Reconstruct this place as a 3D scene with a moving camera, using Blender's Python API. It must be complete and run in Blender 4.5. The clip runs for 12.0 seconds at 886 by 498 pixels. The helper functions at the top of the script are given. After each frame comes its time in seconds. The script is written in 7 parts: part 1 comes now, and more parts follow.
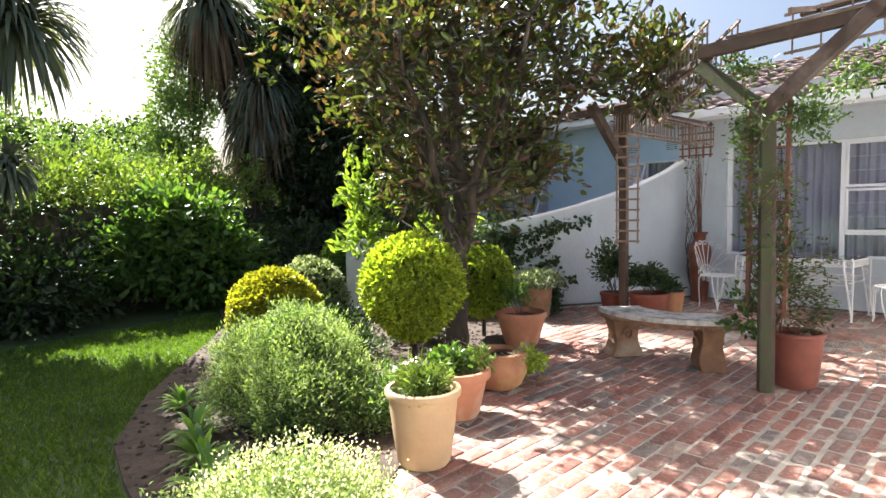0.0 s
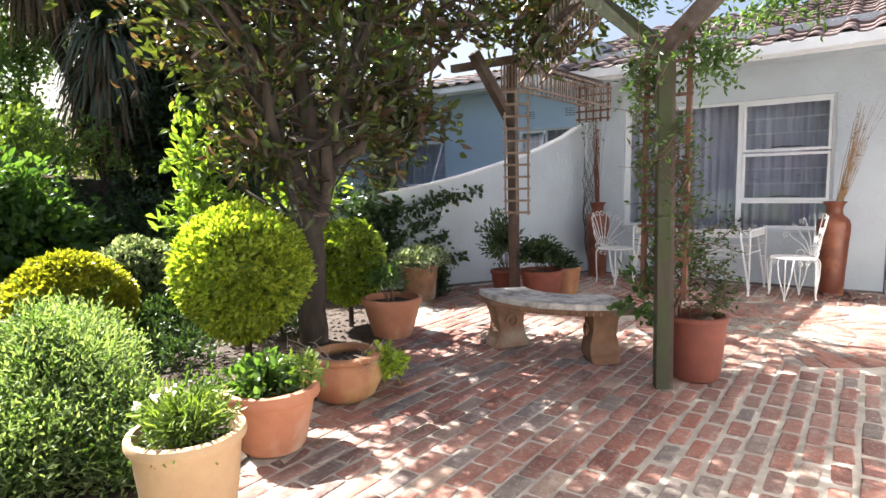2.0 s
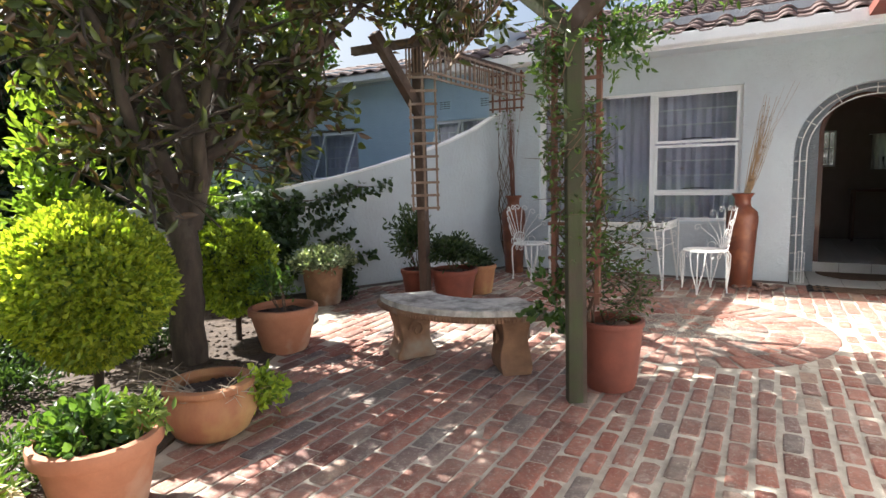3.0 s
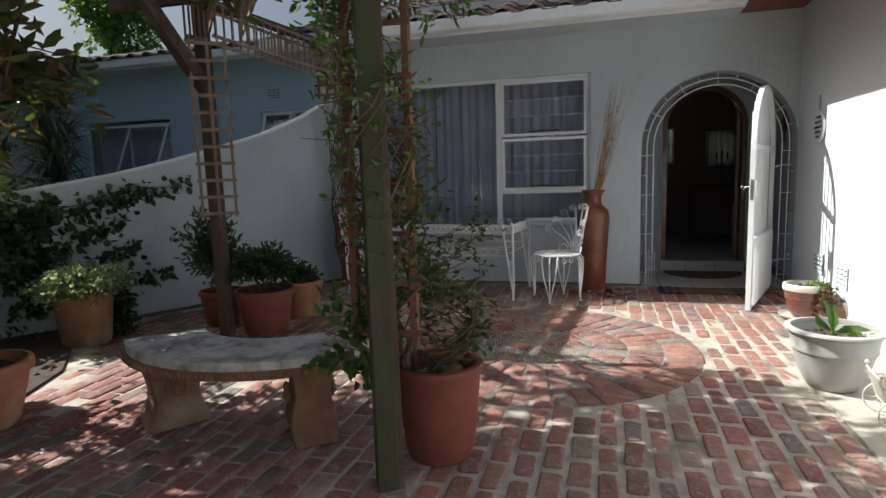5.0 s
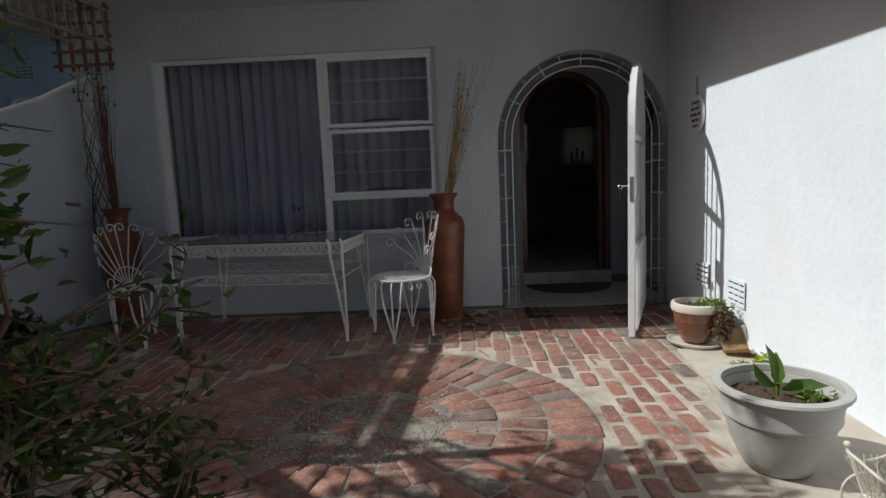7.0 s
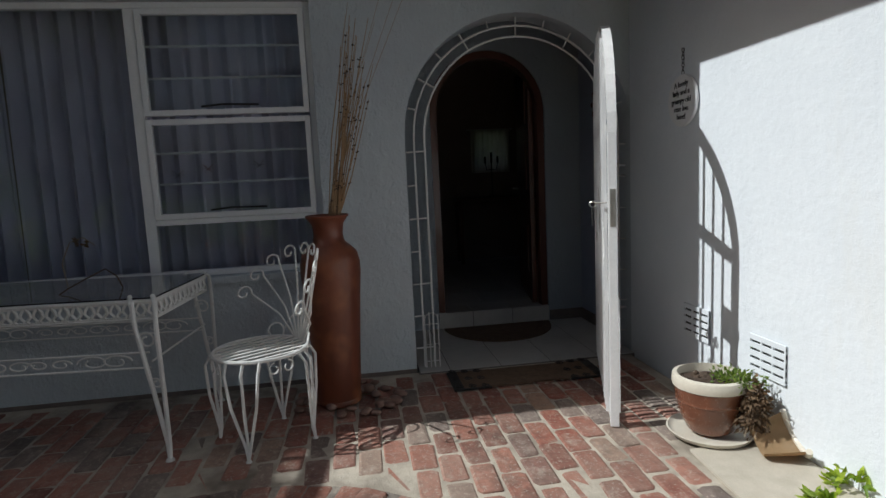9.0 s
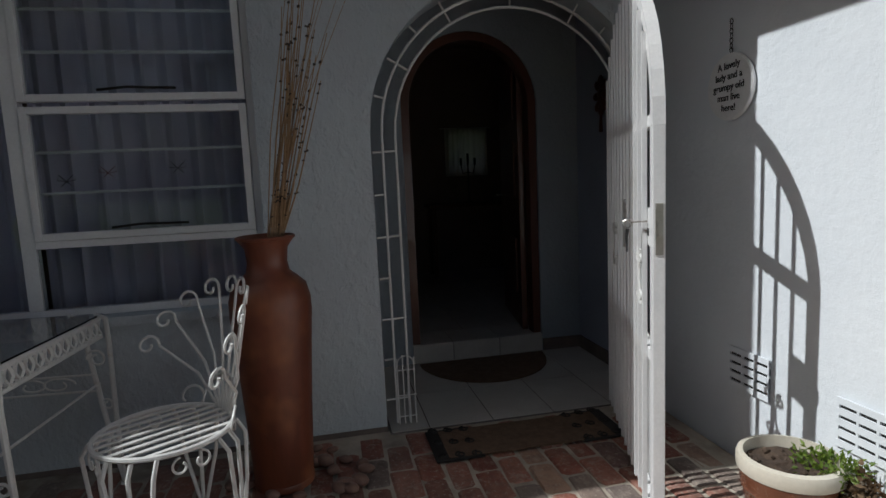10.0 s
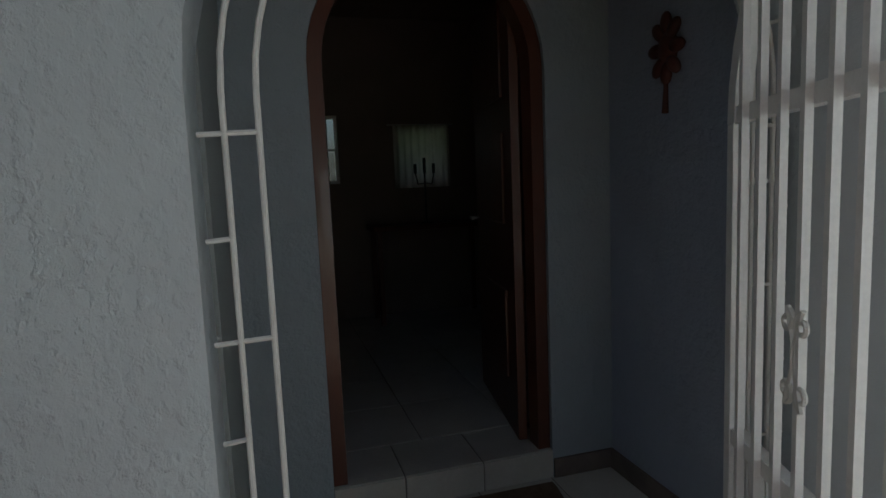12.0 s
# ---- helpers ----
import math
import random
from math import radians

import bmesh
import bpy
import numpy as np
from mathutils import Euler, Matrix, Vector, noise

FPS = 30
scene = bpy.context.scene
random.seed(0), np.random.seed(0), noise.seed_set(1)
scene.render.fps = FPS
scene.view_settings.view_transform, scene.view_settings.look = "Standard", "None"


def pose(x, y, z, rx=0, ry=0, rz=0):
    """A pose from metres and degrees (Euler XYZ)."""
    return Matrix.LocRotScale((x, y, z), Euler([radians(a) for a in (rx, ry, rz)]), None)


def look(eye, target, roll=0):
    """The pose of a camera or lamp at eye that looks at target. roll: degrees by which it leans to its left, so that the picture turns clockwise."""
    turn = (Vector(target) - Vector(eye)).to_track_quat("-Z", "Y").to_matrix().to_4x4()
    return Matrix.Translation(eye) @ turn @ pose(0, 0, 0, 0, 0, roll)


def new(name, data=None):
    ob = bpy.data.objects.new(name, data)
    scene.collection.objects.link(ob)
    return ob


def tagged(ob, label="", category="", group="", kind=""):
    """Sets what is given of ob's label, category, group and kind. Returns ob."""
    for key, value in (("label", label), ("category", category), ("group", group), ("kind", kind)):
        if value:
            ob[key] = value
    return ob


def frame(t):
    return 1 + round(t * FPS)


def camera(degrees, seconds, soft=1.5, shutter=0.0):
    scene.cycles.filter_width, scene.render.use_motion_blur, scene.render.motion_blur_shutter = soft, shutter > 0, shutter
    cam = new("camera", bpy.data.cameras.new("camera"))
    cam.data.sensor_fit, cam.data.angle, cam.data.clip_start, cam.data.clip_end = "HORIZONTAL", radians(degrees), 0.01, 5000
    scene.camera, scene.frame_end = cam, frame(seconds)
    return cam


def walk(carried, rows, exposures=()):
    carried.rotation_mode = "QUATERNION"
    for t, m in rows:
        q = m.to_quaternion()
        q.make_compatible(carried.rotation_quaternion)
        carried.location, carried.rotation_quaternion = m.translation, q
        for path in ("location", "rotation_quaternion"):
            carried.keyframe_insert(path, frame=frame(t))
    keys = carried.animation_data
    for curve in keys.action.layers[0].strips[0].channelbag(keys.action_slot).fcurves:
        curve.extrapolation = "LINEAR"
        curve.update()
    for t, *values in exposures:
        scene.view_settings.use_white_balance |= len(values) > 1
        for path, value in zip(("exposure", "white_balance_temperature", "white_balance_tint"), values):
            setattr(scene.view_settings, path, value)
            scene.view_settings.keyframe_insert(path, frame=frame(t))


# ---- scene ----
cam = camera(74.9, 12.0)

PATH = [
    (0, (-0.054, -0.065, 1.396), (1.365, 1.339, 1.268), -0.9),
    (0.5, (0.196, 0.04, 1.37), (1.636, 1.42, 1.227), -0.9),
    (1, (0.443, 0.091, 1.343), (1.939, 1.408, 1.182), -1.0),
    (1.5, (0.739, 0.142, 1.314), (2.286, 1.396, 1.127), -1.1),
    (2, (1.012, 0.228, 1.31), (2.612, 1.409, 1.092), -1.2),
    (2.5, (1.237, 0.286, 1.315), (2.904, 1.366, 1.081), -1.4),
    (3, (1.526, 0.321, 1.315), (3.258, 1.288, 1.066), -1.5),
    (3.2, (1.646, 0.319, 1.307), (3.4, 1.25, 1.061), -1.5),
    (5, (2.647, 0.393, 1.252), (4.553, 0.94, 0.996), -1.8),
    (5.5, (2.978, 0.4, 1.232), (4.914, 0.827, 0.975), -2.0),
    (6, (3.321, 0.417, 1.224), (5.282, 0.707, 0.966), -2.2),
    (6.5, (3.69, 0.393, 1.206), (5.666, 0.564, 0.949), -2.45),
    (7, (4.04, 0.39, 1.207), (6.021, 0.461, 0.948), -2.5),
    (8.8, (5.397, 0.456, 1.224), (7.36, 0.164, 0.979), -2.4),
    (9, (5.556, 0.376, 1.217), (7.52, 0.089, 0.971), -2.7),
    (9.5, (5.941, 0.344, 1.238), (7.895, -0.005, 0.989), -2.7),
    (10, (6.325, 0.304, 1.245), (8.269, -0.094, 0.999), -2.6),
    (10.5, (6.708, 0.223, 1.255), (8.641, -0.231, 1.008), -2.2),
    (11, (7.14, 0.118, 1.263), (9.063, -0.379, 1.024), -2.5),
    (11.5, (7.547, 0.023, 1.255), (9.463, -0.504, 1.027), -2.6),
    (12, (7.944, -0.079, 1.263), (9.853, -0.635, 1.043), -2.4),
]
walk(cam, [(t, look(eye, target, roll)) for t, eye, target, roll in PATH],
     [(0, 2.27, 6200, 11), (1.5, 2.42, 6200, 11), (2.5, 2.22, 6200, 10), (3.2, 1.95, 6250, 8), (4.8, 0.9, 6050, 6), (5.5, 0.38, 6000, 6), (6.5, -0.05, 6000, 8),
      (7.2, -0.27, 6000, 8), (8.8, -0.25, 5900, 6), (9.5, -0.35, 5900, 8), (10.5, -0.5, 5900, 7), (11.2, -0.4, 5900, 6), (11.6, -0.1, 5950, 4), (12, 0.45, 5850, 1)])
SUN_DIR = Vector((0.01, 0.96, 1.0)).normalized()
world = bpy.data.worlds.new("sky")
scene.world = world
world.use_nodes = True
wn = world.node_tree
sky = wn.nodes.new("ShaderNodeTexSky")
sky.sky_type = "NISHITA"
sky.sun_disc = False
sky.sun_elevation = math.asin(SUN_DIR.z)
sky.sun_rotation = math.atan2(SUN_DIR.x, SUN_DIR.y)
sky.dust_density, sky.ozone_density = 6.0, 0.8
wn.nodes["Background"].inputs["Strength"].default_value = 0.05
wn.links.new(sky.outputs[0], wn.nodes["Background"].inputs["Color"])
sun_data = bpy.data.lights.new("sun", "SUN")
sun_data.energy, sun_data.angle, sun_data.color = 5.0, radians(0.53), (1.0, 0.955, 0.88)
sun = new("sun", sun_data)
sun.matrix_world = look(SUN_DIR * 30, (0, 0, 0))

# ---- helpers of this scene ----
RNG = np.random.default_rng(7)


def part(name, bm, material, parent=None, label="", kind="", smooth=False):
    me = bpy.data.meshes.new(name)
    bm.to_mesh(me)
    bm.free()
    if smooth:
        me.polygons.foreach_set("use_smooth", [True] * len(me.polygons))
        me.set_sharp_from_angle(angle=radians(42))
    me.materials.append(material)
    ob = new(name, me)
    ob.parent = parent
    return tagged(ob, label=label, kind=kind)


def thing(name, label, category, at=(0, 0, 0), turn=0, group=""):
    ob = new(name)
    ob.empty_display_size = 0.1
    ob.matrix_basis = pose(*at, 0, 0, turn)
    return tagged(ob, label=label, category=category, group=group)


def box(bm, lo, hi, m=None, bevel=0.0):
    lo, hi = Vector(lo), Vector(hi)
    c, s = (lo + hi) / 2, hi - lo
    made = bmesh.ops.create_cube(bm, size=1, matrix=(m or Matrix()) @ Matrix.Translation(c) @ Matrix.Diagonal((*s, 1)))
    if bevel:
        edges = list({e for v in made["verts"] for e in v.link_edges})
        bmesh.ops.bevel(bm, geom=edges, offset=bevel, segments=2, affect="EDGES", profile=0.6)
    return bm


def a_box(lo, hi, m=None, bevel=0.0):
    return box(bmesh.new(), lo, hi, m, bevel)


def lathe(bm, profile, seg=32, at=(0, 0, 0), wob=0.0):
    rings = []
    for k, (r, z) in enumerate(profile):
        ring = []
        for i in range(seg):
            a = 2 * math.pi * i / seg
            rr = r * (1 + wob * math.sin(3 * a + k))
            ring.append(bm.verts.new((at[0] + rr * math.cos(a), at[1] + rr * math.sin(a), at[2] + z)))
        rings.append(ring)
    for p, q in zip(rings, rings[1:]):
        for i in range(seg):
            j = (i + 1) % seg
            bm.faces.new((p[i], p[j], q[j], q[i]))
    return bm


def tube(bm, pts, r, seg=6, r2=None, cap=True):
    pts = [Vector(p) for p in pts]
    n = len(pts)
    rings = []
    up = Vector((0.13, 0.21, 0.97))
    for i, p in enumerate(pts):
        d = (pts[min(i + 1, n - 1)] - pts[max(i - 1, 0)])
        d = d.normalized() if d.length > 1e-9 else Vector((0, 0, 1))
        if abs(d.dot(up)) > 0.98:
            up = Vector((0.97, 0.13, 0.2))
        a = d.cross(up).normalized()
        b = a.cross(d)
        up = b
        rr = r if r2 is None else r + (r2 - r) * i / max(n - 1, 1)
        rings.append([bm.verts.new(p + rr * (math.cos(t) * a + math.sin(t) * b)) for t in (2 * math.pi * k / seg for k in range(seg))])
    for p, q in zip(rings, rings[1:]):
        for i in range(seg):
            j = (i + 1) % seg
            bm.faces.new((p[i], p[j], q[j], q[i]))
    if cap:
        bm.faces.new(rings[0][::-1])
        bm.faces.new(rings[-1])
    return bm


def beam(bm, a, b, w, h, bevel=0.004, roll=0.0):
    """A squared timber from a to b, w wide and h high."""
    a, b = Vector(a), Vector(b)
    d = b - a
    q = d.to_track_quat("X", "Z").to_matrix().to_4x4()
    m = Matrix.Translation(a) @ q @ Matrix.Rotation(roll, 4, "X")
    return box(bm, (0, -w / 2, -h / 2), (d.length, w / 2, h / 2), m, bevel)


def arc(c, r, a0, a1, n, axis="xz"):
    out = []
    for k in range(n + 1):
        t = a0 + (a1 - a0) * k / max(n, 1)
        u, v = r * math.cos(t), r * math.sin(t)
        out.append(Vector((c[0] + u, c[1], c[2] + v)) if axis == "xz" else Vector((c[0], c[1] + u, c[2] + v)) if axis == "yz" else Vector((c[0] + u, c[1] + v, c[2])))
    return out


def spiral(c, r, a0, turns, n=16, axis="xz", shrink=0.25):
    out = []
    for k in range(n + 1):
        s = k / n
        out += arc(c, r * (1 - (1 - shrink) * s), a0 + turns * 2 * math.pi * s, 0, 0, axis)
    return out


def prism(bm, outline, d):
    """outline: 3D points in order; d: the vector through the thickness."""
    d = Vector(d)
    a = [bm.verts.new(p) for p in outline]
    b = [bm.verts.new(Vector(p) + d) for p in outline]
    bm.faces.new(a[::-1])
    bm.faces.new(b)
    for i in range(len(a)):
        j = (i + 1) % len(a)
        bm.faces.new((a[i], a[j], b[j], b[i]))
    bmesh.ops.recalc_face_normals(bm, faces=bm.faces)
    return bm


def mesh_from(name, verts, faces, material, parent=None, label="", kind="", smooth=False):
    """verts (n,3) and faces (m,k) as arrays."""
    verts, faces = np.asarray(verts, np.float32), np.asarray(faces, np.int32)
    me = bpy.data.meshes.new(name)
    m, k = faces.shape
    me.vertices.add(len(verts))
    me.vertices.foreach_set("co", verts.ravel())
    me.loops.add(m * k)
    me.loops.foreach_set("vertex_index", faces.ravel())
    me.polygons.add(m)
    me.polygons.foreach_set("loop_start", np.arange(0, m * k, k, dtype=np.int32))
    me.polygons.foreach_set("loop_total", np.full(m, k, dtype=np.int32))
    if smooth:
        me.polygons.foreach_set("use_smooth", [True] * m)
    me.update(calc_edges=True)
    me.materials.append(material)
    ob = new(name, me)
    ob.parent = parent
    return tagged(ob, label=label, kind=kind)


def unit(v):
    return v / np.maximum(np.linalg.norm(v, axis=-1, keepdims=True), 1e-9)


def leaf_arrays(pos, way, length, width, fold=0.25, bend=0.15, rng=RNG, full=False):
    """Folded, bent leaves: each starts at pos and points along way."""
    n = len(pos)
    way = unit(way)
    side = unit(np.cross(way, unit(rng.normal(size=(n, 3)))))
    nor = np.cross(side, way)
    L = (np.ones(n) * length * rng.uniform(0.7, 1.25, n))[:, None]
    W = (np.ones(n) * width * rng.uniform(0.75, 1.2, n))[:, None] / 2
    tip = pos + way * L - nor * L * bend * 0.4
    if full:
        a = pos + way * L * 0.34 + nor * L * bend * 0.42
        b = pos + way * L * 0.70 + nor * L * bend * 0.28
        up = nor * W * fold
        V = np.stack([pos, a + side * W + up, b + side * W * 0.78 + up, tip, b - side * W * 0.78 + up, a - side * W + up], 1).reshape(-1, 3)
        F = np.concatenate([np.arange(n)[:, None] * 6 + np.array([f]) for f in ((0, 1, 2, 3), (0, 3, 4, 5))], 0)
        return V, F
    mid = pos + way * L * 0.5 + nor * L * bend * 0.5
    l = mid + side * W + nor * W * fold
    r = mid - side * W + nor * W * fold
    V = np.stack([pos, l, tip, r], 1).reshape(-1, 3)
    i = np.arange(n)[:, None] * 4
    F = np.concatenate([i + np.array([[0, 1, 2]]), i + np.array([[0, 2, 3]])], 0)
    return V, F


def leaves(name, pos, way, length, width, material, parent, label="", kind="", **k):
    """Leaves as one mesh; those of some size are rounded, the finest are plain lozenges."""
    k.setdefault("full", np.max(length) >= 0.034 and len(pos) < 60000)
    V, F = leaf_arrays(np.asarray(pos, float), np.asarray(way, float), length, width, **k)
    return mesh_from(name, V, F, material, parent, label, kind)


def strap_arrays(pos, way, length, width, droop, seg=5, rng=RNG):
    """Long strap leaves that arch and hang."""
    n = len(pos)
    way = unit(way)
    L = (np.ones(n) * length * rng.uniform(0.75, 1.15, n))
    W = (np.ones(n) * width * rng.uniform(0.8, 1.2, n))[:, None]
    side = unit(np.cross(way, np.array([0.02, 0.01, 1.0])) + 1e-6)
    rings = []
    p, d = pos.copy(), way.copy()
    for s in range(seg + 1):
        w = W * (1.0 if s < seg * 0.6 else max(0.08, 1 - (s / seg - 0.6) * 2.3)) / 2
        if s == 0:
            w = w * 0.6
        rings.append(p - side * w)
        rings.append(p + side * w)
        p = p + d * (L / seg)[:, None]
        d = unit(d + np.array([0, 0, -1.0]) * (np.ones(n) * droop)[:, None] / seg)
    V = np.stack(rings, 1).reshape(-1, 3)
    k = 2 * (seg + 1)
    i = np.arange(n)[:, None] * k
    F = np.concatenate([i + np.array([[2 * s, 2 * s + 1, 2 * s + 3, 2 * s + 2]]) for s in range(seg)], 0)
    return V, F


def ball_points(n, c, r, lumps=0.12, freq=2.2, shell=0.12, rng=RNG, low=-1.0):
    """Points near the surface of a lumpy ellipsoid, with its outward ways."""
    d = unit(rng.normal(size=(int(n * 1.0), 3)))
    d = d[d[:, 2] > low]
    ph = rng.uniform(0, 6.28, 9)
    f = np.zeros(len(d))
    for k in range(3):
        f += np.sin(freq * (k + 1) * d[:, 0] * 2 + ph[k]) * np.sin(freq * (k + 1) * d[:, 1] * 2 + ph[3 + k]) * np.cos(freq * (k + 1) * d[:, 2] * 2 + ph[6 + k]) / (k + 1)
    s = (1 + lumps * f) * (1 - shell * np.abs(rng.normal(size=len(d))))
    r = np.asarray(r, float) * np.ones(3)
    return np.asarray(c) + d * r * s[:, None], d


def tufts(centres, ways, per, spread, rng=RNG):
    """per leaves about each centre, pointing round its way."""
    c = np.repeat(centres, per, 0)
    w = np.repeat(unit(ways), per, 0) + rng.normal(size=(len(c), 3)) * 0.75
    return c + rng.normal(size=c.shape) * spread, unit(w)


# ---- materials ----
def nodes_of(name):
    m = bpy.data.materials.new(name)
    m.use_nodes = True
    return m, m.node_tree, m.node_tree.nodes["Principled BSDF"]


def ramp(t, fac, stops):
    r = t.nodes.new("ShaderNodeValToRGB")
    e = r.color_ramp.elements
    while len(e) < len(stops):
        e.new(0.5)
    for el, (p, c) in zip(e, stops):
        el.position, el.color = p, (*c, 1)
    t.links.new(fac, r.inputs[0])
    return r.outputs[0]


def noise_fac(t, scale, detail=5, rough=0.6, coord="Object", stretch=(1, 1, 1)):
    tc = t.nodes.new("ShaderNodeNewGeometry" if coord == "World" else "ShaderNodeTexCoord")
    mp = t.nodes.new("ShaderNodeMapping")
    mp.inputs["Scale"].default_value = stretch
    t.links.new(tc.outputs["Position" if coord == "World" else coord], mp.inputs[0])
    n = t.nodes.new("ShaderNodeTexNoise")
    n.inputs["Scale"].default_value, n.inputs["Detail"].default_value, n.inputs["Roughness"].default_value = scale, detail, rough
    t.links.new(mp.outputs[0], n.inputs["Vector"])
    return n.outputs[0]


def mix(t, fac, a, b, mode="MIX"):
    x = t.nodes.new("ShaderNodeMix")
    x.data_type, x.blend_type = "RGBA", mode
    for sock, v in ((x.inputs[0], fac), (x.inputs[6], a), (x.inputs[7], b)):
        if isinstance(v, (int, float)):
            sock.default_value = v
        elif isinstance(v, tuple):
            sock.default_value = (*v, 1)
        else:
            t.links.new(v, sock)
    return x.outputs[2]


def bump(t, b, fac, dist, strength=0.6, under=None):
    n = t.nodes.new("ShaderNodeBump")
    n.inputs["Distance"].default_value, n.inputs["Strength"].default_value = dist, strength
    t.links.new(fac, n.inputs["Height"])
    if under is not None:
        t.links.new(under, n.inputs["Normal"])
    t.links.new(n.outputs[0], b.inputs["Normal"])
    return n.outputs[0]


def surf(name, a, b, scale=6, rough=0.7, stain=None, stain_at=0.6, fine=80, relief=0.001, metal=0.0, stretch=(1, 1, 1), island=0.0, coat=0.0, big=None):
    """A solid surface of two tones a and b, a large-scale stain, fine grain and relief."""
    m, t, p = nodes_of(name)
    col = ramp(t, noise_fac(t, scale, 6, 0.62, stretch=stretch), [(0.3, a), (0.7, b)])
    if stain:
        f = ramp(t, noise_fac(t, scale * 0.23, 4, 0.7), [(stain_at - 0.08, (0, 0, 0)), (stain_at + 0.1, (1, 1, 1))])
        col = mix(t, f, col, stain)
    if island:
        g = t.nodes.new("ShaderNodeNewGeometry")
        v = ramp(t, g.outputs["Random Per Island"], [(0.0, (1 - island,) * 3), (1.0, (1 + island * 0.6,) * 3)])
        col = mix(t, 1.0, col, v, "MULTIPLY")
    fg = noise_fac(t, fine, 4, 0.7, stretch=stretch)
    col = mix(t, 1.0, col, ramp(t, fg, [(0.2, (0.86,) * 3), (0.8, (1.0,) * 3)]), "MULTIPLY")
    t.links.new(col, p.inputs["Base Color"])
    r = t.nodes.new("ShaderNodeMapRange")
    r.inputs[3].default_value, r.inputs[4].default_value = max(rough - 0.12, 0.03), min(rough + 0.12, 1)
    t.links.new(fg, r.inputs[0])
    t.links.new(r.outputs[0], p.inputs["Roughness"])
    p.inputs["Metallic"].default_value = metal
    p.inputs["Coat Weight"].default_value = coat
    n = bump(t, p, fg, relief)
    if big:
        bump(t, p, noise_fac(t, big[0], 3, 0.6), big[1], 0.7, n)
    return m


def leafy(name, dark, light, rough=0.45, through_col=None, amount=0.35, brown=None, brown_part=0.0):
    """Leaves: each its own tone, partly letting the light through."""
    m, t, p = nodes_of(name)
    g = t.nodes.new("ShaderNodeNewGeometry")
    stops = [(0.0, dark), (1.0 - brown_part, light)]
    if brown:
        stops = [(0.0, dark), (0.98 - brown_part, light), (1.0 - brown_part, brown), (1.0, brown)]
    col = ramp(t, g.outputs["Random Per Island"], stops)
    col = mix(t, 1.0, col, ramp(t, noise_fac(t, 1.7, 3), [(0.3, (0.72,) * 3), (0.7, (1.12,) * 3)]), "MULTIPLY")
    t.links.new(col, p.inputs["Base Color"])
    p.inputs["Roughness"].default_value = rough
    tr = t.nodes.new("ShaderNodeBsdfTranslucent")
    tcol = mix(t, 1.0, col, through_col or (1.0, 1.0, 0.45), "MULTIPLY")
    tcol = mix(t, 1.0, tcol, (2.2, 2.2, 2.2), "MULTIPLY")
    t.links.new(tcol, tr.inputs[0])
    ms = t.nodes.new("ShaderNodeMixShader")
    ms.inputs[0].default_value = amount
    t.links.new(p.outputs[0], ms.inputs[1])
    t.links.new(tr.outputs[0], ms.inputs[2])
    t.links.new(ms.outputs[0], t.nodes["Material Output"].inputs[0])
    return m


def plain_glass(name, tint=(0.9, 0.95, 0.95), rough=0.0):
    m, t, p = nodes_of(name)
    p.inputs["Base Color"].default_value = (*tint, 1)
    p.inputs["Roughness"].default_value = rough
    p.inputs["Transmission Weight"].default_value = 1.0
    p.inputs["IOR"].default_value = 1.45
    return m


def stucco(name, a, b, stain, relief=0.014, trowel=0.0):
    m, t, p = nodes_of(name)
    col = ramp(t, noise_fac(t, 1.3, 5, 0.65), [(0.3, a), (0.72, b)])
    f = ramp(t, noise_fac(t, 0.7, 6, 0.75, stretch=(1, 1, 0.35)), [(0.56, (0, 0, 0)), (0.74, (1, 1, 1))])
    col = mix(t, f, col, stain)
    t.links.new(col, p.inputs["Base Color"])
    p.inputs["Roughness"].default_value = 0.86
    n = bump(t, p, noise_fac(t, 24, 6, 0.65), relief, 0.9)
    if trowel:
        blob = ramp(t, noise_fac(t, 26, 5, 0.6, stretch=(1, 1, 0.75)), [(0.47, (0, 0, 0)), (0.62, (1, 1, 1))])
        n = bump(t, p, blob, trowel, 0.8, n)
    bump(t, p, noise_fac(t, 190, 3, 0.6), 0.0008, 0.6, n)
    return m


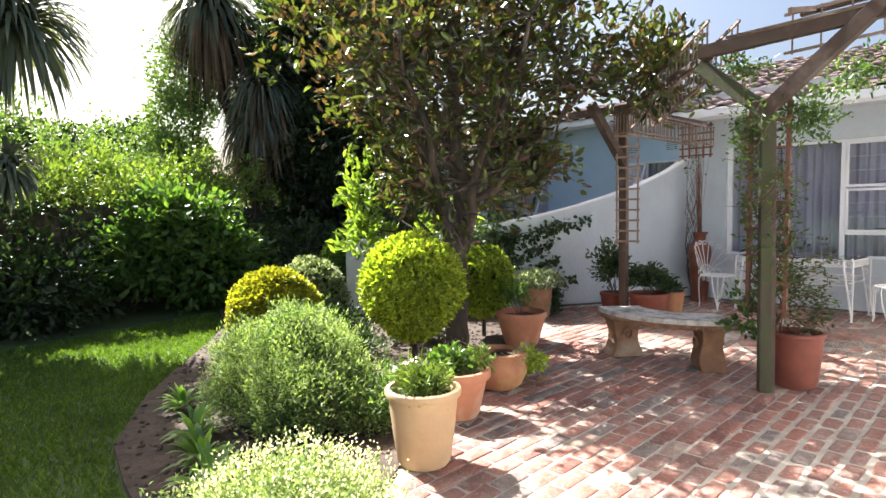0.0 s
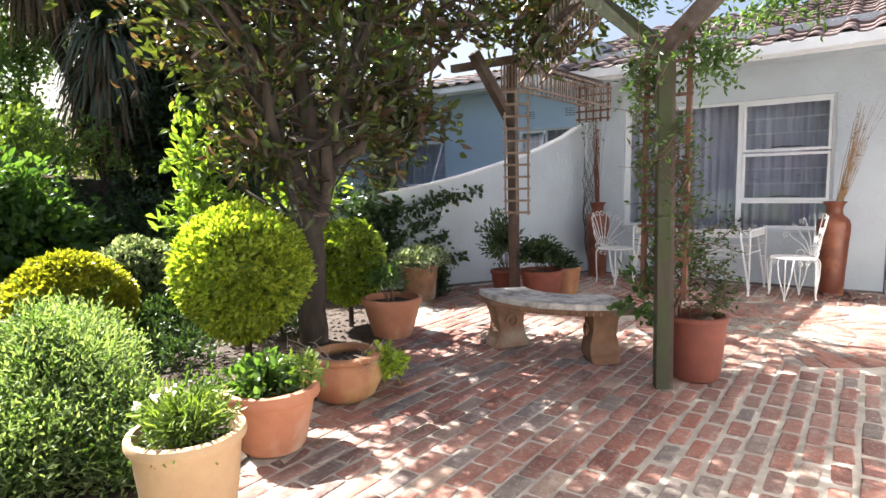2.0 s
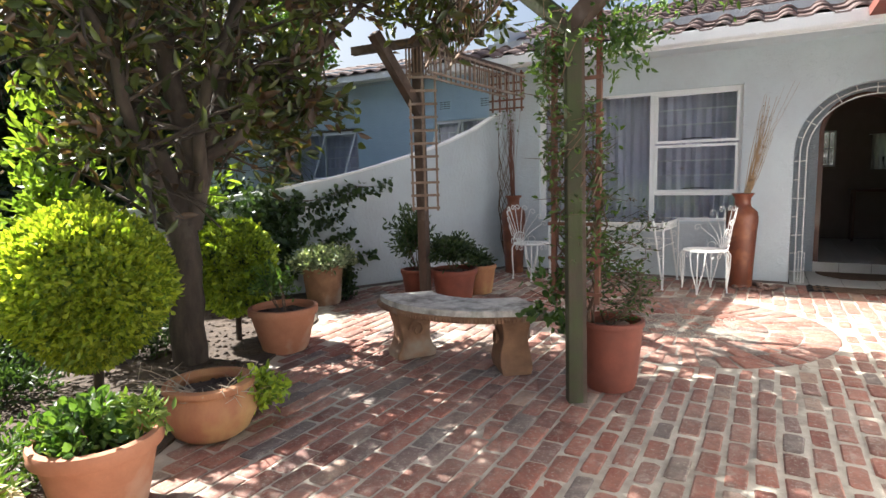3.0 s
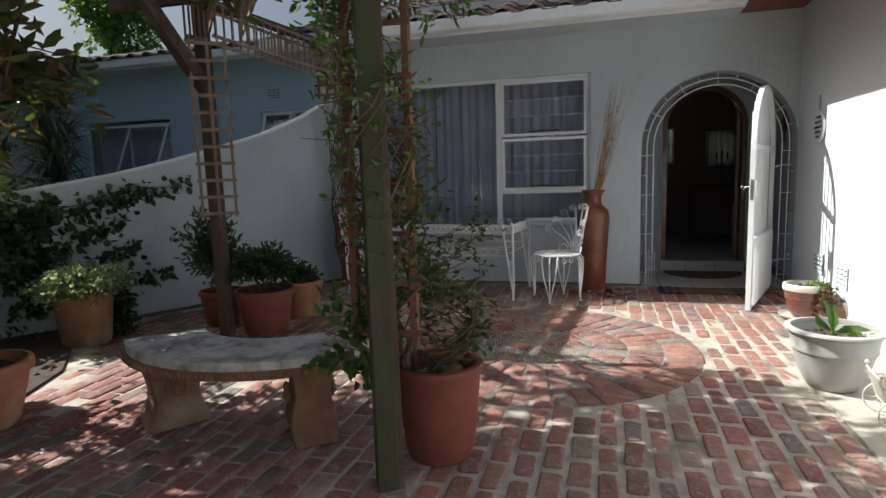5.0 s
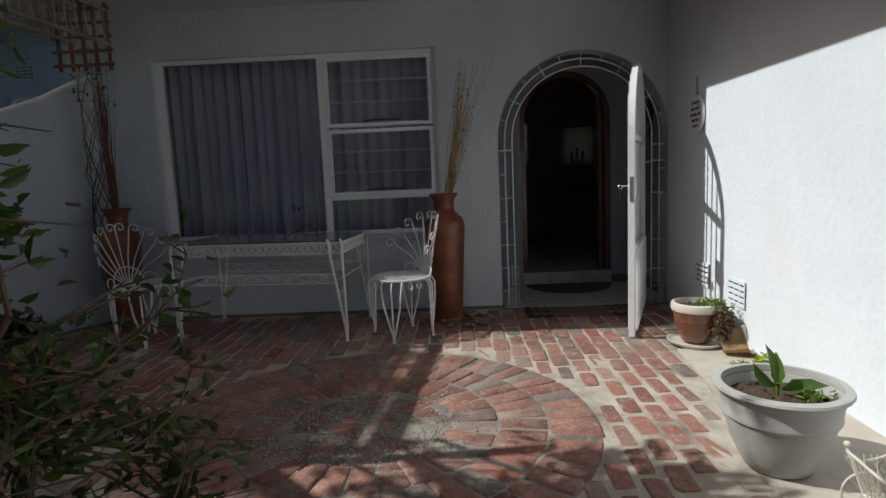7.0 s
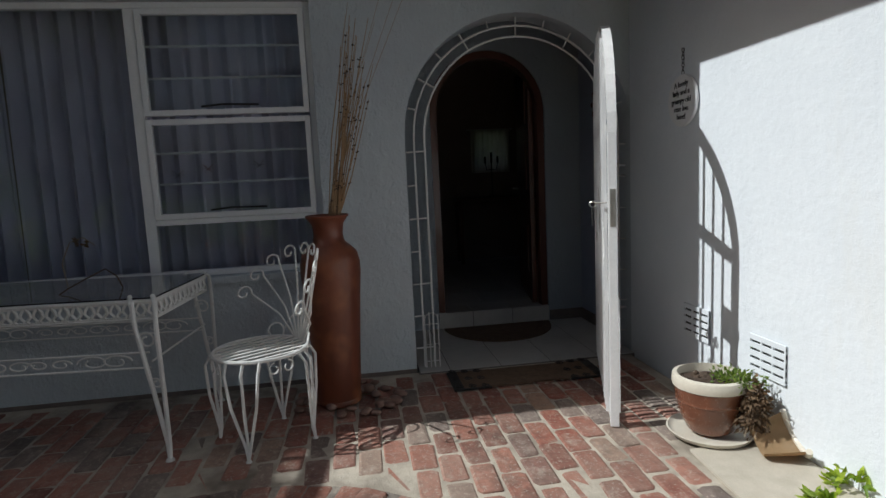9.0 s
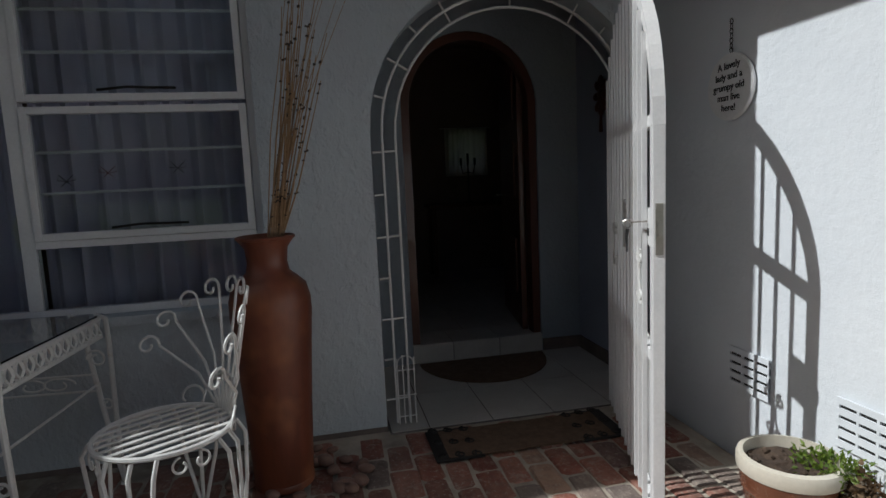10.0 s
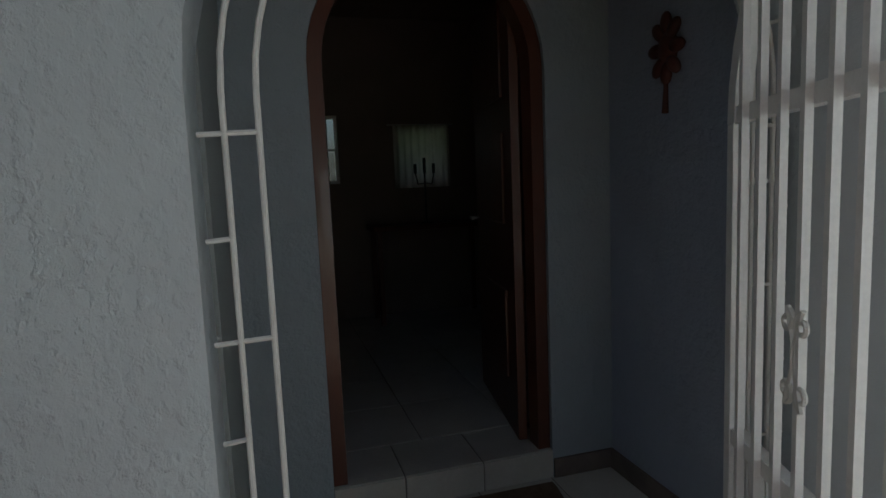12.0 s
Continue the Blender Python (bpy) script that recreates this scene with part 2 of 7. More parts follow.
def brick_mat(name, single):
    m, t, p = nodes_of(name)
    if single:
        src = t.nodes.new("ShaderNodeObjectInfo").outputs["Random"]
    else:
        src = t.nodes.new("ShaderNodeNewGeometry").outputs["Random Per Island"]
    col = ramp(t, src, [(0.0, (0.16, 0.058, 0.042)), (0.3, (0.26, 0.092, 0.062)), (0.55, (0.32, 0.135, 0.095)), (0.72, (0.24, 0.10, 0.075)), (0.84, (0.12, 0.095, 0.09)), (0.92, (0.19, 0.15, 0.13)), (1.0, (0.36, 0.23, 0.165))])
    col = mix(t, 0.75, col, ramp(t, noise_fac(t, 22, 6, 0.7, "World"), [(0.3, (0.62, 0.6, 0.6)), (0.7, (1.25, 1.2, 1.15))]), "MULTIPLY")
    dirt = ramp(t, noise_fac(t, 1.1, 6, 0.75, "World"), [(0.42, (0, 0, 0)), (0.68, (0.45,) * 3)])
    col = mix(t, dirt, col, (0.38, 0.31, 0.25))
    smear = ramp(t, noise_fac(t, 9.0, 7, 0.75, "World"), [(0.53, (0, 0, 0)), (0.66, (0.55,) * 3)])
    col = mix(t, smear, col, (0.43, 0.37, 0.305))
    grime = ramp(t, noise_fac(t, 2.7, 7, 0.8, "World"), [(0.5, (0, 0, 0)), (0.66, (0.6,) * 3)])
    col = mix(t, grime, col, (0.10, 0.075, 0.06))
    speck = ramp(t, noise_fac(t, 48, 5, 0.8, "World"), [(0.55, (0, 0, 0)), (0.65, (0.7,) * 3)])
    col = mix(t, speck, col, (0.42, 0.37, 0.31))
    t.links.new(col, p.inputs["Base Color"])
    p.inputs["Roughness"].default_value = 0.8
    n = bump(t, p, noise_fac(t, 34, 5, 0.7, "World"), 0.006, 0.7)
    bump(t, p, noise_fac(t, 160, 3, 0.7, "World"), 0.0015, 0.7, n)
    return m


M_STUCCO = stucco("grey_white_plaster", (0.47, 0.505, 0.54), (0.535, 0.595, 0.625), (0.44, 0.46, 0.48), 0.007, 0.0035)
# Porch plasters: darker, tinted by wall, so shade and bounced light sit in the colour.
M_PORCH_G = stucco("porch_shade_plaster_green", (0.27, 0.30, 0.30), (0.33, 0.36, 0.36), (0.26, 0.28, 0.27))
M_PORCH_B = stucco("porch_shade_plaster_back", (0.28, 0.32, 0.36), (0.34, 0.385, 0.42), (0.27, 0.30, 0.33))
M_PORCH = stucco("porch_shade_plaster_blue", (0.28, 0.32, 0.41), (0.35, 0.39, 0.48), (0.27, 0.30, 0.36))
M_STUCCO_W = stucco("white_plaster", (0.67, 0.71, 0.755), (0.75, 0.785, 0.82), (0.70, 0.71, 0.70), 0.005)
M_BLUE = stucco("pale_blue_plaster", (0.40, 0.52, 0.64), (0.46, 0.58, 0.69), (0.40, 0.49, 0.58))
M_CAP = surf("white_coping", (0.7, 0.72, 0.74), (0.8, 0.8, 0.8), 5, 0.7, (0.5, 0.5, 0.48))
M_DARKBASE = surf("weathered_base", (0.12, 0.10, 0.09), (0.2, 0.16, 0.14), 8, 0.85)
M_WHITE = surf("white_gloss_paint", (0.79, 0.80, 0.81), (0.86, 0.86, 0.86), 7, 0.35, (0.66, 0.65, 0.6), 0.66, relief=0.0004)
M_IRON = surf("white_painted_iron", (0.72, 0.72, 0.7), (0.8, 0.8, 0.78), 14, 0.4, (0.5, 0.36, 0.26), 0.72, relief=0.0005)
M_CREAMIRON = surf("cream_painted_iron", (0.62, 0.57, 0.47), (0.72, 0.68, 0.58), 14, 0.45, (0.36, 0.24, 0.16), 0.66, relief=0.0005)
M_BRICK = brick_mat("paving_brick", False)
M_BRICK1 = brick_mat("paving_brick_single", True)
M_MORTAR = surf("sandy_mortar", (0.34, 0.30, 0.245), (0.56, 0.50, 0.41), 7, 0.92, (0.17, 0.14, 0.11), 0.6, 120, 0.003, big=(30, 0.008))
M_GRAVEL = surf("dark_gravel_joint", (0.19, 0.165, 0.14), (0.38, 0.335, 0.28), 14, 0.95, (0.11, 0.09, 0.08), 0.55, 130, 0.004, big=(60, 0.008))
M_CONCRETE = surf("sandy_concrete", (0.42, 0.38, 0.31), (0.54, 0.49, 0.41), 4, 0.9, (0.3, 0.26, 0.2), 0.6, 110, 0.002, big=(14, 0.004))
M_SOIL = surf("garden_soil", (0.04, 0.026, 0.018), (0.085, 0.056, 0.038), 12, 0.95, (0.11, 0.075, 0.05), 0.6, 60, 0.01, big=(18, 0.03))
M_LAWN = surf("lawn_earth", (0.045, 0.075, 0.02), (0.07, 0.11, 0.03), 5, 0.95, None, 0.6, 80, 0.004)
M_FLOORTILE = surf("cream_floor_tile", (0.5, 0.48, 0.44), (0.6, 0.58, 0.54), 3, 0.32, (0.42, 0.4, 0.36), 0.62, 60, 0.0003)
M_GROUT = surf("dark_grout", (0.13, 0.12, 0.11), (0.2, 0.18, 0.16), 10, 0.9)
M_ROOF = surf("dark_roof_tile", (0.10, 0.065, 0.06), (0.20, 0.135, 0.12), 5, 0.75, (0.27, 0.22, 0.2), 0.6, 60, 0.002, island=0.25)
M_FASCIA = surf("brown_eave_board", (0.16, 0.045, 0.03), (0.24, 0.07, 0.045), 6, 0.6)
M_TIMBER = surf("mossy_weathered_timber", (0.034, 0.026, 0.017), (0.075, 0.058, 0.036), 9, 0.85, (0.045, 0.056, 0.018), 0.47, 60, 0.003, stretch=(1, 1, 0.12), big=(22, 0.004))
M_TIMBER_D = surf("dark_weathered_timber", (0.04, 0.025, 0.018), (0.09, 0.058, 0.042), 9, 0.85, (0.17, 0.14, 0.12), 0.6, 60, 0.003, stretch=(0.3, 0.3, 0.3))
M_LATTICE = surf("grey_brown_lath", (0.16, 0.10, 0.07), (0.30, 0.22, 0.165), 12, 0.85, (0.34, 0.29, 0.24), 0.58, 70, 0.001)
M_TRELLIS = surf("red_brown_trellis", (0.14, 0.055, 0.032), (0.23, 0.10, 0.06), 12, 0.75, (0.1, 0.06, 0.04), 0.6, 70, 0.001)
M_DOORWOOD = surf("red_brown_door_wood", (0.07, 0.021, 0.012), (0.125, 0.04, 0.02), 5, 0.4, None, 0.6, 50, 0.0006, stretch=(1, 1, 0.1), coat=0.3)
M_TERRA = surf("terracotta", (0.38, 0.15, 0.08), (0.50, 0.225, 0.125), 6, 0.8, (0.52, 0.4, 0.3), 0.62, 90, 0.001, big=(10, 0.002))
M_TERRA_RED = surf("red_terracotta", (0.15, 0.04, 0.025), (0.24, 0.068, 0.04), 6, 0.75, (0.34, 0.19, 0.13), 0.66, 90, 0.001)
M_TERRA_OLD = surf("aged_terracotta", (0.30, 0.115, 0.06), (0.43, 0.2, 0.09), 7, 0.75, (0.48, 0.3, 0.12), 0.56, 90, 0.0015, stretch=(1, 1, 0.4))
M_TAN = surf("tan_clay", (0.42, 0.28, 0.15), (0.52, 0.36, 0.20), 5, 0.75, (0.5, 0.42, 0.33), 0.66, 90, 0.0008)
M_VASE = surf("burnished_clay", (0.105, 0.028, 0.014), (0.215, 0.06, 0.026), 6, 0.5, (0.34, 0.13, 0.05), 0.56, 50, 0.0012, stretch=(1, 1, 0.3), coat=0.15)
M_GREYPOT = surf("grey_plastic", (0.42, 0.41, 0.38), (0.5, 0.49, 0.46), 5, 0.6, (0.36, 0.32, 0.26), 0.66, 80, 0.0005)
M_GLAZE = surf("brown_glaze", (0.12, 0.045, 0.025), (0.22, 0.085, 0.045), 9, 0.25, None, 0.6, 60, 0.0005, coat=0.5)
M_CREAM = surf("cream_glaze", (0.62, 0.57, 0.47), (0.7, 0.66, 0.57), 6, 0.35, (0.5, 0.4, 0.3), 0.68)
M_STONETOP = surf("weathered_stone", (0.40, 0.37, 0.33), (0.72, 0.67, 0.60), 13, 0.9, (0.16, 0.14, 0.12), 0.56, 90, 0.003, big=(24, 0.005))
M_STONELEG = surf("stained_cast_stone", (0.16, 0.082, 0.045), (0.29, 0.16, 0.088), 7, 0.85, (0.29, 0.25, 0.2), 0.6, 90, 0.003, big=(20, 0.006))
M_PEBBLE = surf("brown_pebble", (0.14, 0.08, 0.06), (0.27, 0.17, 0.13), 8, 0.55, None, 0.6, 70, 0.0008, island=0.35)
M_RUBBER = surf("black_rubber", (0.012, 0.011, 0.011), (0.025, 0.022, 0.02), 20, 0.75, None, 0.6, 150, 0.002)
M_COIR = surf("brown_coir", (0.10, 0.06, 0.035), (0.17, 0.11, 0.07), 30, 0.95, None, 0.6, 300, 0.003)
M_ORNAMENT = surf("dark_red_lacquer", (0.05, 0.012, 0.008), (0.10, 0.022, 0.014), 9, 0.5)
M_CURTAIN = surf("grey_curtain", (0.56, 0.54, 0.66), (0.70, 0.67, 0.80), 4, 0.9, None, 0.6, 200, 0.0004)
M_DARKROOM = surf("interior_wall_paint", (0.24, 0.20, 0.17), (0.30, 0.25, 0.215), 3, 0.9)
M_BARK = surf("rough_bark", (0.035, 0.025, 0.018), (0.09, 0.066, 0.048), 10, 0.95, (0.12, 0.1, 0.075), 0.62, 50, 0.008, stretch=(1, 1, 0.35), big=(14, 0.012))
M_TWIG = surf("pale_dry_twig", (0.30, 0.24, 0.17), (0.42, 0.34, 0.25), 20, 0.85)
M_REED = surf("dry_reed", (0.33, 0.20, 0.10), (0.48, 0.32, 0.18), 30, 0.8, None, 0.6, 90, 0.001, island=0.35)
M_REED_D = surf("dark_dry_reed", (0.14, 0.05, 0.03), (0.24, 0.1, 0.06), 30, 0.8, None, 0.6, 90, 0.001, island=0.35)
M_VINEWOOD = surf("vine_stem", (0.09, 0.055, 0.035), (0.17, 0.11, 0.07), 15, 0.9)
M_METAL = surf("worn_steel", (0.42, 0.41, 0.38), (0.55, 0.54, 0.5), 20, 0.35, (0.3, 0.2, 0.12), 0.6, metal=0.9)
M_BLACK = surf("black_paint", (0.012, 0.012, 0.012), (0.02, 0.02, 0.02), 20, 0.5)
M_GLASS = plain_glass("clear_glass")
# Darkened so the hedge sides look shaded; the far tree shares it.
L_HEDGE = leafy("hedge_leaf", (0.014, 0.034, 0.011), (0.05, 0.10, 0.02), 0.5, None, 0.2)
L_FRESH = leafy("fresh_tree_leaf", (0.07, 0.13, 0.035), (0.18, 0.27, 0.07), 0.5, None, 0.25)
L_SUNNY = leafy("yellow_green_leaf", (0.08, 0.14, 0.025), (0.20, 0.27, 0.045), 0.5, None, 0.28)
L_GOLD = leafy("golden_leaf", (0.17, 0.19, 0.012), (0.42, 0.40, 0.03), 0.5)
L_GOLD2 = leafy("golden_green_leaf", (0.13, 0.21, 0.015), (0.46, 0.52, 0.05), 0.5)
L_BALL = leafy("fresh_green_leaf", (0.11, 0.19, 0.02), (0.36, 0.45, 0.04), 0.5)
L_MAG = leafy("magnolia_leaf", (0.028, 0.042, 0.014), (0.10, 0.12, 0.03), 0.3, (1.0, 1.0, 0.35), 0.36, (0.085, 0.05, 0.034), 0.28)
L_MAGF = leafy("young_magnolia_leaf", (0.10, 0.17, 0.03), (0.2, 0.28, 0.05), 0.35, (1.0, 1.0, 0.35), 0.42)
L_FEATHER = leafy("feathery_leaf", (0.10, 0.16, 0.06), (0.29, 0.37, 0.15), 0.6)
L_PALE = leafy("pale_flower_and_leaf", (0.55, 0.54, 0.38), (0.82, 0.8, 0.68), 0.7)
L_VARIEG = leafy("variegated_leaf", (0.05, 0.09, 0.035), (0.36, 0.4, 0.3), 0.5)
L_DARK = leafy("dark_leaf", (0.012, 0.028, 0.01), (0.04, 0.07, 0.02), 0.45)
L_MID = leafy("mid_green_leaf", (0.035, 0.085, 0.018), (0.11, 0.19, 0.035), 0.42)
L_VINE = leafy("vine_leaf", (0.024, 0.058, 0.013), (0.10, 0.17, 0.032), 0.4)
L_POT = leafy("dull_vine_leaf", (0.018, 0.04, 0.012), (0.07, 0.12, 0.025), 0.45)
L_IVY = leafy("ivy_leaf", (0.02, 0.045, 0.015), (0.06, 0.1, 0.03), 0.45, None, 0.25)
L_STRAP = leafy("sword_leaf", (0.06, 0.078, 0.056), (0.16, 0.18, 0.125), 0.5, None, 0.2)
L_DEAD = leafy("dead_hanging_leaf", (0.07, 0.042, 0.022), (0.17, 0.11, 0.06), 0.8, (1, 0.8, 0.5), 0.15)
L_GRASS = leafy("grass_blade", (0.05, 0.10, 0.012), (0.13, 0.21, 0.025), 0.6)
M_SHEER = leafy("sheer_curtain", (0.5, 0.48, 0.45), (0.5, 0.48, 0.45), 0.9, (1, 1, 1), 0.3)
L_FLOWER = leafy("white_petal", (0.7, 0.68, 0.62), (0.82, 0.8, 0.74), 0.6, (1, 1, 0.9), 0.3)
L_BED = leafy("broad_bed_leaf", (0.07, 0.16, 0.03), (0.2, 0.34, 0.06), 0.4)

# ---- the large structure ----
FX = 9.1        # outer face of the front wall
RY = -1.385     # face of the white side wall


def edge_y(x):
    """The garden edge of the paving."""
    return 1.35 + 0.62 * (x - 0.6) if x < 2.2 else 2.34 + 0.45 * (x - 2.2)


ground = mesh_from("ground", [(-60, -60, -0.06), (90, -60, -0.06), (90, 90, -0.06), (-60, 90, -0.06)], [[0, 1, 2, 3]], M_LAWN, None, "", "structure")

bm = bmesh.new()
prism(bm, [(x, y, -0.05) for x, y in ((-4, -1.36), (FX, -1.36), (FX, 3.55), (8.35, 3.96), (7.4, 4.44), (6.95, 4.7), (6.2, 4.6), (5.6, 3.98), (2.2, 2.44), (0.6, 1.45), (-4, -1.0))], (0, 0, 0.043))
patio = part("patio", bm, M_MORTAR, None, "", "structure")
bm = bmesh.new()
prism(bm, [(6.75 + 1.128 * math.cos(t), 0.90 + 1.128 * math.sin(t), -0.02) for t in np.linspace(0, 2 * math.pi, 48, endpoint=False)], (0, 0, 0.0145))
part("round_bed", bm, M_GRAVEL, None, "", "structure")
bm = bmesh.new()
prism(bm, [(-4, RY, -0.04), (7.75, RY, -0.04), (7.75, -0.98, -0.04), (7.2, -0.93, -0.04), (6.2, -0.72, -0.04), (5.2, -0.72, -0.04), (-4, -0.72, -0.04)], (0, 0, 0.044))
part("concrete_strip", bm, M_CONCRETE, None, "", "structure")

# planting bed and lawn, over the patio slab
bed_outer = [(0.2, 1.1), (0.75, 2.4), (0.85, 3.2), (0.97, 3.8), (1.43, 4.65), (1.9, 5.3), (2.6, 6.2), (3.2, 7.1), (3.6, 8.2), (4.6, 9.5), (12, 12), (12, 5.2), (7.4, 4.75), (6.2, 4.55)]
bed_inner = [(x, edge_y(x) + 0.1) for x in (5.6, 5.0, 4.2, 3.4, 2.8, 2.2, 1.7, 1.2, 0.6)]
bm = bmesh.new()
prism(bm, [(x, y, -0.05) for x, y in bed_outer + bed_inner], (0, 0, 0.062))
bmesh.ops.triangulate(bm, faces=bm.faces)
part("planting_bed", bm, M_SOIL, None, "", "structure")

# soil clods
n = 5200
cx, cy = RNG.uniform(0.4, 6.4, n), RNG.uniform(1.2, 8.5, n)
inner = np.where(cx < 2.2, 1.35 + 0.62 * (cx - 0.6), 2.34 + 0.45 * (cx - 2.2)) + 0.16
xs_o, ys_o = [p[0] for p in bed_outer[:10]], [p[1] for p in bed_outer[:10]]
outer = np.interp(cx, xs_o, ys_o)
keep = (cy > inner) & (cy < outer - 0.03)
cx, cy = cx[keep], cy[keep]
r = RNG.uniform(0.006, 0.026, len(cx))[:, None]
octa = np.array([(1, 0, 0), (0, 1, 0), (-1, 0, 0), (0, -1, 0), (0, 0, 0.8), (0, 0, -0.6)])
V = (np.stack([cx, cy, np.full(len(cx), 0.014)], 1)[:, None, :] + octa[None] * r[:, None, :] * RNG.uniform(0.6, 1.3, (len(cx), 6, 3))).reshape(-1, 3)
F = np.concatenate([np.arange(len(cx))[:, None] * 6 + np.array([f]) for f in ((0, 1, 4), (1, 2, 4), (2, 3, 4), (3, 0, 4), (1, 0, 5), (2, 1, 5), (3, 2, 5), (0, 3, 5))], 0)
mesh_from("soil_clods", V, F, M_SOIL, None, "", "stuff")

# grass
n = 150000
gx, gy = RNG.uniform(-3.5, 3.9, n), RNG.uniform(2.0, 8.9, n)
inner = np.interp(gy, [1.1, 2.4, 3.2, 3.8, 4.65, 5.3, 6.2, 7.1, 8.2], [0.2, 0.75, 0.85, 0.97, 1.43, 1.9, 2.6, 3.2, 3.6])
keep = (gx < inner - 0.02) & (gy < 7.6 + 0.25 * np.maximum(gx - 1, 0))
gx, gy = gx[keep], gy[keep]
m_ = len(gx)
lawn = part("lawn", a_box((-20, 1.0, -0.058), (5.5, 10.5, -0.03)), M_LAWN, None, "", "structure")
P = np.stack([gx, gy, np.full(m_, -0.032)], 1)
W = np.stack([RNG.normal(0, 0.5, m_), RNG.normal(0, 0.5, m_), np.ones(m_)], 1)
leaves("grass", P, W, 0.042, 0.012, L_GRASS, None, "", "stuff")


def arch_outline(cy, r, spring, base, n=20):
    pts = [(cy - r, base)] + [(cy - r * math.cos(math.pi * k / n), spring + r * math.sin(math.pi * k / n)) for k in range(n + 1)] + [(cy + r, base)]
    return pts


def wall_with_arch(name, x0, x1, y0, y1, z0, z1, cy, r, spring, base, material, label=""):
    """A wall across x, with an arched hole centred on cy."""
    bm = bmesh.new()
    box(bm, (x0, y0, z0), (x1, cy - r, z1))
    box(bm, (x0, cy + r, z0), (x1, y1, z1))
    arch = arch_outline(cy, r, spring, base)[1:-1]
    bottom = [(x0, y, z) for y, z in arch]
    a = [bm.verts.new(p) for p in bottom]
    b = [bm.verts.new((x1, y, z)) for _, y, z in bottom]
    c = [bm.verts.new((x0, y, z1)) for _, y, z in bottom]
    d = [bm.verts.new((x1, y, z1)) for _, y, z in bottom]
    for i in range(len(a) - 1):
        bm.faces.new((a[i], a[i + 1], c[i + 1], c[i]))
        bm.faces.new((b[i + 1], b[i], d[i], d[i + 1]))
        bm.faces.new((a[i + 1], a[i], b[i], b[i + 1]))
        bm.faces.new((c[i], c[i + 1], d[i + 1], d[i]))
    bmesh.ops.recalc_face_normals(bm, faces=bm.faces)
    return part(name, bm, material, None, label, "structure")


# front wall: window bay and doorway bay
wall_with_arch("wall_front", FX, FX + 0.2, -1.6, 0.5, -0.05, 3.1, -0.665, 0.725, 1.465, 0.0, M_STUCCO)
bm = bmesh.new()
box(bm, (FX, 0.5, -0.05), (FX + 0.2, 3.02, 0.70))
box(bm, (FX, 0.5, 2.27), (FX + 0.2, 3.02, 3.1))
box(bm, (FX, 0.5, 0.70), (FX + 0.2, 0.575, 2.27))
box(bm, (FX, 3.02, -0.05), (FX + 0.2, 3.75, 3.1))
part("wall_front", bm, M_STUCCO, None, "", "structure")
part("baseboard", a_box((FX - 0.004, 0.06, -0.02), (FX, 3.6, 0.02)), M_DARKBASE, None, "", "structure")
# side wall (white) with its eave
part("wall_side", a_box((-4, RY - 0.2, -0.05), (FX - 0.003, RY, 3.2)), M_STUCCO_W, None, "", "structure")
part("eave_board", a_box((-4, RY - 0.02, 2.69), (8.42, -0.48, 2.71)), M_FASCIA, None, "", "structure")
part("eave_board", a_box((8.38, RY - 0.02, 2.712), (FX - 0.005, -0.62, 2.73)), M_FASCIA, None, "", "structure")
part("fascia", a_box((-4, -0.478, 2.69), (8.42, -0.46, 2.78)), M_FASCIA, None, "", "structure")
# left return of the front block, stepping back to the blue wall
part("wall_return", a_box((FX + 0.203, 3.55, -0.05), (10.75, 3.75, 3.4)), M_STUCCO, None, "", "structure")
# blue wall with two windows
BX = 10.75
bm = bmesh.new()
for lo, hi in (((3.753, -0.05), (12.0, 1.0)), ((3.753, 2.30), (12.0, 3.4)), ((3.753, 1.0), (4.0, 2.30)), ((5.6, 1.0), (7.31, 2.30)), ((9.06, 1.0), (12.0, 2.30)), ((4.0, 1.0), (5.6, 1.55))):
    box(bm, (BX, lo[0], lo[1]), (BX + 0.2, hi[0], hi[1]))
part("wall_blue", bm, M_BLUE, None, "", "structure")
part("soffit", a_box((10.33, 3.76, 3.06), (BX + 0.2, 12.4, 3.08)), M_STUCCO, None, "", "structure")
part("soffit", a_box((8.57, -0.79, 2.665), (FX, 3.95, 2.685)), M_STUCCO, None, "", "structure")

# curved wing wall
cw = [(9.1, 3.56, 2.16), (8.75, 3.78, 1.93), (8.35, 3.98, 1.75), (7.9, 4.2, 1.6), (7.4, 4.46, 1.45), (6.95, 4.72, 1.33), (6.4, 5.05, 1.22), (5.8, 5.45, 1.12), (5.2, 5.9, 1.05), (4.6, 6.4, 1.0)]
fine = []
for k in range(len(cw) - 1):
    for s in range(4):
        fine.append(tuple(np.array(cw[k]) * (1 - s / 4) + np.array(cw[k + 1]) * s / 4))
fine.append(cw[-1])


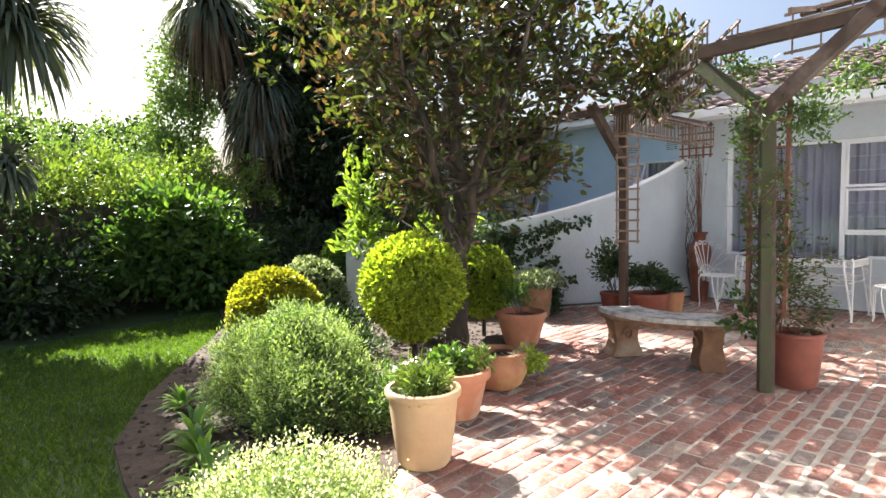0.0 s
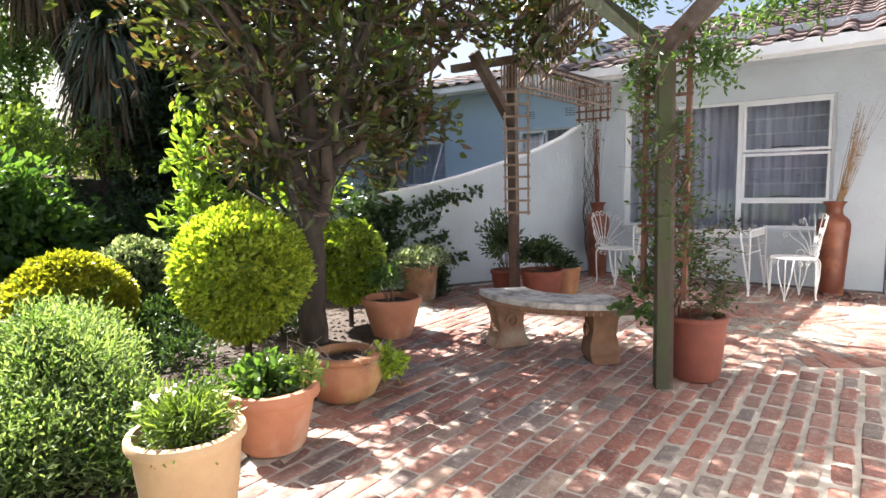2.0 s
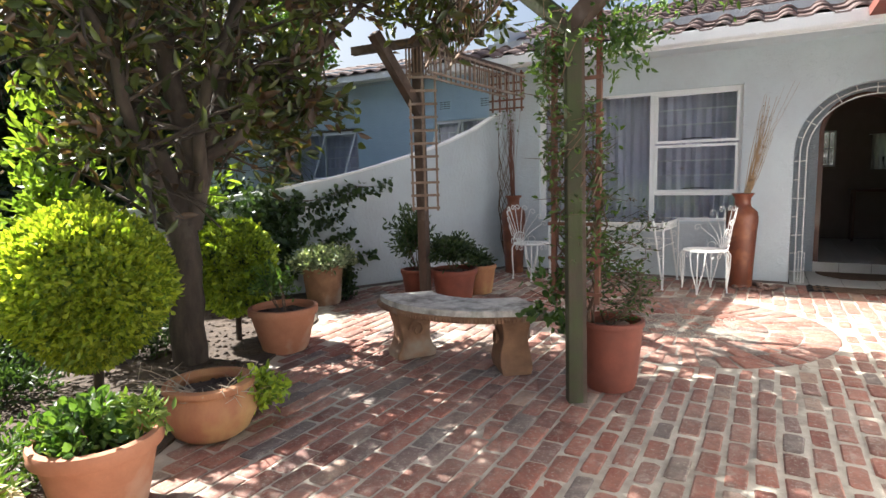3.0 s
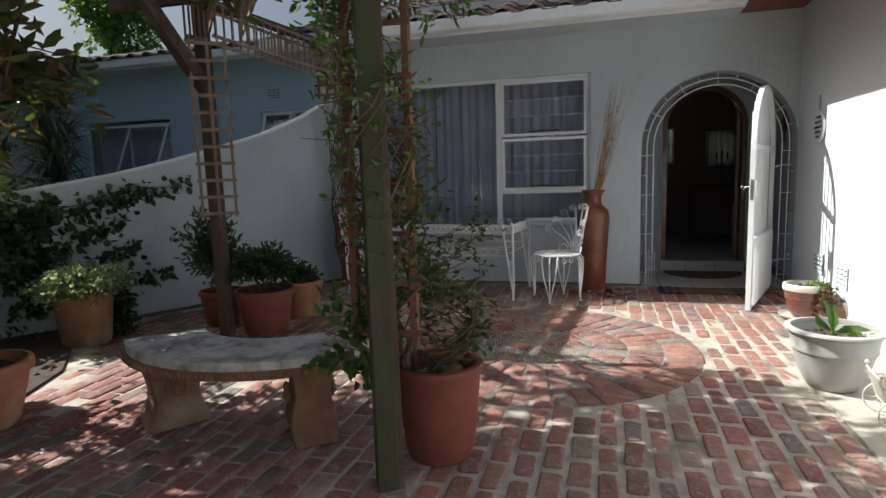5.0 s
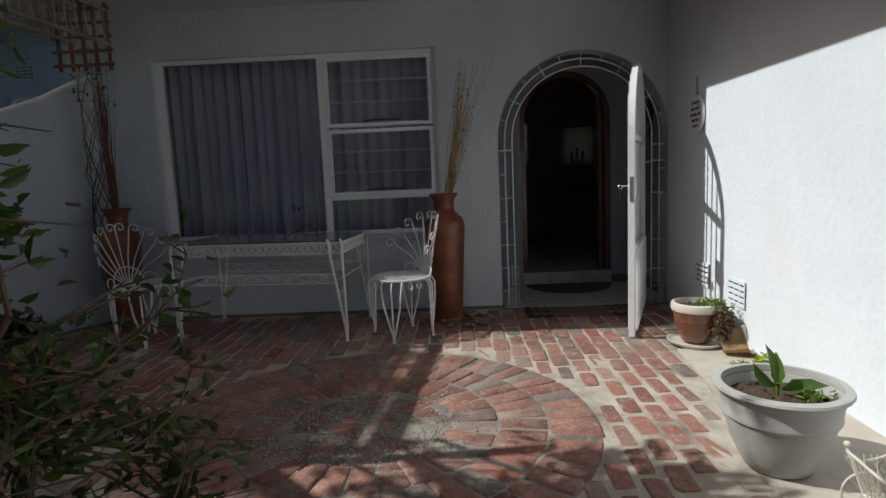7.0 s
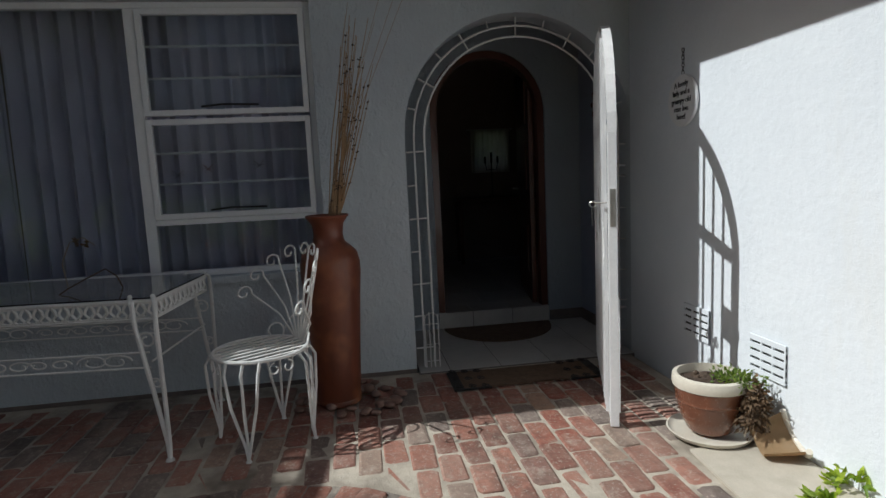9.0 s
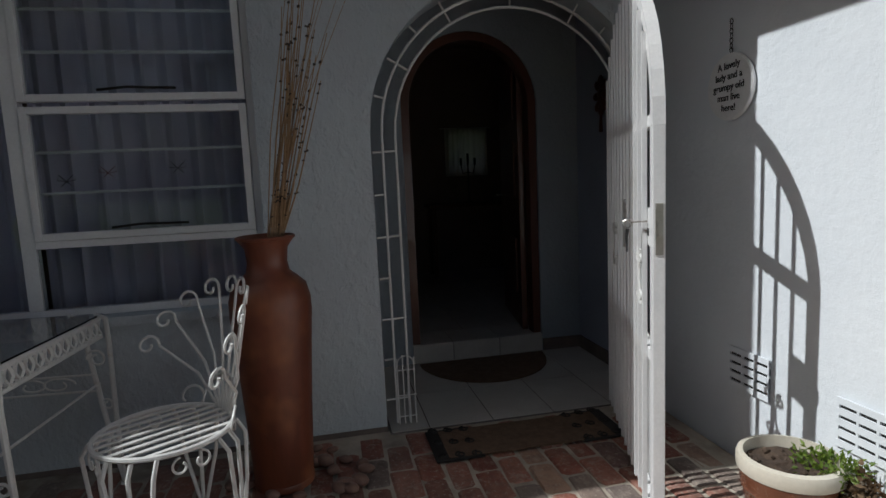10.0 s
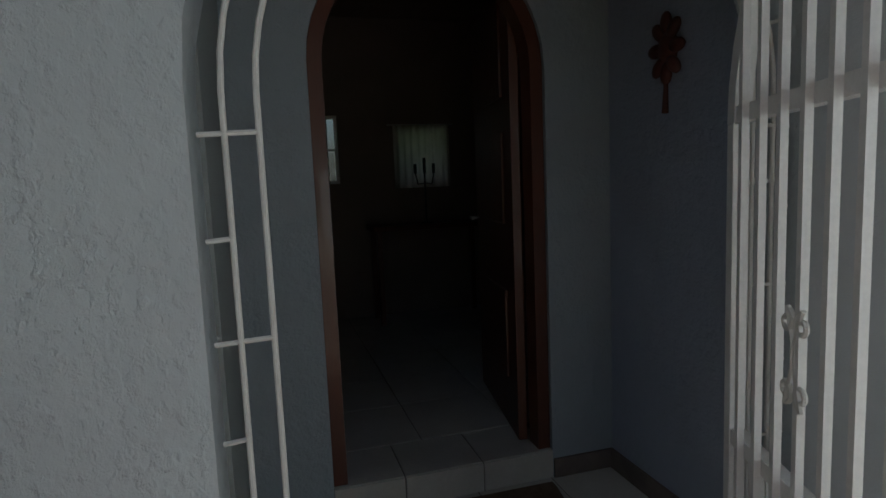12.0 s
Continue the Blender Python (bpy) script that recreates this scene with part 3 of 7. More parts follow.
def wall_strip(bm, pts, th, z0, dz=0.0, over=0.0):
    rows = []
    for k, (x, y, z) in enumerate(pts):
        a, b = Vector(pts[max(k - 1, 0)]), Vector(pts[min(k + 1, len(pts) - 1)])
        d = (b - a).to_2d().normalized()
        nn = Vector((-d.y, d.x)) * -1
        lo = z0 if z0 is not None else z
        rows.append([bm.verts.new((x - nn.x * over, y - nn.y * over, lo)), bm.verts.new((x - nn.x * over, y - nn.y * over, z + dz)),
                     bm.verts.new((x + nn.x * (th + over), y + nn.y * (th + over), z + dz)), bm.verts.new((x + nn.x * (th + over), y + nn.y * (th + over), lo))])
    for p, q in zip(rows, rows[1:]):
        for i in range(4):
            j = (i + 1) % 4
            bm.faces.new((p[i], p[j], q[j], q[i]))
    bm.faces.new(rows[0])
    bm.faces.new(rows[-1][::-1])
    bmesh.ops.recalc_face_normals(bm, faces=bm.faces)
    return bm


part("wall_curved", wall_strip(bmesh.new(), fine, 0.17, -0.05), M_STUCCO, None, "", "structure", True)
part("coping", wall_strip(bmesh.new(), [(x, y, z + 0.001) for x, y, z in fine], 0.17, None, 0.022, 0.006), M_CAP, None, "", "structure", True)
part("kerb", wall_strip(bmesh.new(), [(x - 0.03, y - 0.03, 0.02) for x, y, z in fine[:24]], 0.02, -0.03), M_DARKBASE, None, "", "structure")

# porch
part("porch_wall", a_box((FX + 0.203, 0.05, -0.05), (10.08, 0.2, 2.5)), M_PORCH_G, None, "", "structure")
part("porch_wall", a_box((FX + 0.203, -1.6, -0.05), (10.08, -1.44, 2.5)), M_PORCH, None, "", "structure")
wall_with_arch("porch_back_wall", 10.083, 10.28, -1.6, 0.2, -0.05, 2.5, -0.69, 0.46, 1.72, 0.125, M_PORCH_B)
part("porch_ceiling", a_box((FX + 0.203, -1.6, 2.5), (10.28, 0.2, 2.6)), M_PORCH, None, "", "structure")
part("baseboard", a_box((FX + 0.01, -1.438, 0.0), (10.08, -1.425, 0.085)), M_DARKBASE, None, "", "structure")
part("baseboard", a_box((10.068, -1.425, 0.0), (10.081, -1.155, 0.085)), M_DARKBASE, None, "", "structure")
part("porch_floor", a_box((9.055, -1.44, -0.05), (10.083, 0.05, 0.0)), M_GROUT, None, "", "structure")

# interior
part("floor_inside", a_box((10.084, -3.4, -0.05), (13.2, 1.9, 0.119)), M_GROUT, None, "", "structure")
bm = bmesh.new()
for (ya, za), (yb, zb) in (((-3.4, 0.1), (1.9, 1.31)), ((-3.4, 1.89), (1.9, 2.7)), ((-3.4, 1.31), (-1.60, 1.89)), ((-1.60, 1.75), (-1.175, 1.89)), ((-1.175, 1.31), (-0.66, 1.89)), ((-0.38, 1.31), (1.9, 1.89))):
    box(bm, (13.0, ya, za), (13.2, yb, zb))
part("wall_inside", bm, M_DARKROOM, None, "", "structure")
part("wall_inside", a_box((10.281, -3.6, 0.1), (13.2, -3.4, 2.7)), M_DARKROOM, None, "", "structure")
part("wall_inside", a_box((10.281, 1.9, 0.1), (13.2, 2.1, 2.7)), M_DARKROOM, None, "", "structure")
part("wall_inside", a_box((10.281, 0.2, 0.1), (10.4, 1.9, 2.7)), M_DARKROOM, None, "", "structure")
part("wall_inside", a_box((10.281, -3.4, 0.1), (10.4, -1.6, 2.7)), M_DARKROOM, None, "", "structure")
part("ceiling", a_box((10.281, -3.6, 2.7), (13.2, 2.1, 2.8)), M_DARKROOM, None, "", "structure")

# room behind the big window, closed and dim
part("wall_inside", a_box((9.31, 0.21, 0.0), (9.9, 0.26, 2.7)), M_DARKROOM, None, "", "structure")
part("wall_inside", a_box((9.85, 0.26, 0.0), (9.9, 3.55, 2.7)), M_DARKROOM, None, "", "structure")


# ---- roofs ----
def tiled_roof(name, x0, z0, x1, z1, y0, y1, label):
    """Interlocking barrel tiles, rising from (x0,z0) to (x1,z1)."""
    roof = thing(name, label, "roof")
    L = math.hypot(x1 - x0, z1 - z0)
    ux, uz = (x1 - x0) / L, (z1 - z0) / L
    nx, nz = -uz, ux
    rows = int(L / 0.32)
    cols = int((y1 - y0) / 0.30)
    prof = [(0, 0.0), (0.045, 0.038), (0.09, 0.05), (0.135, 0.038), (0.18, 0.0), (0.24, -0.006), (0.30, 0.0)]
    V, F = [], []
    for r_ in range(rows):
        for c_ in range(cols):
            jit = RNG.normal(0, 0.004, 2)
            base = len(V)
            for s, lift in ((r_ * 0.32 - 0.03, 0.032), (r_ * 0.32 + 0.32, 0.006)):
                for dy, h in prof:
                    y = y0 + c_ * 0.30 + dy
                    hh = h + lift + jit[0]
                    V.append((x0 + ux * (s + jit[1]) + nx * hh, y, z0 + uz * s + nz * hh))
            for dy, h in prof:
                s = r_ * 0.32 - 0.03 + jit[1]
                hh = h + 0.012 + jit[0]
                V.append((x0 + ux * s + nx * hh, y0 + c_ * 0.30 + dy, z0 + uz * s + nz * hh))
            k = len(prof)
            for i in range(k - 1):
                F.append((base + i, base + i + 1, base + k + i + 1, base + k + i))
                F.append((base + 2 * k + i, base + 2 * k + i + 1, base + i + 1, base + i))
    mesh_from("roof_tiles", V, F, M_ROOF, roof, "", "stuff")
    bm = bmesh.new()
    prism(bm, [(x0, y0, z0 - 0.02), (x1, y0, z1 - 0.02), (x1, y0, z1 - 0.1), (x0, y0, z0 - 0.1)], (0, y1 - y0, 0))
    part("roof_deck", bm, M_TIMBER_D, roof)
    return roof


tiled_roof("roof", 8.49, 2.775, 12.6, 4.19, -1.4, 4.1, "dark brown barrel-tiled roof over the grey front wall")
tiled_roof("roof", 10.26, 3.18, 13.2, 3.96, 4.1, 12.5, "dark barrel-tiled roof over the pale blue wall")
bm = bmesh.new()
prism(bm, [(-4, -0.47, 2.72), (-4, -3.6, 3.6), (-4, -3.6, 3.5), (-4, -0.47, 2.69)], (12.1, 0, 0))
part("side_roof", bm, M_ROOF, None, "", "structure")


def gutter(y0, y1, x, z, label):
    g = thing("gutter", label, "gutter")
    prof = [(0, 0.09), (0, 0.0), (0.03, -0.012), (0.115, -0.012), (0.125, 0.0), (0.125, 0.1), (0.118, 0.1), (0.118, 0.006), (0.03, 0.0), (0.008, 0.01), (0.008, 0.09)]
    bm = bmesh.new()
    prism(bm, [(x + a, y0, z + b) for a, b in prof], (0, y1 - y0, 0))
    part("trough", bm, M_WHITE, g)
    part("fascia_board", a_box((x + 0.128, y0, z - 0.03), (x + 0.15, y1, z + 0.14), None, 0.003), M_WHITE, g)
    bm = bmesh.new()
    y = y0 + 0.3
    while y < y1:
        box(bm, (x - 0.004, y, z - 0.016), (x + 0.13, y + 0.025, z - 0.006))
        box(bm, (x - 0.004, y, z - 0.016), (x, y + 0.025, z + 0.095))
        y += 0.9
    part("bracket", bm, M_WHITE, g, "", "stuff")
    return g


gutter(-0.76, 4.02, 8.35, 2.66, "white painted metal gutter along the eave above the window")
gutter(4.13, 12.5, 10.17, 3.06, "white metal gutter along the eave above the blue wall")

# ---- windows, door, gate ----
def curtain_mesh(bm, x, y0, y1, z0, z1, folds, amp=0.05):
    n = folds * 8
    cols = []
    ph = random.random() * 6
    for i in range(n + 1):
        s = i / n
        y = y0 + (y1 - y0) * s
        d = amp * (math.sin(s * folds * 2 * math.pi + ph) + 0.5 * math.sin(s * folds * 3.7 + ph * 2))
        cols.append([bm.verts.new((x + d * (0.5 + 0.5 * k / 6), y, z1 + (z0 - z1) * k / 6)) for k in range(7)])
    for p, q in zip(cols, cols[1:]):
        for k in range(6):
            bm.faces.new((p[k], q[k], q[k + 1], p[k + 1]))
    return bm


win = thing("window_1", "large white-framed window with grey curtains behind burglar bars", "window")
win["kind"] = "structure"
wx = FX + 0.05
bm = bmesh.new()
for lo, hi in (((2.945, 0.70), (3.02, 2.27)), ((0.575, 0.70), (0.61, 2.27)), ((0.61, 2.235), (2.945, 2.27)), ((0.61, 0.70), (2.945, 0.735)), ((1.54, 0.735), (1.60, 2.235))):
    box(bm, (wx, lo[0], lo[1]), (wx + 0.05, hi[0], hi[1]), None, 0.004)
part("window_frame", bm, M_WHITE, win, "white painted steel frame")
part("window_sill", a_box((FX - 0.03, 0.56, 0.655), (FX + 0.12, 3.04, 0.699), None, 0.006), M_STUCCO, win)
for z0, z1, out in ((1.64, 2.232, 0.012), (1.045, 1.62, 0.012)):
    bm = bmesh.new()
    y0, y1 = 0.613, 1.537
    w = 0.032
    box(bm, (wx - out, y0, z0), (wx + 0.03, y0 + w, z1), None, 0.003)
    box(bm, (wx - out, y1 - w, z0), (wx + 0.03, y1, z1), None, 0.003)
    box(bm, (wx - out, y0 + w, z0), (wx + 0.03, y1 - w, z0 + w), None, 0.003)
    box(bm, (wx - out, y0 + w, z1 - w), (wx + 0.03, y1 - w, z1), None, 0.003)
    part("sash", bm, M_WHITE, win)
    part("sash_stay", tube(bmesh.new(), [(wx - 0.02, 0.9, z0 + 0.05), (wx - 0.03, 1.1, z0 + 0.055), (wx - 0.02, 1.22, z0 + 0.045)], 0.006), M_BLACK, win, "dark window stay")
part("transom", a_box((wx - 0.006, 0.612, 1.01), (wx + 0.04, 1.538, 1.043), None, 0.003), M_WHITE, win)
for z in (2.04, 1.86, 1.43, 1.25):
    part("burglar_bar", tube(bmesh.new(), [(wx + 0.062, 0.62, z), (wx + 0.062, 1.54, z)], 0.007), M_WHITE, win)
pane_mat = M_GLASS
for y0, y1, z0, z1 in ((1.602, 2.943, 0.737, 2.233), (0.646, 1.504, 1.673, 2.199), (0.646, 1.504, 1.078, 1.587), (0.612, 1.538, 0.737, 1.008)):
    p = part("pane", a_box((wx + 0.012, y0, z0), (wx + 0.016, y1, z1)), pane_mat, win)
    p.visible_shadow = False
rail = thing("curtain_rail", "white curtain rail above the big window inside", "curtain rail")
part("rod", tube(bmesh.new(), [(FX + 0.3, 0.45, 2.31), (FX + 0.3, 3.2, 2.31)], 0.012), M_WHITE, rail)
for k, (y0, y1, f) in enumerate(((1.63, 2.35, 7), (2.37, 3.1, 7), (0.5, 1.61, 10))):
    c = thing("curtain", "grey gathered curtain hanging behind the big window", "curtain", group="curtains of the big window")
    part("cloth", curtain_mesh(bmesh.new(), FX + 0.3, y0, y1, 0.6, 2.3, f), M_CURTAIN, c, "", "", True)
for y, z, mt in ((1.22, 1.33, M_TERRA_RED), (0.93, 1.34, M_BLACK), (1.39, 1.3, M_BLACK)):
    s = thing("butterfly_ornament", "small wire butterfly fixed to the window glass", "ornament", group="butterflies on the window")
    bm = bmesh.new()
    for sy in (-1, 1):
        tube(bm, [(wx + 0.008, y, z), (wx + 0.008, y + sy * 0.03, z + 0.03), (wx + 0.008, y + sy * 0.036, z + 0.005), (wx + 0.008, y, z), (wx + 0.008, y + sy * 0.024, z - 0.022), (wx + 0.008, y, z)], 0.0018, 4)
    part("wire", bm, mt, s)


def blue_window(name, y0, y1, z0, z1, splits, open_part):
    w = thing(name, "white steel window with an open top-hung sash in the pale blue wall", "window")
    w["kind"] = "structure"
    x = BX + 0.04
    bm = bmesh.new()
    f = 0.035
    for a, b in (((y0, z0), (y0 + f, z1)), ((y1 - f, z0), (y1, z1)), ((y0 + f, z0), (y1 - f, z0 + f)), ((y0 + f, z1 - f), (y1 - f, z1))):
        box(bm, (x, a[0], a[1]), (x + 0.04, b[0], b[1]))
    for s in splits:
        box(bm, (x, s - f / 2, z0 + f), (x + 0.04, s + f / 2, z1 - f))
    part("window_frame", bm, M_WHITE, w)
    edges_ = [y0 + f] + list(splits) + [y1 - f]
    for a, b in zip(edges_, edges_[1:]):
        if abs(a - open_part[0]) < 0.08:
            zb = open_part[2]
            part("transom", a_box((x, a + f / 2, zb - 0.035), (x + 0.04, b - f / 2, zb)), M_WHITE, w)
            if zb > z0 + 0.15:
                part("pane", a_box((x + 0.01, a + f / 2, z0 + f), (x + 0.014, b - f / 2, zb - 0.037)), M_GLASS, w).visible_shadow = False
            hh = z1 - f - zb
            m = pose(x - 0.005, 0, z1 - f) @ Matrix.Rotation(radians(26), 4, "Y")
            bm = bmesh.new()
            for lo, hi in (((a + 0.02, -hh), (a + 0.05, 0)), ((b - 0.05, -hh), (b - 0.02, 0)), ((a + 0.05, -hh), (b - 0.05, -hh + 0.03)), ((a + 0.05, -0.03), (b - 0.05, 0))):
                box(bm, (-0.015, lo[0], lo[1]), (0.01, hi[0], hi[1]), m)
            part("open_sash", bm, M_WHITE, w, "open white sash tilted outwards")
            part("pane", box(bmesh.new(), (-0.003, a + 0.05, -hh + 0.03), (0.001, b - 0.05, -0.03), m), M_GLASS, w).visible_shadow = False
            for k in range(5):
                z = zb + 0.1 + k * (hh - 0.15) / 4
                part("burglar_bar", tube(bmesh.new(), [(x + 0.05, a, z), (x + 0.05, b, z)], 0.007), M_WHITE, w)
        else:
            part("pane", a_box((x + 0.01, a + f / 2, z0 + f), (x + 0.014, b - f / 2, z1 - f)), M_GLASS, w).visible_shadow = False
    part("window_sill", a_box((BX - 0.02, y0 - 0.03, z0 - 0.04), (x + 0.03, y1 + 0.03, z0 - 0.002)), M_BLUE, w)
    c = thing("curtain", "pale blue-grey curtain hanging inside the window of the blue wall", "curtain")
    bm = bmesh.new()
    tube(bm, [(BX + 0.19, y0 - 0.1, z1 + 0.03), (BX + 0.32, y0 - 0.1, z1 + 0.03), (BX + 0.32, y1 + 0.1, z1 + 0.03), (BX + 0.19, y1 + 0.1, z1 + 0.03)], 0.01)
    part("rod", bm, M_WHITE, c)
    part("cloth", curtain_mesh(bmesh.new(), BX + 0.32, y0 - 0.05, y1 + 0.05, z0 - 0.05, z1 + 0.02, 14), M_CURTAIN, c, "", "", True)
    part("wall_inside", a_box((BX + 0.55, y0 - 0.4, 0.5), (BX + 0.6, y1 + 0.4, 3.0)), M_DARKROOM, None, "", "structure")


blue_window("window_2", 7.31, 9.06, 1.0, 2.24, [8.17], (7.34, 8.17, 1.22))
blue_window("window_3", 4.0, 5.6, 1.55, 2.30, [4.5, 5.05], (5.05, 5.565, 1.6))


def air_vent(at, turn, label, mat=M_WHITE, mat2=M_BLACK, rows=4):
    v = thing("air_vent", label, "air vent", at, turn, group="air vents in the walls")
    # No real hollow: the shade behind the slats is a dark-coloured plate.
    part("backing", a_box((-0.11, -0.004, -0.07), (0.11, 0.003, 0.07)), mat2, v, "dark plate standing in for the shaded recess")
    bm = bmesh.new()
    for x in (-0.115, -0.04, 0.032, 0.107):
        box(bm, (x, -0.012, -0.075), (x + 0.01, -0.004, 0.075))
    part("frame", bm, mat, v)
    for k in range(rows + 1):
        z = -0.075 + 0.15 * k / rows
        part("slat", a_box((-0.115, -0.013, z - 0.012), (0.117, -0.005, z + 0.012)), mat, v)
    return v


air_vent((7.80, RY + 0.0, 0.355), 180, "white louvred air vent low in the white side wall", M_STUCCO_W)
air_vent((8.34, RY + 0.0, 0.385), 180, "white louvred air vent low in the white wall behind the pot", M_STUCCO_W)
for y in (5.35, 4.55):
    air_vent((BX + 0.0, y, 2.56), -90, "small dark-slotted air brick high in the pale blue wall", M_BLUE)

# arch frame of white rods just inside the doorway
fr = thing("arch_trellis", "white iron double-rod frame following the arched doorway", "arch frame")
ax = FX + 0.055
for r_ in (0.665, 0.60):
    pts = [(ax, -0.665 + r_, 0.01)] + [(ax, -0.665 + r_ * math.cos(math.pi * k / 28), 1.46 + r_ * math.sin(math.pi * k / 28)) for k in range(29)] + [(ax, -0.665 - r_, 0.01)]
    part("hoop", tube(bmesh.new(), pts, 0.0065, 8), M_IRON, fr, "", "", True)
for sgn in (1, -1):
    for k in range(9):
        z = 0.14 + k * 0.207
        full = k % 2 == 0
        y0 = -0.665 + sgn * 0.715
        y1 = -0.665 + sgn * (0.60 if full else 0.665)
        if z < 1.5:
            part("rung", tube(bmesh.new(), [(ax, y0, z - 0.004), (ax, y1, z)], 0.0055, 6), M_IRON, fr)
for k in range(1, 12):
    a = math.pi * k / 12
    full = k % 2 == 0
    rr = (0.60 if full else 0.665)
    part("rung", tube(bmesh.new(), [(ax, -0.665 + 0.715 * math.cos(a), 1.46 + 0.715 * math.sin(a)), (ax, -0.665 + rr * math.cos(a), 1.46 + rr * math.sin(a))], 0.0055, 6), M_IRON, fr)
rack = thing("plant_support", "small white wire plant support standing at the foot of the arch", "plant support")
bm = bmesh.new()
for k in range(4):
    y = -0.005 - k * 0.028
    tube(bm, [(ax - 0.05, y, 0.02), (ax - 0.05, y, 0.36 + 0.02 * math.sin(k))], 0.003, 5)
for z in (0.06, 0.17, 0.3):
    tube(bm, [(ax - 0.05, 0.0, z), (ax - 0.05, -0.095, z)], 0.003, 5)
tube(bm, arc((ax - 0.05, -0.047, 0.33), 0.042, 0, math.pi, 8, "yz"), 0.003, 5)
part("wire_frame", bm, M_IRON, rack)

# inner doorway: frame, door leaf, threshold
dr = thing("door_1", "open dark red-brown wooden arched front door in its frame", "door")
dr["kind"] = "structure"
bm = bmesh.new()
outer_, inner_ = 0.458, 0.405
n = 18
for k in range(-1, n + 1):
    def rim(r, q):
        if q < 0:
            return (-0.69 + r, 0.127)
        if q > n:
            return (-0.69 - r, 0.127)
        return (-0.69 + r * math.cos(math.pi * q / n), 1.72 + r * math.sin(math.pi * q / n))
    a, b, c, d = rim(outer_, k), rim(outer_, k + 1), rim(inner_, k + 1), rim(inner_, k)
    v = [bm.verts.new((10.10, *p)) for p in (a, b, c, d)] + [bm.verts.new((10.19, *p)) for p in (a, b, c, d)]
    for f_ in ((0, 1, 2, 3), (7, 6, 5, 4), (2, 6, 7, 3), (0, 4, 5, 1)):
        bm.faces.new([v[i] for i in f_])
bmesh.ops.recalc_face_normals(bm, faces=bm.faces)
part("door_frame", bm, M_DOORWOOD, dr)
m = pose(10.2, -1.09, 0.13, 0, 0, -9)
leaf_ = part("door_leaf", box(bmesh.new(), (0, 0, 0), (0.80, 0.04, 1.98), m, 0.004), M_DOORWOOD, dr)
for z in (0.25, 0.95, 1.5):
    part("door_panel", box(bmesh.new(), (0.12, 0.041, z), (0.68, 0.055, z + 0.4), m, 0.006), M_DOORWOOD, dr)
part("door_handle", tube(bmesh.new(), [m @ Vector((0.73, 0.04, 0.95)), m @ Vector((0.73, 0.09, 0.95)), m @ Vector((0.65, 0.09, 0.95))], 0.008), M_METAL, dr, "worn metal handle")

# gate
GH, GF = Vector((9.12, -1.18, -0.02)), Vector((8.02, -0.765, -0.02))
gate = thing("gate", "open white steel security gate with arched top, square bars and lock", "gate")
gd = (GF - GH)
GW = gd.length
gm = Matrix.Translation(GH) @ Matrix.Rotation(math.atan2(gd.y, gd.x), 4, "Z") @ Matrix.Diagonal((1, -1, 1, 1))
GS, GR = 1.40, GW / 2


def gz(x):
    return GS + math.sqrt(max(GR ** 2 - (x - GR) ** 2, 0)) * 0.98


bm = bmesh.new()
box(bm, (GW - 0.05, -0.02, 0.03), (GW, 0.02, GS), gm, 0.003)
box(bm, (0, -0.02, 0.03), (0.035, 0.02, GS), gm, 0.003)
for k in range(20):
    a0, a1 = math.pi * k / 20, math.pi * (k + 1) / 20
    q = [(GR + r_ * math.cos(a), GS + 0.98 * r_ * math.sin(a)) for r_, a in ((GR, a0), (GR, a1), (GR - 0.04, a1), (GR - 0.04, a0))]
    v = [bm.verts.new(gm @ Vector((x, -0.02, z))) for x, z in q] + [bm.verts.new(gm @ Vector((x, 0.02, z))) for x, z in q]
    for f_ in ((0, 1, 2, 3), (7, 6, 5, 4), (2, 6, 7, 3), (0, 4, 5, 1)):
        bm.faces.new([v[i] for i in f_])
bmesh.ops.recalc_face_normals(bm, faces=bm.faces)
part("gate_frame", bm, M_WHITE, gate)
for z in (0.03, 0.60, 1.40):
    part("cross_bar", box(bmesh.new(), (0.035, -0.017, z), (GW - 0.05, 0.017, z + 0.04), gm, 0.002), M_WHITE, gate)
nb = 13
for k in range(1, nb):
    x = 0.02 + (GW - 0.05) * k / nb
    part("bar", box(bmesh.new(), (x - 0.0085, 0.018, 0.06), (x + 0.0085, 0.034, gz(x) - 0.03), gm), M_WHITE, gate)
for x0 in np.arange(0.06, GW - 0.08, 0.042):
    part("lower_bar", box(bmesh.new(), (x0, -0.034, 0.06), (x0 + 0.008, -0.0175, 0.62), gm), M_WHITE, gate)
part("lock_box", box(bmesh.new(), (GW - 0.13, -0.021, 1.0), (GW - 0.05, 0.016, 1.13), gm, 0.003), M_WHITE, gate)
lp = part("lock_plate", box(bmesh.new(), (GW, -0.012, 0.98), (GW + 0.003, 0.012, 1.15), gm), M_METAL, gate, "worn steel lock plate")
part("latch_bolt", box(bmesh.new(), (GW + 0.003, -0.007, 1.04), (GW + 0.012, 0.007, 1.09), gm, 0.002), M_METAL, lp)
part("keyhole", box(bmesh.new(), (GW - 0.105, 0.0165, 1.035), (GW - 0.085, 0.0185, 1.06), gm), M_BLACK, gate)
key = thing("key", "steel key with a dark fob hanging from the gate lock", "key")
part("key_shank", tube(bmesh.new(), [gm @ Vector((GW - 0.09, 0.02, 1.085)), gm @ Vector((GW - 0.1, 0.075, 1.083))], 0.0035), M_METAL, key)
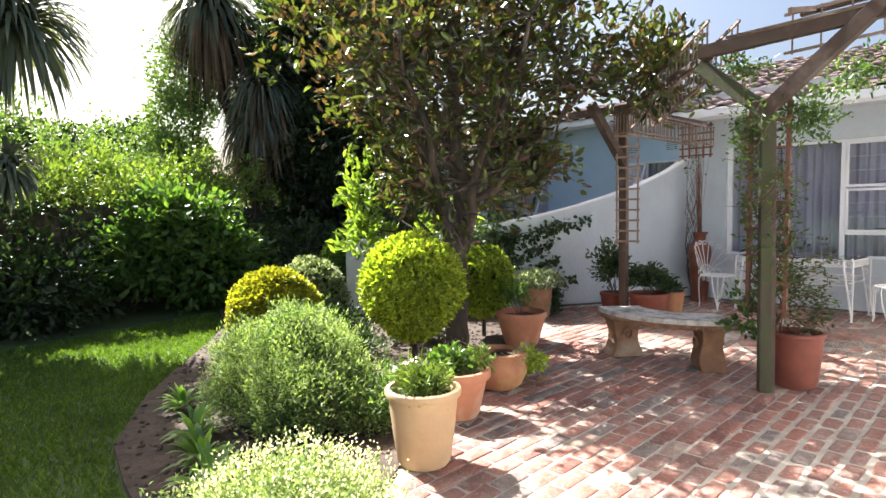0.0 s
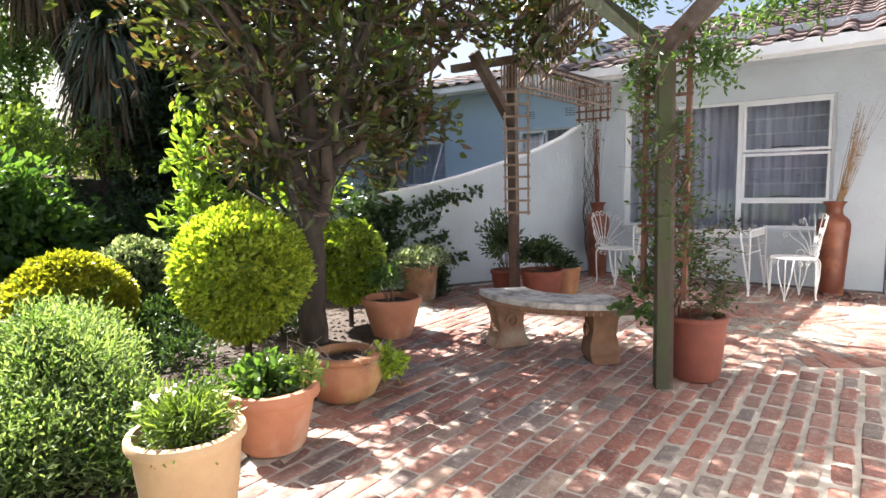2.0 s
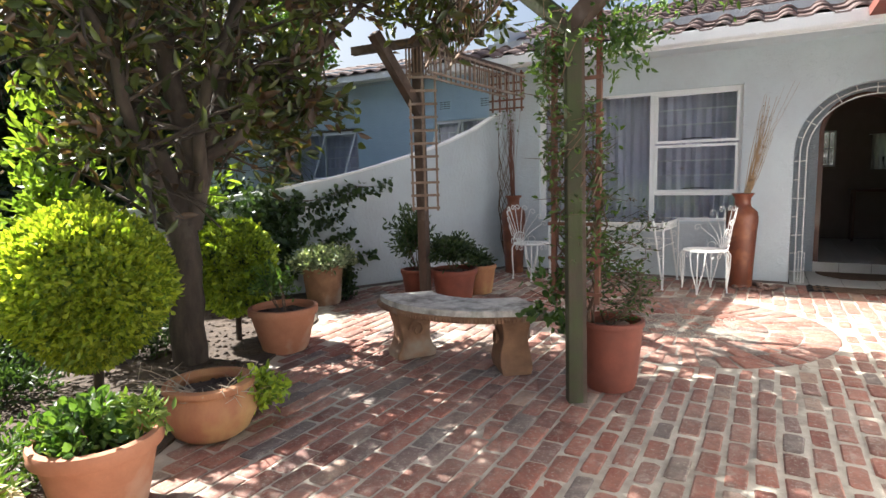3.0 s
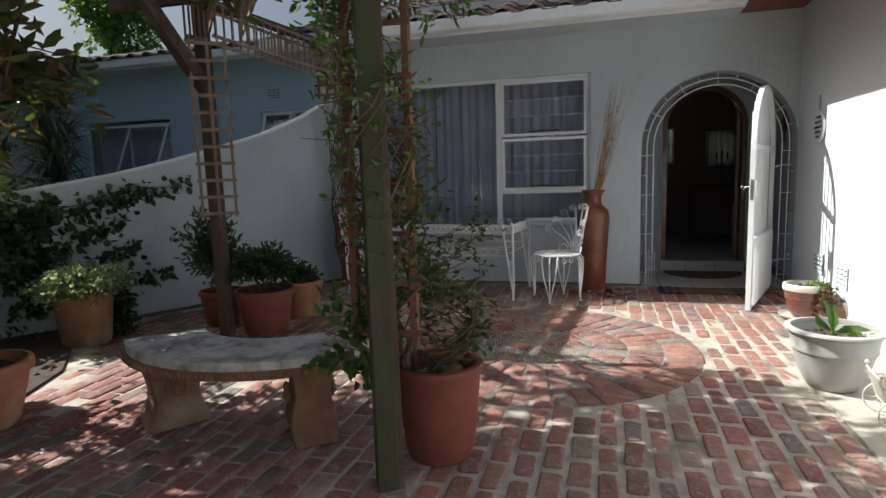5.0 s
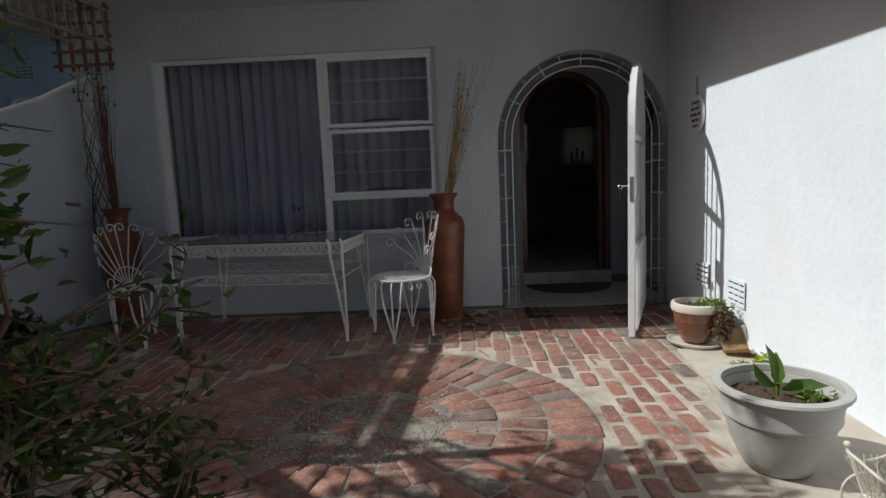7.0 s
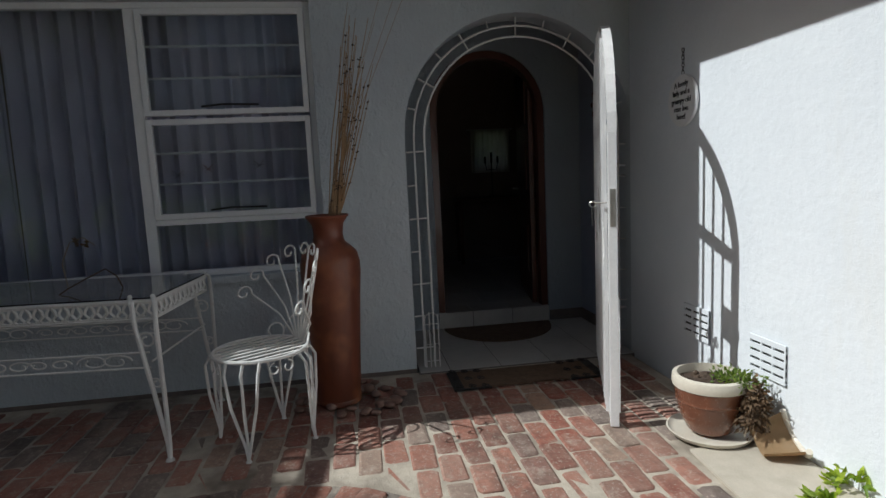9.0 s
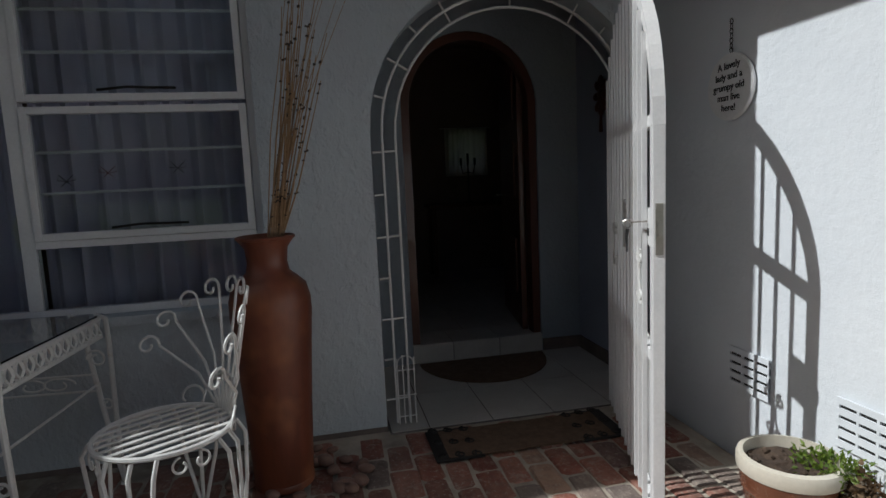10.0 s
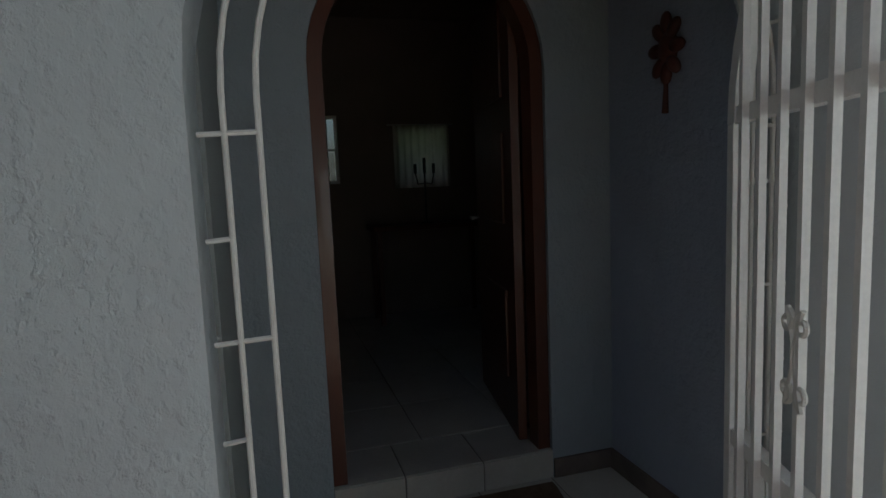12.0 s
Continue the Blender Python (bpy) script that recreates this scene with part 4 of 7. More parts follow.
part("key_bow", tube(bmesh.new(), [gm @ (Vector((GW - 0.1, 0.085, 1.078)) + Vector((0.0, 0.014 * math.cos(t), 0.014 * math.sin(t)))) for t in np.linspace(0, 6.28, 11)], 0.003, 5), M_METAL, key)
part("fob", tube(bmesh.new(), [gm @ Vector((GW - 0.1, 0.085, 1.06)), gm @ Vector((GW - 0.1, 0.088, 1.03)), gm @ Vector((GW - 0.1, 0.086, 0.98))], 0.007, 6, 0.003), M_BLACK, key)


def scroll(bm, m, cx, cz, r, up, side):
    a = spiral((cx, 0, cz), r, math.pi / 2 * up, 1.1 * side, 18)
    tube(bm, [m @ p for p in a], 0.0055, 6)


gm2 = gm @ Matrix.Translation((0, 0.03, 0))
for cx, cz in ((GW - 0.19, 0.86), (GW * 0.56, 1.02), (GW * 0.3, 0.9)):
    bm = bmesh.new()
    for s in (-1, 1):
        scroll(bm, gm2, cx + s * 0.028, cz + 0.09, 0.026, 1, s)
        scroll(bm, gm2, cx + s * 0.028, cz - 0.05, 0.026, -1, -s)
        tube(bm, [gm2 @ Vector(p) for p in ((cx + s * 0.028, 0, cz + 0.12), (cx + s * 0.004, 0, cz + 0.05), (cx + s * 0.006, 0, cz - 0.0), (cx + s * 0.03, 0, cz - 0.08))], 0.006, 6)
    part("scroll_ornament", bm, M_IRON, gate)
for z in (0.25, 1.2):
    part("hinge", tube(bmesh.new(), [gm @ Vector((-0.012, 0, z)), gm @ Vector((-0.012, 0, z + 0.09))], 0.012, 10), M_WHITE, gate)
for z in (0.29, 1.24):
    bm = bmesh.new()
    tube(bm, [gm @ Vector((-0.012, 0, z)), Vector((FX + 0.07, -1.28, z)), Vector((FX + 0.07, -1.385, z))], 0.008, 6)
    part("hinge_pin", bm, M_WHITE, gate)

# sign
sg = thing("sign", "round white sign with painted black words, hanging on a chain", "sign")
sc = Vector((8.466, RY + 0.015, 1.56))
bm = bmesh.new()
bmesh.ops.create_cone(bm, cap_ends=True, segments=48, radius1=0.15, radius2=0.15, depth=0.018, matrix=Matrix.Translation(sc) @ Matrix.Rotation(math.pi / 2, 4, "X") @ Matrix.Diagonal((0.9, 0.9, 1, 1)))
bmesh.ops.bevel(bm, geom=[e for e in bm.edges if len(e.link_faces) == 2 and e.calc_face_angle(0) > 1], offset=0.004, segments=2, affect="EDGES")
board = part("sign_board", bm, M_WHITE, sg, "", "", True)
bm = bmesh.new()
for k in range(7):
    c = sc + Vector((0, 0.0, 0.145 + k * 0.019))
    d = Vector((1, 0, 0)) if k % 2 else Vector((0, 1, 0))
    tube(bm, [c + d * 0.007 * math.cos(t) + Vector((0, 0, 0.012 * math.sin(t))) for t in np.linspace(0, 6.28, 9)], 0.0018, 4)
part("chain", bm, M_BLACK, sg, "dark chain")
for k, line_ in enumerate(("A lovely", "lady and a", "grumpy old", "man live", "here!")):
    cu = bpy.data.curves.new("words", "FONT")
    cu.body, cu.size, cu.extrude, cu.offset = line_, 0.04, 0.001, 0.0003
    cu.align_x = "CENTER"
    tmp = new("words_tmp", cu)
    dg = bpy.context.evaluated_depsgraph_get()
    me = bpy.data.meshes.new_from_object(tmp.evaluated_get(dg))
    bpy.data.objects.remove(tmp)
    me.transform(Matrix.Translation(sc + Vector((0, 0.0105, 0.072 - 0.042 * k))) @ Matrix.Rotation(math.pi, 4, "Z") @ Matrix.Rotation(math.pi / 2, 4, "X") @ Matrix.Rotation(radians(3 - k), 4, "Z"))
    me.materials.clear()
    me.materials.append(M_BLACK)
    w_ = new("lettering", me)
    w_.parent = board

# ---- pots, bench, furniture ----
def soil_top(bm_r, z, parent, name="soil"):
    bm = bmesh.new()
    g = 14
    rings = []
    for k in range(6):
        rr = bm_r * (1 - k / 5)
        rings.append([bm.verts.new((rr * math.cos(2 * math.pi * i / g), rr * math.sin(2 * math.pi * i / g), z + random.uniform(-0.008, 0.012))) for i in range(g)] if k < 5 else [bm.verts.new((0, 0, z + 0.01))])
    for p, q in zip(rings[:4], rings[1:5]):
        for i in range(g):
            j = (i + 1) % g
            bm.faces.new((p[i], p[j], q[j], q[i]))
    for i in range(g):
        bm.faces.new((rings[4][i], rings[4][(i + 1) % g], rings[5][0]))
    for _ in range(26):
        a, r = random.uniform(0, 6.28), bm_r * math.sqrt(random.random()) * 0.9
        bmesh.ops.create_icosphere(bm, subdivisions=1, radius=random.uniform(0.006, 0.016), matrix=Matrix.Translation((r * math.cos(a), r * math.sin(a), z + 0.006)))
    return part(name, bm, M_SOIL, parent, "dark crumbly soil")


def pot(name, label, at, prof, mat, rim=None, soil_z=None, seg=40, group="", rim_mat=None, wob=0.0):
    """prof: outside profile from the foot up; the wall is 15 mm thick."""
    t = thing(name, label, "plant pot", at, 0, group)
    top_r, top_z = prof[-1]
    inner = [(max(r - 0.016, 0.01), z) for r, z in prof[::-1] if z > 0.02]
    bm = lathe(bmesh.new(), [(0.001, 0.0)] + prof + [(top_r - 0.008, top_z + 0.003)] + inner + [(0.001, 0.02)], seg, (0, 0, 0), wob)
    part("body", bm, mat, t, "", "", True)
    if rim:
        r0, z0, z1, out = rim
        bm = lathe(bmesh.new(), [(r0 + 0.001, z0), (r0 + out * 0.8, z0 + 0.002), (r0 + out, z0 + 0.01), (r0 + out, z1 - 0.01), (r0 + out - 0.004, z1), (r0 - 0.012, z1 + 0.004), (r0 - 0.014, z0)], seg)
        part("rim", bm, rim_mat or mat, t, "", "", True)
    if soil_z:
        r_s = np.interp(soil_z, [z for r, z in prof], [r for r, z in prof]) - 0.017
        soil_top(float(r_s), soil_z, t)
    return t


def rings_on(prof, step=0.018, deep=0.004):
    """Turns a smooth profile into one with throwing rings."""
    zs = np.arange(prof[0][1], prof[-1][1], step)
    r = np.interp(zs, [p[1] for p in prof], [p[0] for p in prof])
    return [(float(a) + (deep if k % 2 else 0), float(z)) for k, (a, z) in enumerate(zip(r, zs))] + [prof[-1]]


def bushy(parent, n, c, r, leaf, length, width, label, rng_low=-0.4, stems=5, lumps=0.2, inner=0.5, stem_mat=None, foot=(0, 0, 0.0), per=9, spread=0.03):
    """A small shrub: stems from foot and tufts of leaves about a lumpy crown."""
    bm = bmesh.new()
    for k in range(stems):
        a = 6.28 * k / stems + random.random()
        e = Vector(c) + Vector((math.cos(a) * r[0] * 0.5, math.sin(a) * r[1] * 0.5, r[2] * random.uniform(0, 0.6)))
        f = Vector(foot) + Vector((math.cos(a) * 0.02, math.sin(a) * 0.02, 0))
        tube(bm, [f, f.lerp(e, 0.5) + Vector((random.uniform(-0.02, 0.02), random.uniform(-0.02, 0.02), 0.02)), e], 0.006, 5, 0.003)
    part("stems", bm, stem_mat or M_VINEWOOD, parent)
    P, D = ball_points(int(n / per), c, r, lumps, shell=inner, low=rng_low)
    P, D = tufts(P, D + np.array([0, 0, 0.3]), per, spread)
    leaves("foliage", P, D, length, width, leaf, parent, label)


# pots along the garden edge
p1 = pot("tall_pot", "tall tan clay pot with a rolled rim and white-flowering plant", (2.11, 2.25, 0), [(0.135, 0), (0.15, 0.02), (0.175, 0.2), (0.192, 0.36), (0.196, 0.40)], M_TAN, (0.198, 0.385, 0.425, 0.016), 0.37)
bushy(p1, 1700, (0, 0, 0.44), (0.14, 0.14, 0.10), L_SUNNY, 0.055, 0.009, "narrow yellow-green leaves", foot=(0, 0, 0.36), inner=0.6)
P, D = ball_points(11, (-0.04, 0.03, 0.53), (0.11, 0.09, 0.04), 0.1, low=0.0)
P, D = tufts(P, D, 8, 0.008)
leaves("blossom", P, D, 0.024, 0.016, L_FLOWER, p1, "small white flowers")
p2 = pot("wide_pot", "wide orange terracotta pot with a thick rim and leafy plant", (2.78, 2.64, 0), [(0.15, 0), (0.165, 0.02), (0.20, 0.18), (0.225, 0.29)], M_TERRA, (0.226, 0.265, 0.325, 0.018), 0.25)
bushy(p2, 1300, (-0.02, 0.02, 0.34), (0.16, 0.16, 0.10), L_MID, 0.05, 0.028, "fresh green leaves", foot=(0, 0, 0.24), inner=0.6)
P, D = ball_points(40, (0.12, -0.1, 0.37), (0.1, 0.1, 0.06), 0.1)
P, D = tufts(P, D, 6, 0.02)
leaves("foliage", P, D, 0.05, 0.02, L_SUNNY, p2)
p3 = pot("squat_pot", "squat aged terracotta bowl pot with dry twigs and trailing green", (3.48, 2.84, 0), [(0.15, 0), (0.19, 0.03), (0.235, 0.12), (0.24, 0.17), (0.215, 0.24), (0.2, 0.26)], M_TERRA_OLD, (0.2, 0.25, 0.285, 0.03), 0.22)
for k in range(22):
    bm = bmesh.new()
    a = random.uniform(0, 6.28)
    L = random.uniform(0.2, 0.42)
    f = Vector((0.08 * math.cos(a), 0.08 * math.sin(a), 0.22))
    d = Vector((math.cos(a + random.uniform(-.5, .5)), math.sin(a + random.uniform(-.5, .5)), random.uniform(0.25, 1.0))).normalized()
    pts = [f, f + d * L * 0.4, f + d * L * 0.75 + Vector((0, 0, -0.02)), f + d * L + Vector((0, 0, -0.08 * random.random()))]
    tube(bm, pts, 0.004, 5, 0.0015)
    for q in (1, 2):
        e = pts[q] + Vector((random.uniform(-.1, .1), random.uniform(-.1, .1), random.uniform(0, .08)))
        tube(bm, [pts[q], e], 0.002, 4, 0.001)
    part("dry_twig", bm, M_TWIG, p3, "pale dry bare twig")
P, D = ball_points(50, (0.2, -0.16, 0.2), (0.1, 0.1, 0.1), 0.2, shell=0.4)
P, D = tufts(P, D, 7, 0.025)
leaves("foliage", P, D, 0.045, 0.026, L_BALL, p3)
p4 = pot("round_pot", "terracotta pot with thick rim and small leafy stems", (4.78, 3.58, 0), [(0.16, 0), (0.175, 0.02), (0.225, 0.2), (0.25, 0.31)], M_TERRA, (0.251, 0.29, 0.345, 0.016), 0.29)
bushy(p4, 500, (-0.05, 0.05, 0.5), (0.14, 0.14, 0.16), L_MID, 0.06, 0.022, "sparse green leaves", foot=(0, 0, 0.28), inner=0.7, per=5)

# stone planter by the wing wall
p5 = pot("stone_planter", "stained square-shouldered stone planter with a spreading variegated shrub", (6.22, 4.42, 0), [(0.17, 0), (0.18, 0.03), (0.20, 0.2), (0.215, 0.36), (0.225, 0.40)], M_STONELEG, (0.222, 0.37, 0.41, 0.012), 0.37, seg=12)
bushy(p5, 5200, (0, 0, 0.46), (0.32, 0.30, 0.13), L_VARIEG, 0.045, 0.024, "small pale-edged leaves", foot=(0, 0, 0.36), inner=0.45)
P, D = ball_points(90, (0.26, -0.05, 0.22), (0.09, 0.16, 0.22), 0.2, shell=0.4)
P, D = tufts(P, D + np.array([0, 0, -0.8]), 8, 0.03)
leaves("trailing_foliage", P, D, 0.045, 0.03, L_DARK, p5)

# pots round the far post
p6 = pot("red_pot", "large red terracotta pot with a dark-leaved shrub beside the far post", (6.78, 3.13, 0), [(0.17, 0), (0.18, 0.015), (0.205, 0.18), (0.235, 0.34)], M_TERRA_RED, (0.236, 0.31, 0.36, 0.012), 0.32)
bushy(p6, 3000, (0, 0.02, 0.52), (0.24, 0.24, 0.16), L_DARK, 0.055, 0.024, "dark green leaves", foot=(0, 0, 0.31), inner=0.6, per=7)
p7 = pot("dark_red_pot", "dark red terracotta pot with a slender shrub behind the far post", (6.95, 3.68, 0), [(0.13, 0), (0.14, 0.015), (0.165, 0.16), (0.18, 0.28)], M_TERRA_RED, (0.181, 0.26, 0.3, 0.01), 0.26)
bushy(p7, 1600, (-0.02, 0.06, 0.62), (0.2, 0.2, 0.32), L_IVY, 0.075, 0.022, "narrow grey-green leaves", foot=(0, 0, 0.25), inner=0.7, per=8, spread=0.04)
p8 = pot("terracotta_pot", "orange terracotta pot with a low plant beside the red pot", (7.35, 3.12, 0), [(0.14, 0), (0.15, 0.02), (0.175, 0.18), (0.19, 0.30)], M_TERRA_OLD, (0.191, 0.28, 0.32, 0.01), 0.28)
bushy(p8, 700, (0, 0, 0.36), (0.14, 0.14, 0.07), L_DARK, 0.05, 0.022, "dark green leaves", foot=(0, 0, 0.27), inner=0.6, per=6)

# ribbed pot at the near post
prof = rings_on([(0.14, 0), (0.155, 0.05), (0.175, 0.24), (0.188, 0.40)], 0.012, 0.0035)
p9 = pot("ribbed_pot", "red ribbed terracotta pot at the foot of the near post", (5.04, 1.12, 0), prof, M_TERRA_RED, (0.189, 0.39, 0.425, 0.012), 0.36)
bm = bmesh.new()
bmesh.ops.create_icosphere(bm, subdivisions=3, radius=0.055, matrix=Matrix.Translation((-0.02, -0.07, 0.39)) @ Matrix.Diagonal((1.2, 0.9, 0.6, 1)))
part("stone", bm, M_PEBBLE, p9, "smooth grey-brown stone", "", True)

# grey bowl, glazed pot, saucer, broken pot
p10 = pot("grey_bowl_pot", "large pale grey bowl-shaped pot with a broad-leaved seedling", (6.24, -0.82, 0.004), [(0.108, 0), (0.122, 0.008), (0.145, 0.05), (0.172, 0.11), (0.192, 0.18), (0.199, 0.212), (0.209, 0.218), (0.212, 0.228), (0.208, 0.238), (0.214, 0.28), (0.222, 0.312)], M_GREYPOT, (0.222, 0.318, 0.338, 0.022), 0.275, seg=56)
V1 = [(0.02, 0.0, 0.31), (0.02, 0.01, 0.32), (0.03, -0.01, 0.31), (0.01, 0.0, 0.30)]
D1 = [(0.15, 0.75, 0.8), (-0.15, 0.25, 1.0), (0.1, 0.05, 1.0), (-0.3, -0.9, 0.25)]
leaves("broad_leaf", np.array(V1), np.array(D1), 0.155, 0.062, L_MID, p10, "broad glossy green leaf")
part("stalk", tube(bmesh.new(), [(0.02, 0, 0.27), (0.02, 0, 0.33)], 0.009), L_BALL, p10)
P, D = ball_points(20, (-0.09, -0.1, 0.3), (0.05, 0.05, 0.02), 0.1, low=0)
P, D = tufts(P, D, 5, 0.01)
leaves("weeds", P, D, 0.035, 0.016, L_SUNNY, p10)
prof = rings_on([(0.092, 0), (0.115, 0.05), (0.142, 0.14), (0.152, 0.21)], 0.013, 0.0045)
p11 = pot("glazed_pot", "brown ribbed glazed pot with a cream rim and withered trailing plant", (7.87, -1.15, 0.028), prof, M_GLAZE, (0.152, 0.205, 0.255, 0.01), 0.222, rim_mat=M_CREAM)
P, D = ball_points(90, (-0.08, -0.08, 0.24), (0.09, 0.09, 0.03), 0.1, low=0)
P, D = tufts(P, D, 6, 0.012)
leaves("foliage", P, D, 0.028, 0.012, L_SUNNY, p11)
P, D = ball_points(110, (-0.17, -0.10, 0.13), (0.045, 0.06, 0.12), 0.2, shell=0.5)
P, D = tufts(P, D + np.array([0, 0, -0.9]), 6, 0.014)
leaves("withered_foliage", P, D, 0.032, 0.014, L_DEAD, p11, "withered brown leaves")
bm = bmesh.new()
for k in range(14):
    a = random.uniform(0, 6.28)
    tube(bm, [(-0.1, -0.09, 0.235), (-0.155, -0.11 + 0.03 * math.cos(a), 0.235), (-0.175 + 0.02 * math.sin(a), -0.1 + 0.05 * math.cos(a), 0.12), (-0.17 + 0.03 * math.cos(a), -0.1 + 0.05 * math.sin(a), 0.03)], 0.0022, 4)
part("trailing_stems", bm, M_TWIG, p11)
sa = thing("saucer", "cream glazed saucer under the brown pot", "saucer", (7.87, -1.15, 0))
part("dish", lathe(bmesh.new(), [(0.001, 0), (0.15, 0), (0.175, 0.012), (0.185, 0.03), (0.178, 0.031), (0.168, 0.02), (0.148, 0.012), (0.001, 0.012)], 44), M_CREAM, sa, "", "", True)
sh = thing("broken_pot", "broken half of a cream-rimmed clay pot leaning on the white wall", "broken pot", (7.60, -1.27, 0.062), 0)
bm = bmesh.new()
rows_ = []
mm = Matrix.Rotation(radians(-62), 4, "Y") @ Matrix.Rotation(radians(15), 4, "Z")
for r_, z in ((0.07, 0.0), (0.09, 0.08), (0.105, 0.15)):
    rows_.append([bm.verts.new(Vector((0, 0, 0.045)) + (Matrix.Rotation(radians(250), 4, "Z") @ Matrix.Rotation(radians(70), 4, "Y") @ Vector((r_ * math.cos(t), r_ * math.sin(t), z - 0.08)))) for t in np.linspace(-1.0, 1.9, 14)])
for p, q in zip(rows_, rows_[1:]):
    for i in range(13):
        bm.faces.new((p[i], p[i + 1], q[i + 1], q[i]))
bmesh.ops.solidify(bm, geom=bm.faces, thickness=0.012)
part("shell", bm, M_TAN, sh, "", "", True)
bm = bmesh.new()
tube(bm, [Vector((0, 0, 0.045)) + (Matrix.Rotation(radians(250), 4, "Z") @ Matrix.Rotation(radians(70), 4, "Y") @ Vector((0.108 * math.cos(t), 0.108 * math.sin(t), 0.075))) for t in np.linspace(-1.0, 1.9, 14)], 0.013, 8)
part("rim", bm, M_CREAM, sh, "cream rim", "", True)
for k, (x, y) in enumerate(((7.2, -1.15), (7.08, -1.28), (7.3, -1.33))):
    wd = thing("weed", "small green weed sprouting by the white wall", "weed", (x, y, 0.0), 0, "weeds by the wall")
    P, D = ball_points(26, (0, 0, 0.03), (0.06, 0.045, 0.035), 0.2, low=0)
    P, D = tufts(P, D, 6, 0.01)
    leaves("foliage", P, D, 0.04, 0.018, L_BALL, wd)


# tall vases with reeds
def tall_vase(at, label, reed_mat, seed, lean, tall=1.0):
    rnd = random.Random(seed)
    v = thing("floor_vase", label, "vase", at)
    prof = [(0.112, 0), (0.12, 0.02), (0.132, 0.28), (0.150, 0.58), (0.161, 0.72), (0.160, 0.78), (0.146, 0.835), (0.112, 0.868), (0.086, 0.89), (0.078, 0.93), (0.084, 0.985), (0.112, 1.025)]
    full = [(0.001, 0)] + prof + [(0.096, 1.031), (0.088, 1.025), (0.062, 0.985), (0.056, 0.93), (0.056, 0.87), (0.001, 0.82)]
    part("body", lathe(bmesh.new(), full, 40), M_VASE, v, "", "", True)
    part("rim", tube(bmesh.new(), arc((0, 0, 1.027), 0.108, 0, 2 * math.pi, 36, "xy"), 0.008, 8), M_VASE, v, "", "", True)
    part("foot", lathe(bmesh.new(), [(0.112, 0), (0.122, 0.0), (0.124, 0.02), (0.119, 0.03)], 36), M_VASE, v, "", "", True)
    rd = thing("reed_bunch", "bunch of long dry reeds standing in a clay vase", "dried reeds", (at[0], at[1], at[2] + 0.83), 0, "reeds in vases")
    for k in range(22):
        bm, joints = bmesh.new(), bmesh.new()
        a, s = rnd.uniform(0, 6.28), rnd.uniform(0.1, 1)
        top = Vector((lean[0] + math.cos(a) * 0.09 * s, lean[1] + math.sin(a) * 0.10 * s, rnd.uniform(0.75, 1.25) * tall))
        b = Vector((0.03 * math.cos(a + 2), 0.03 * math.sin(a + 2), 0.0))
        mid = b.lerp(top, 0.5) + Vector((rnd.uniform(-.015, .015), rnd.uniform(-.02, .02), 0))
        tube(bm, [b, mid, top], 0.0046, 6, 0.0016)
        for q in range(5):
            s2 = rnd.uniform(0.2, 1)
            p = b.lerp(mid, s2) if rnd.random() < 0.5 else mid.lerp(top, s2)
            tube(joints, [p, p + Vector((0.001, 0.001, 0.005))], 0.006, 5)
            if rnd.random() < 0.4:
                tube(joints, [p, p + Vector((rnd.uniform(-.012, .012), rnd.uniform(-.012, .012), 0.008))], 0.002, 4, 0.004)
        reed = part("reed", bm, reed_mat, rd)
        part("seed_joints", joints, M_BARK, reed, "dark seed buds and joints", "stuff")
    for k in range(6):
        a = k * 1.1
        top = Vector((lean[0] * 1.6 + math.cos(a) * 0.09, lean[1] * 1.6 + math.sin(a) * 0.17, 1.22 + 0.03 * k))
        part("long_reed", tube(bmesh.new(), [(0, 0, 0.1), (top.x * 0.35, top.y * 0.3, 0.6), top], 0.0024, 4, 0.001), reed_mat, rd)
    return v


tall_vase((8.72, 0.535, 0.012), "tall burnished red-brown clay vase beside the white chair", M_REED, 3, (0.0, -0.20))
tall_vase((8.80, 3.28, 0.0), "tall burnished red-brown clay vase in the corner by the window", M_REED_D, 5, (0.0, 0.02), 1.25)
for k in range(34):
    a = random.uniform(0, 6.28)
    r_ = random.uniform(0.13, 0.27)
    x, y = 8.72 + r_ * math.cos(a), 0.49 + r_ * math.sin(a) * 1.15
    if y > 0.75 or x > 9.04:
        continue
    pb = thing("pebble", "smooth brown river pebble lying round the foot of a vase", "pebble", (x, y, 0.0), 0, "pebbles round the vase")
    bm = bmesh.new()
    s = random.uniform(0.022, 0.04)
    bmesh.ops.create_icosphere(bm, subdivisions=2, radius=s, matrix=Matrix.Translation((0, 0, s * 0.55)) @ Matrix.Rotation(random.uniform(0, 3), 4, "Z") @ Matrix.Diagonal((1.35, 0.95, 0.62, 1)))
    part("stone", bm, M_PEBBLE, pb, "", "", True)

# bench
be = thing("garden_bench", "curved stone garden bench with a weathered top and moulded legs", "bench", (5.6, 2.2, 0.0))
A0, A1 = radians(134), radians(231)


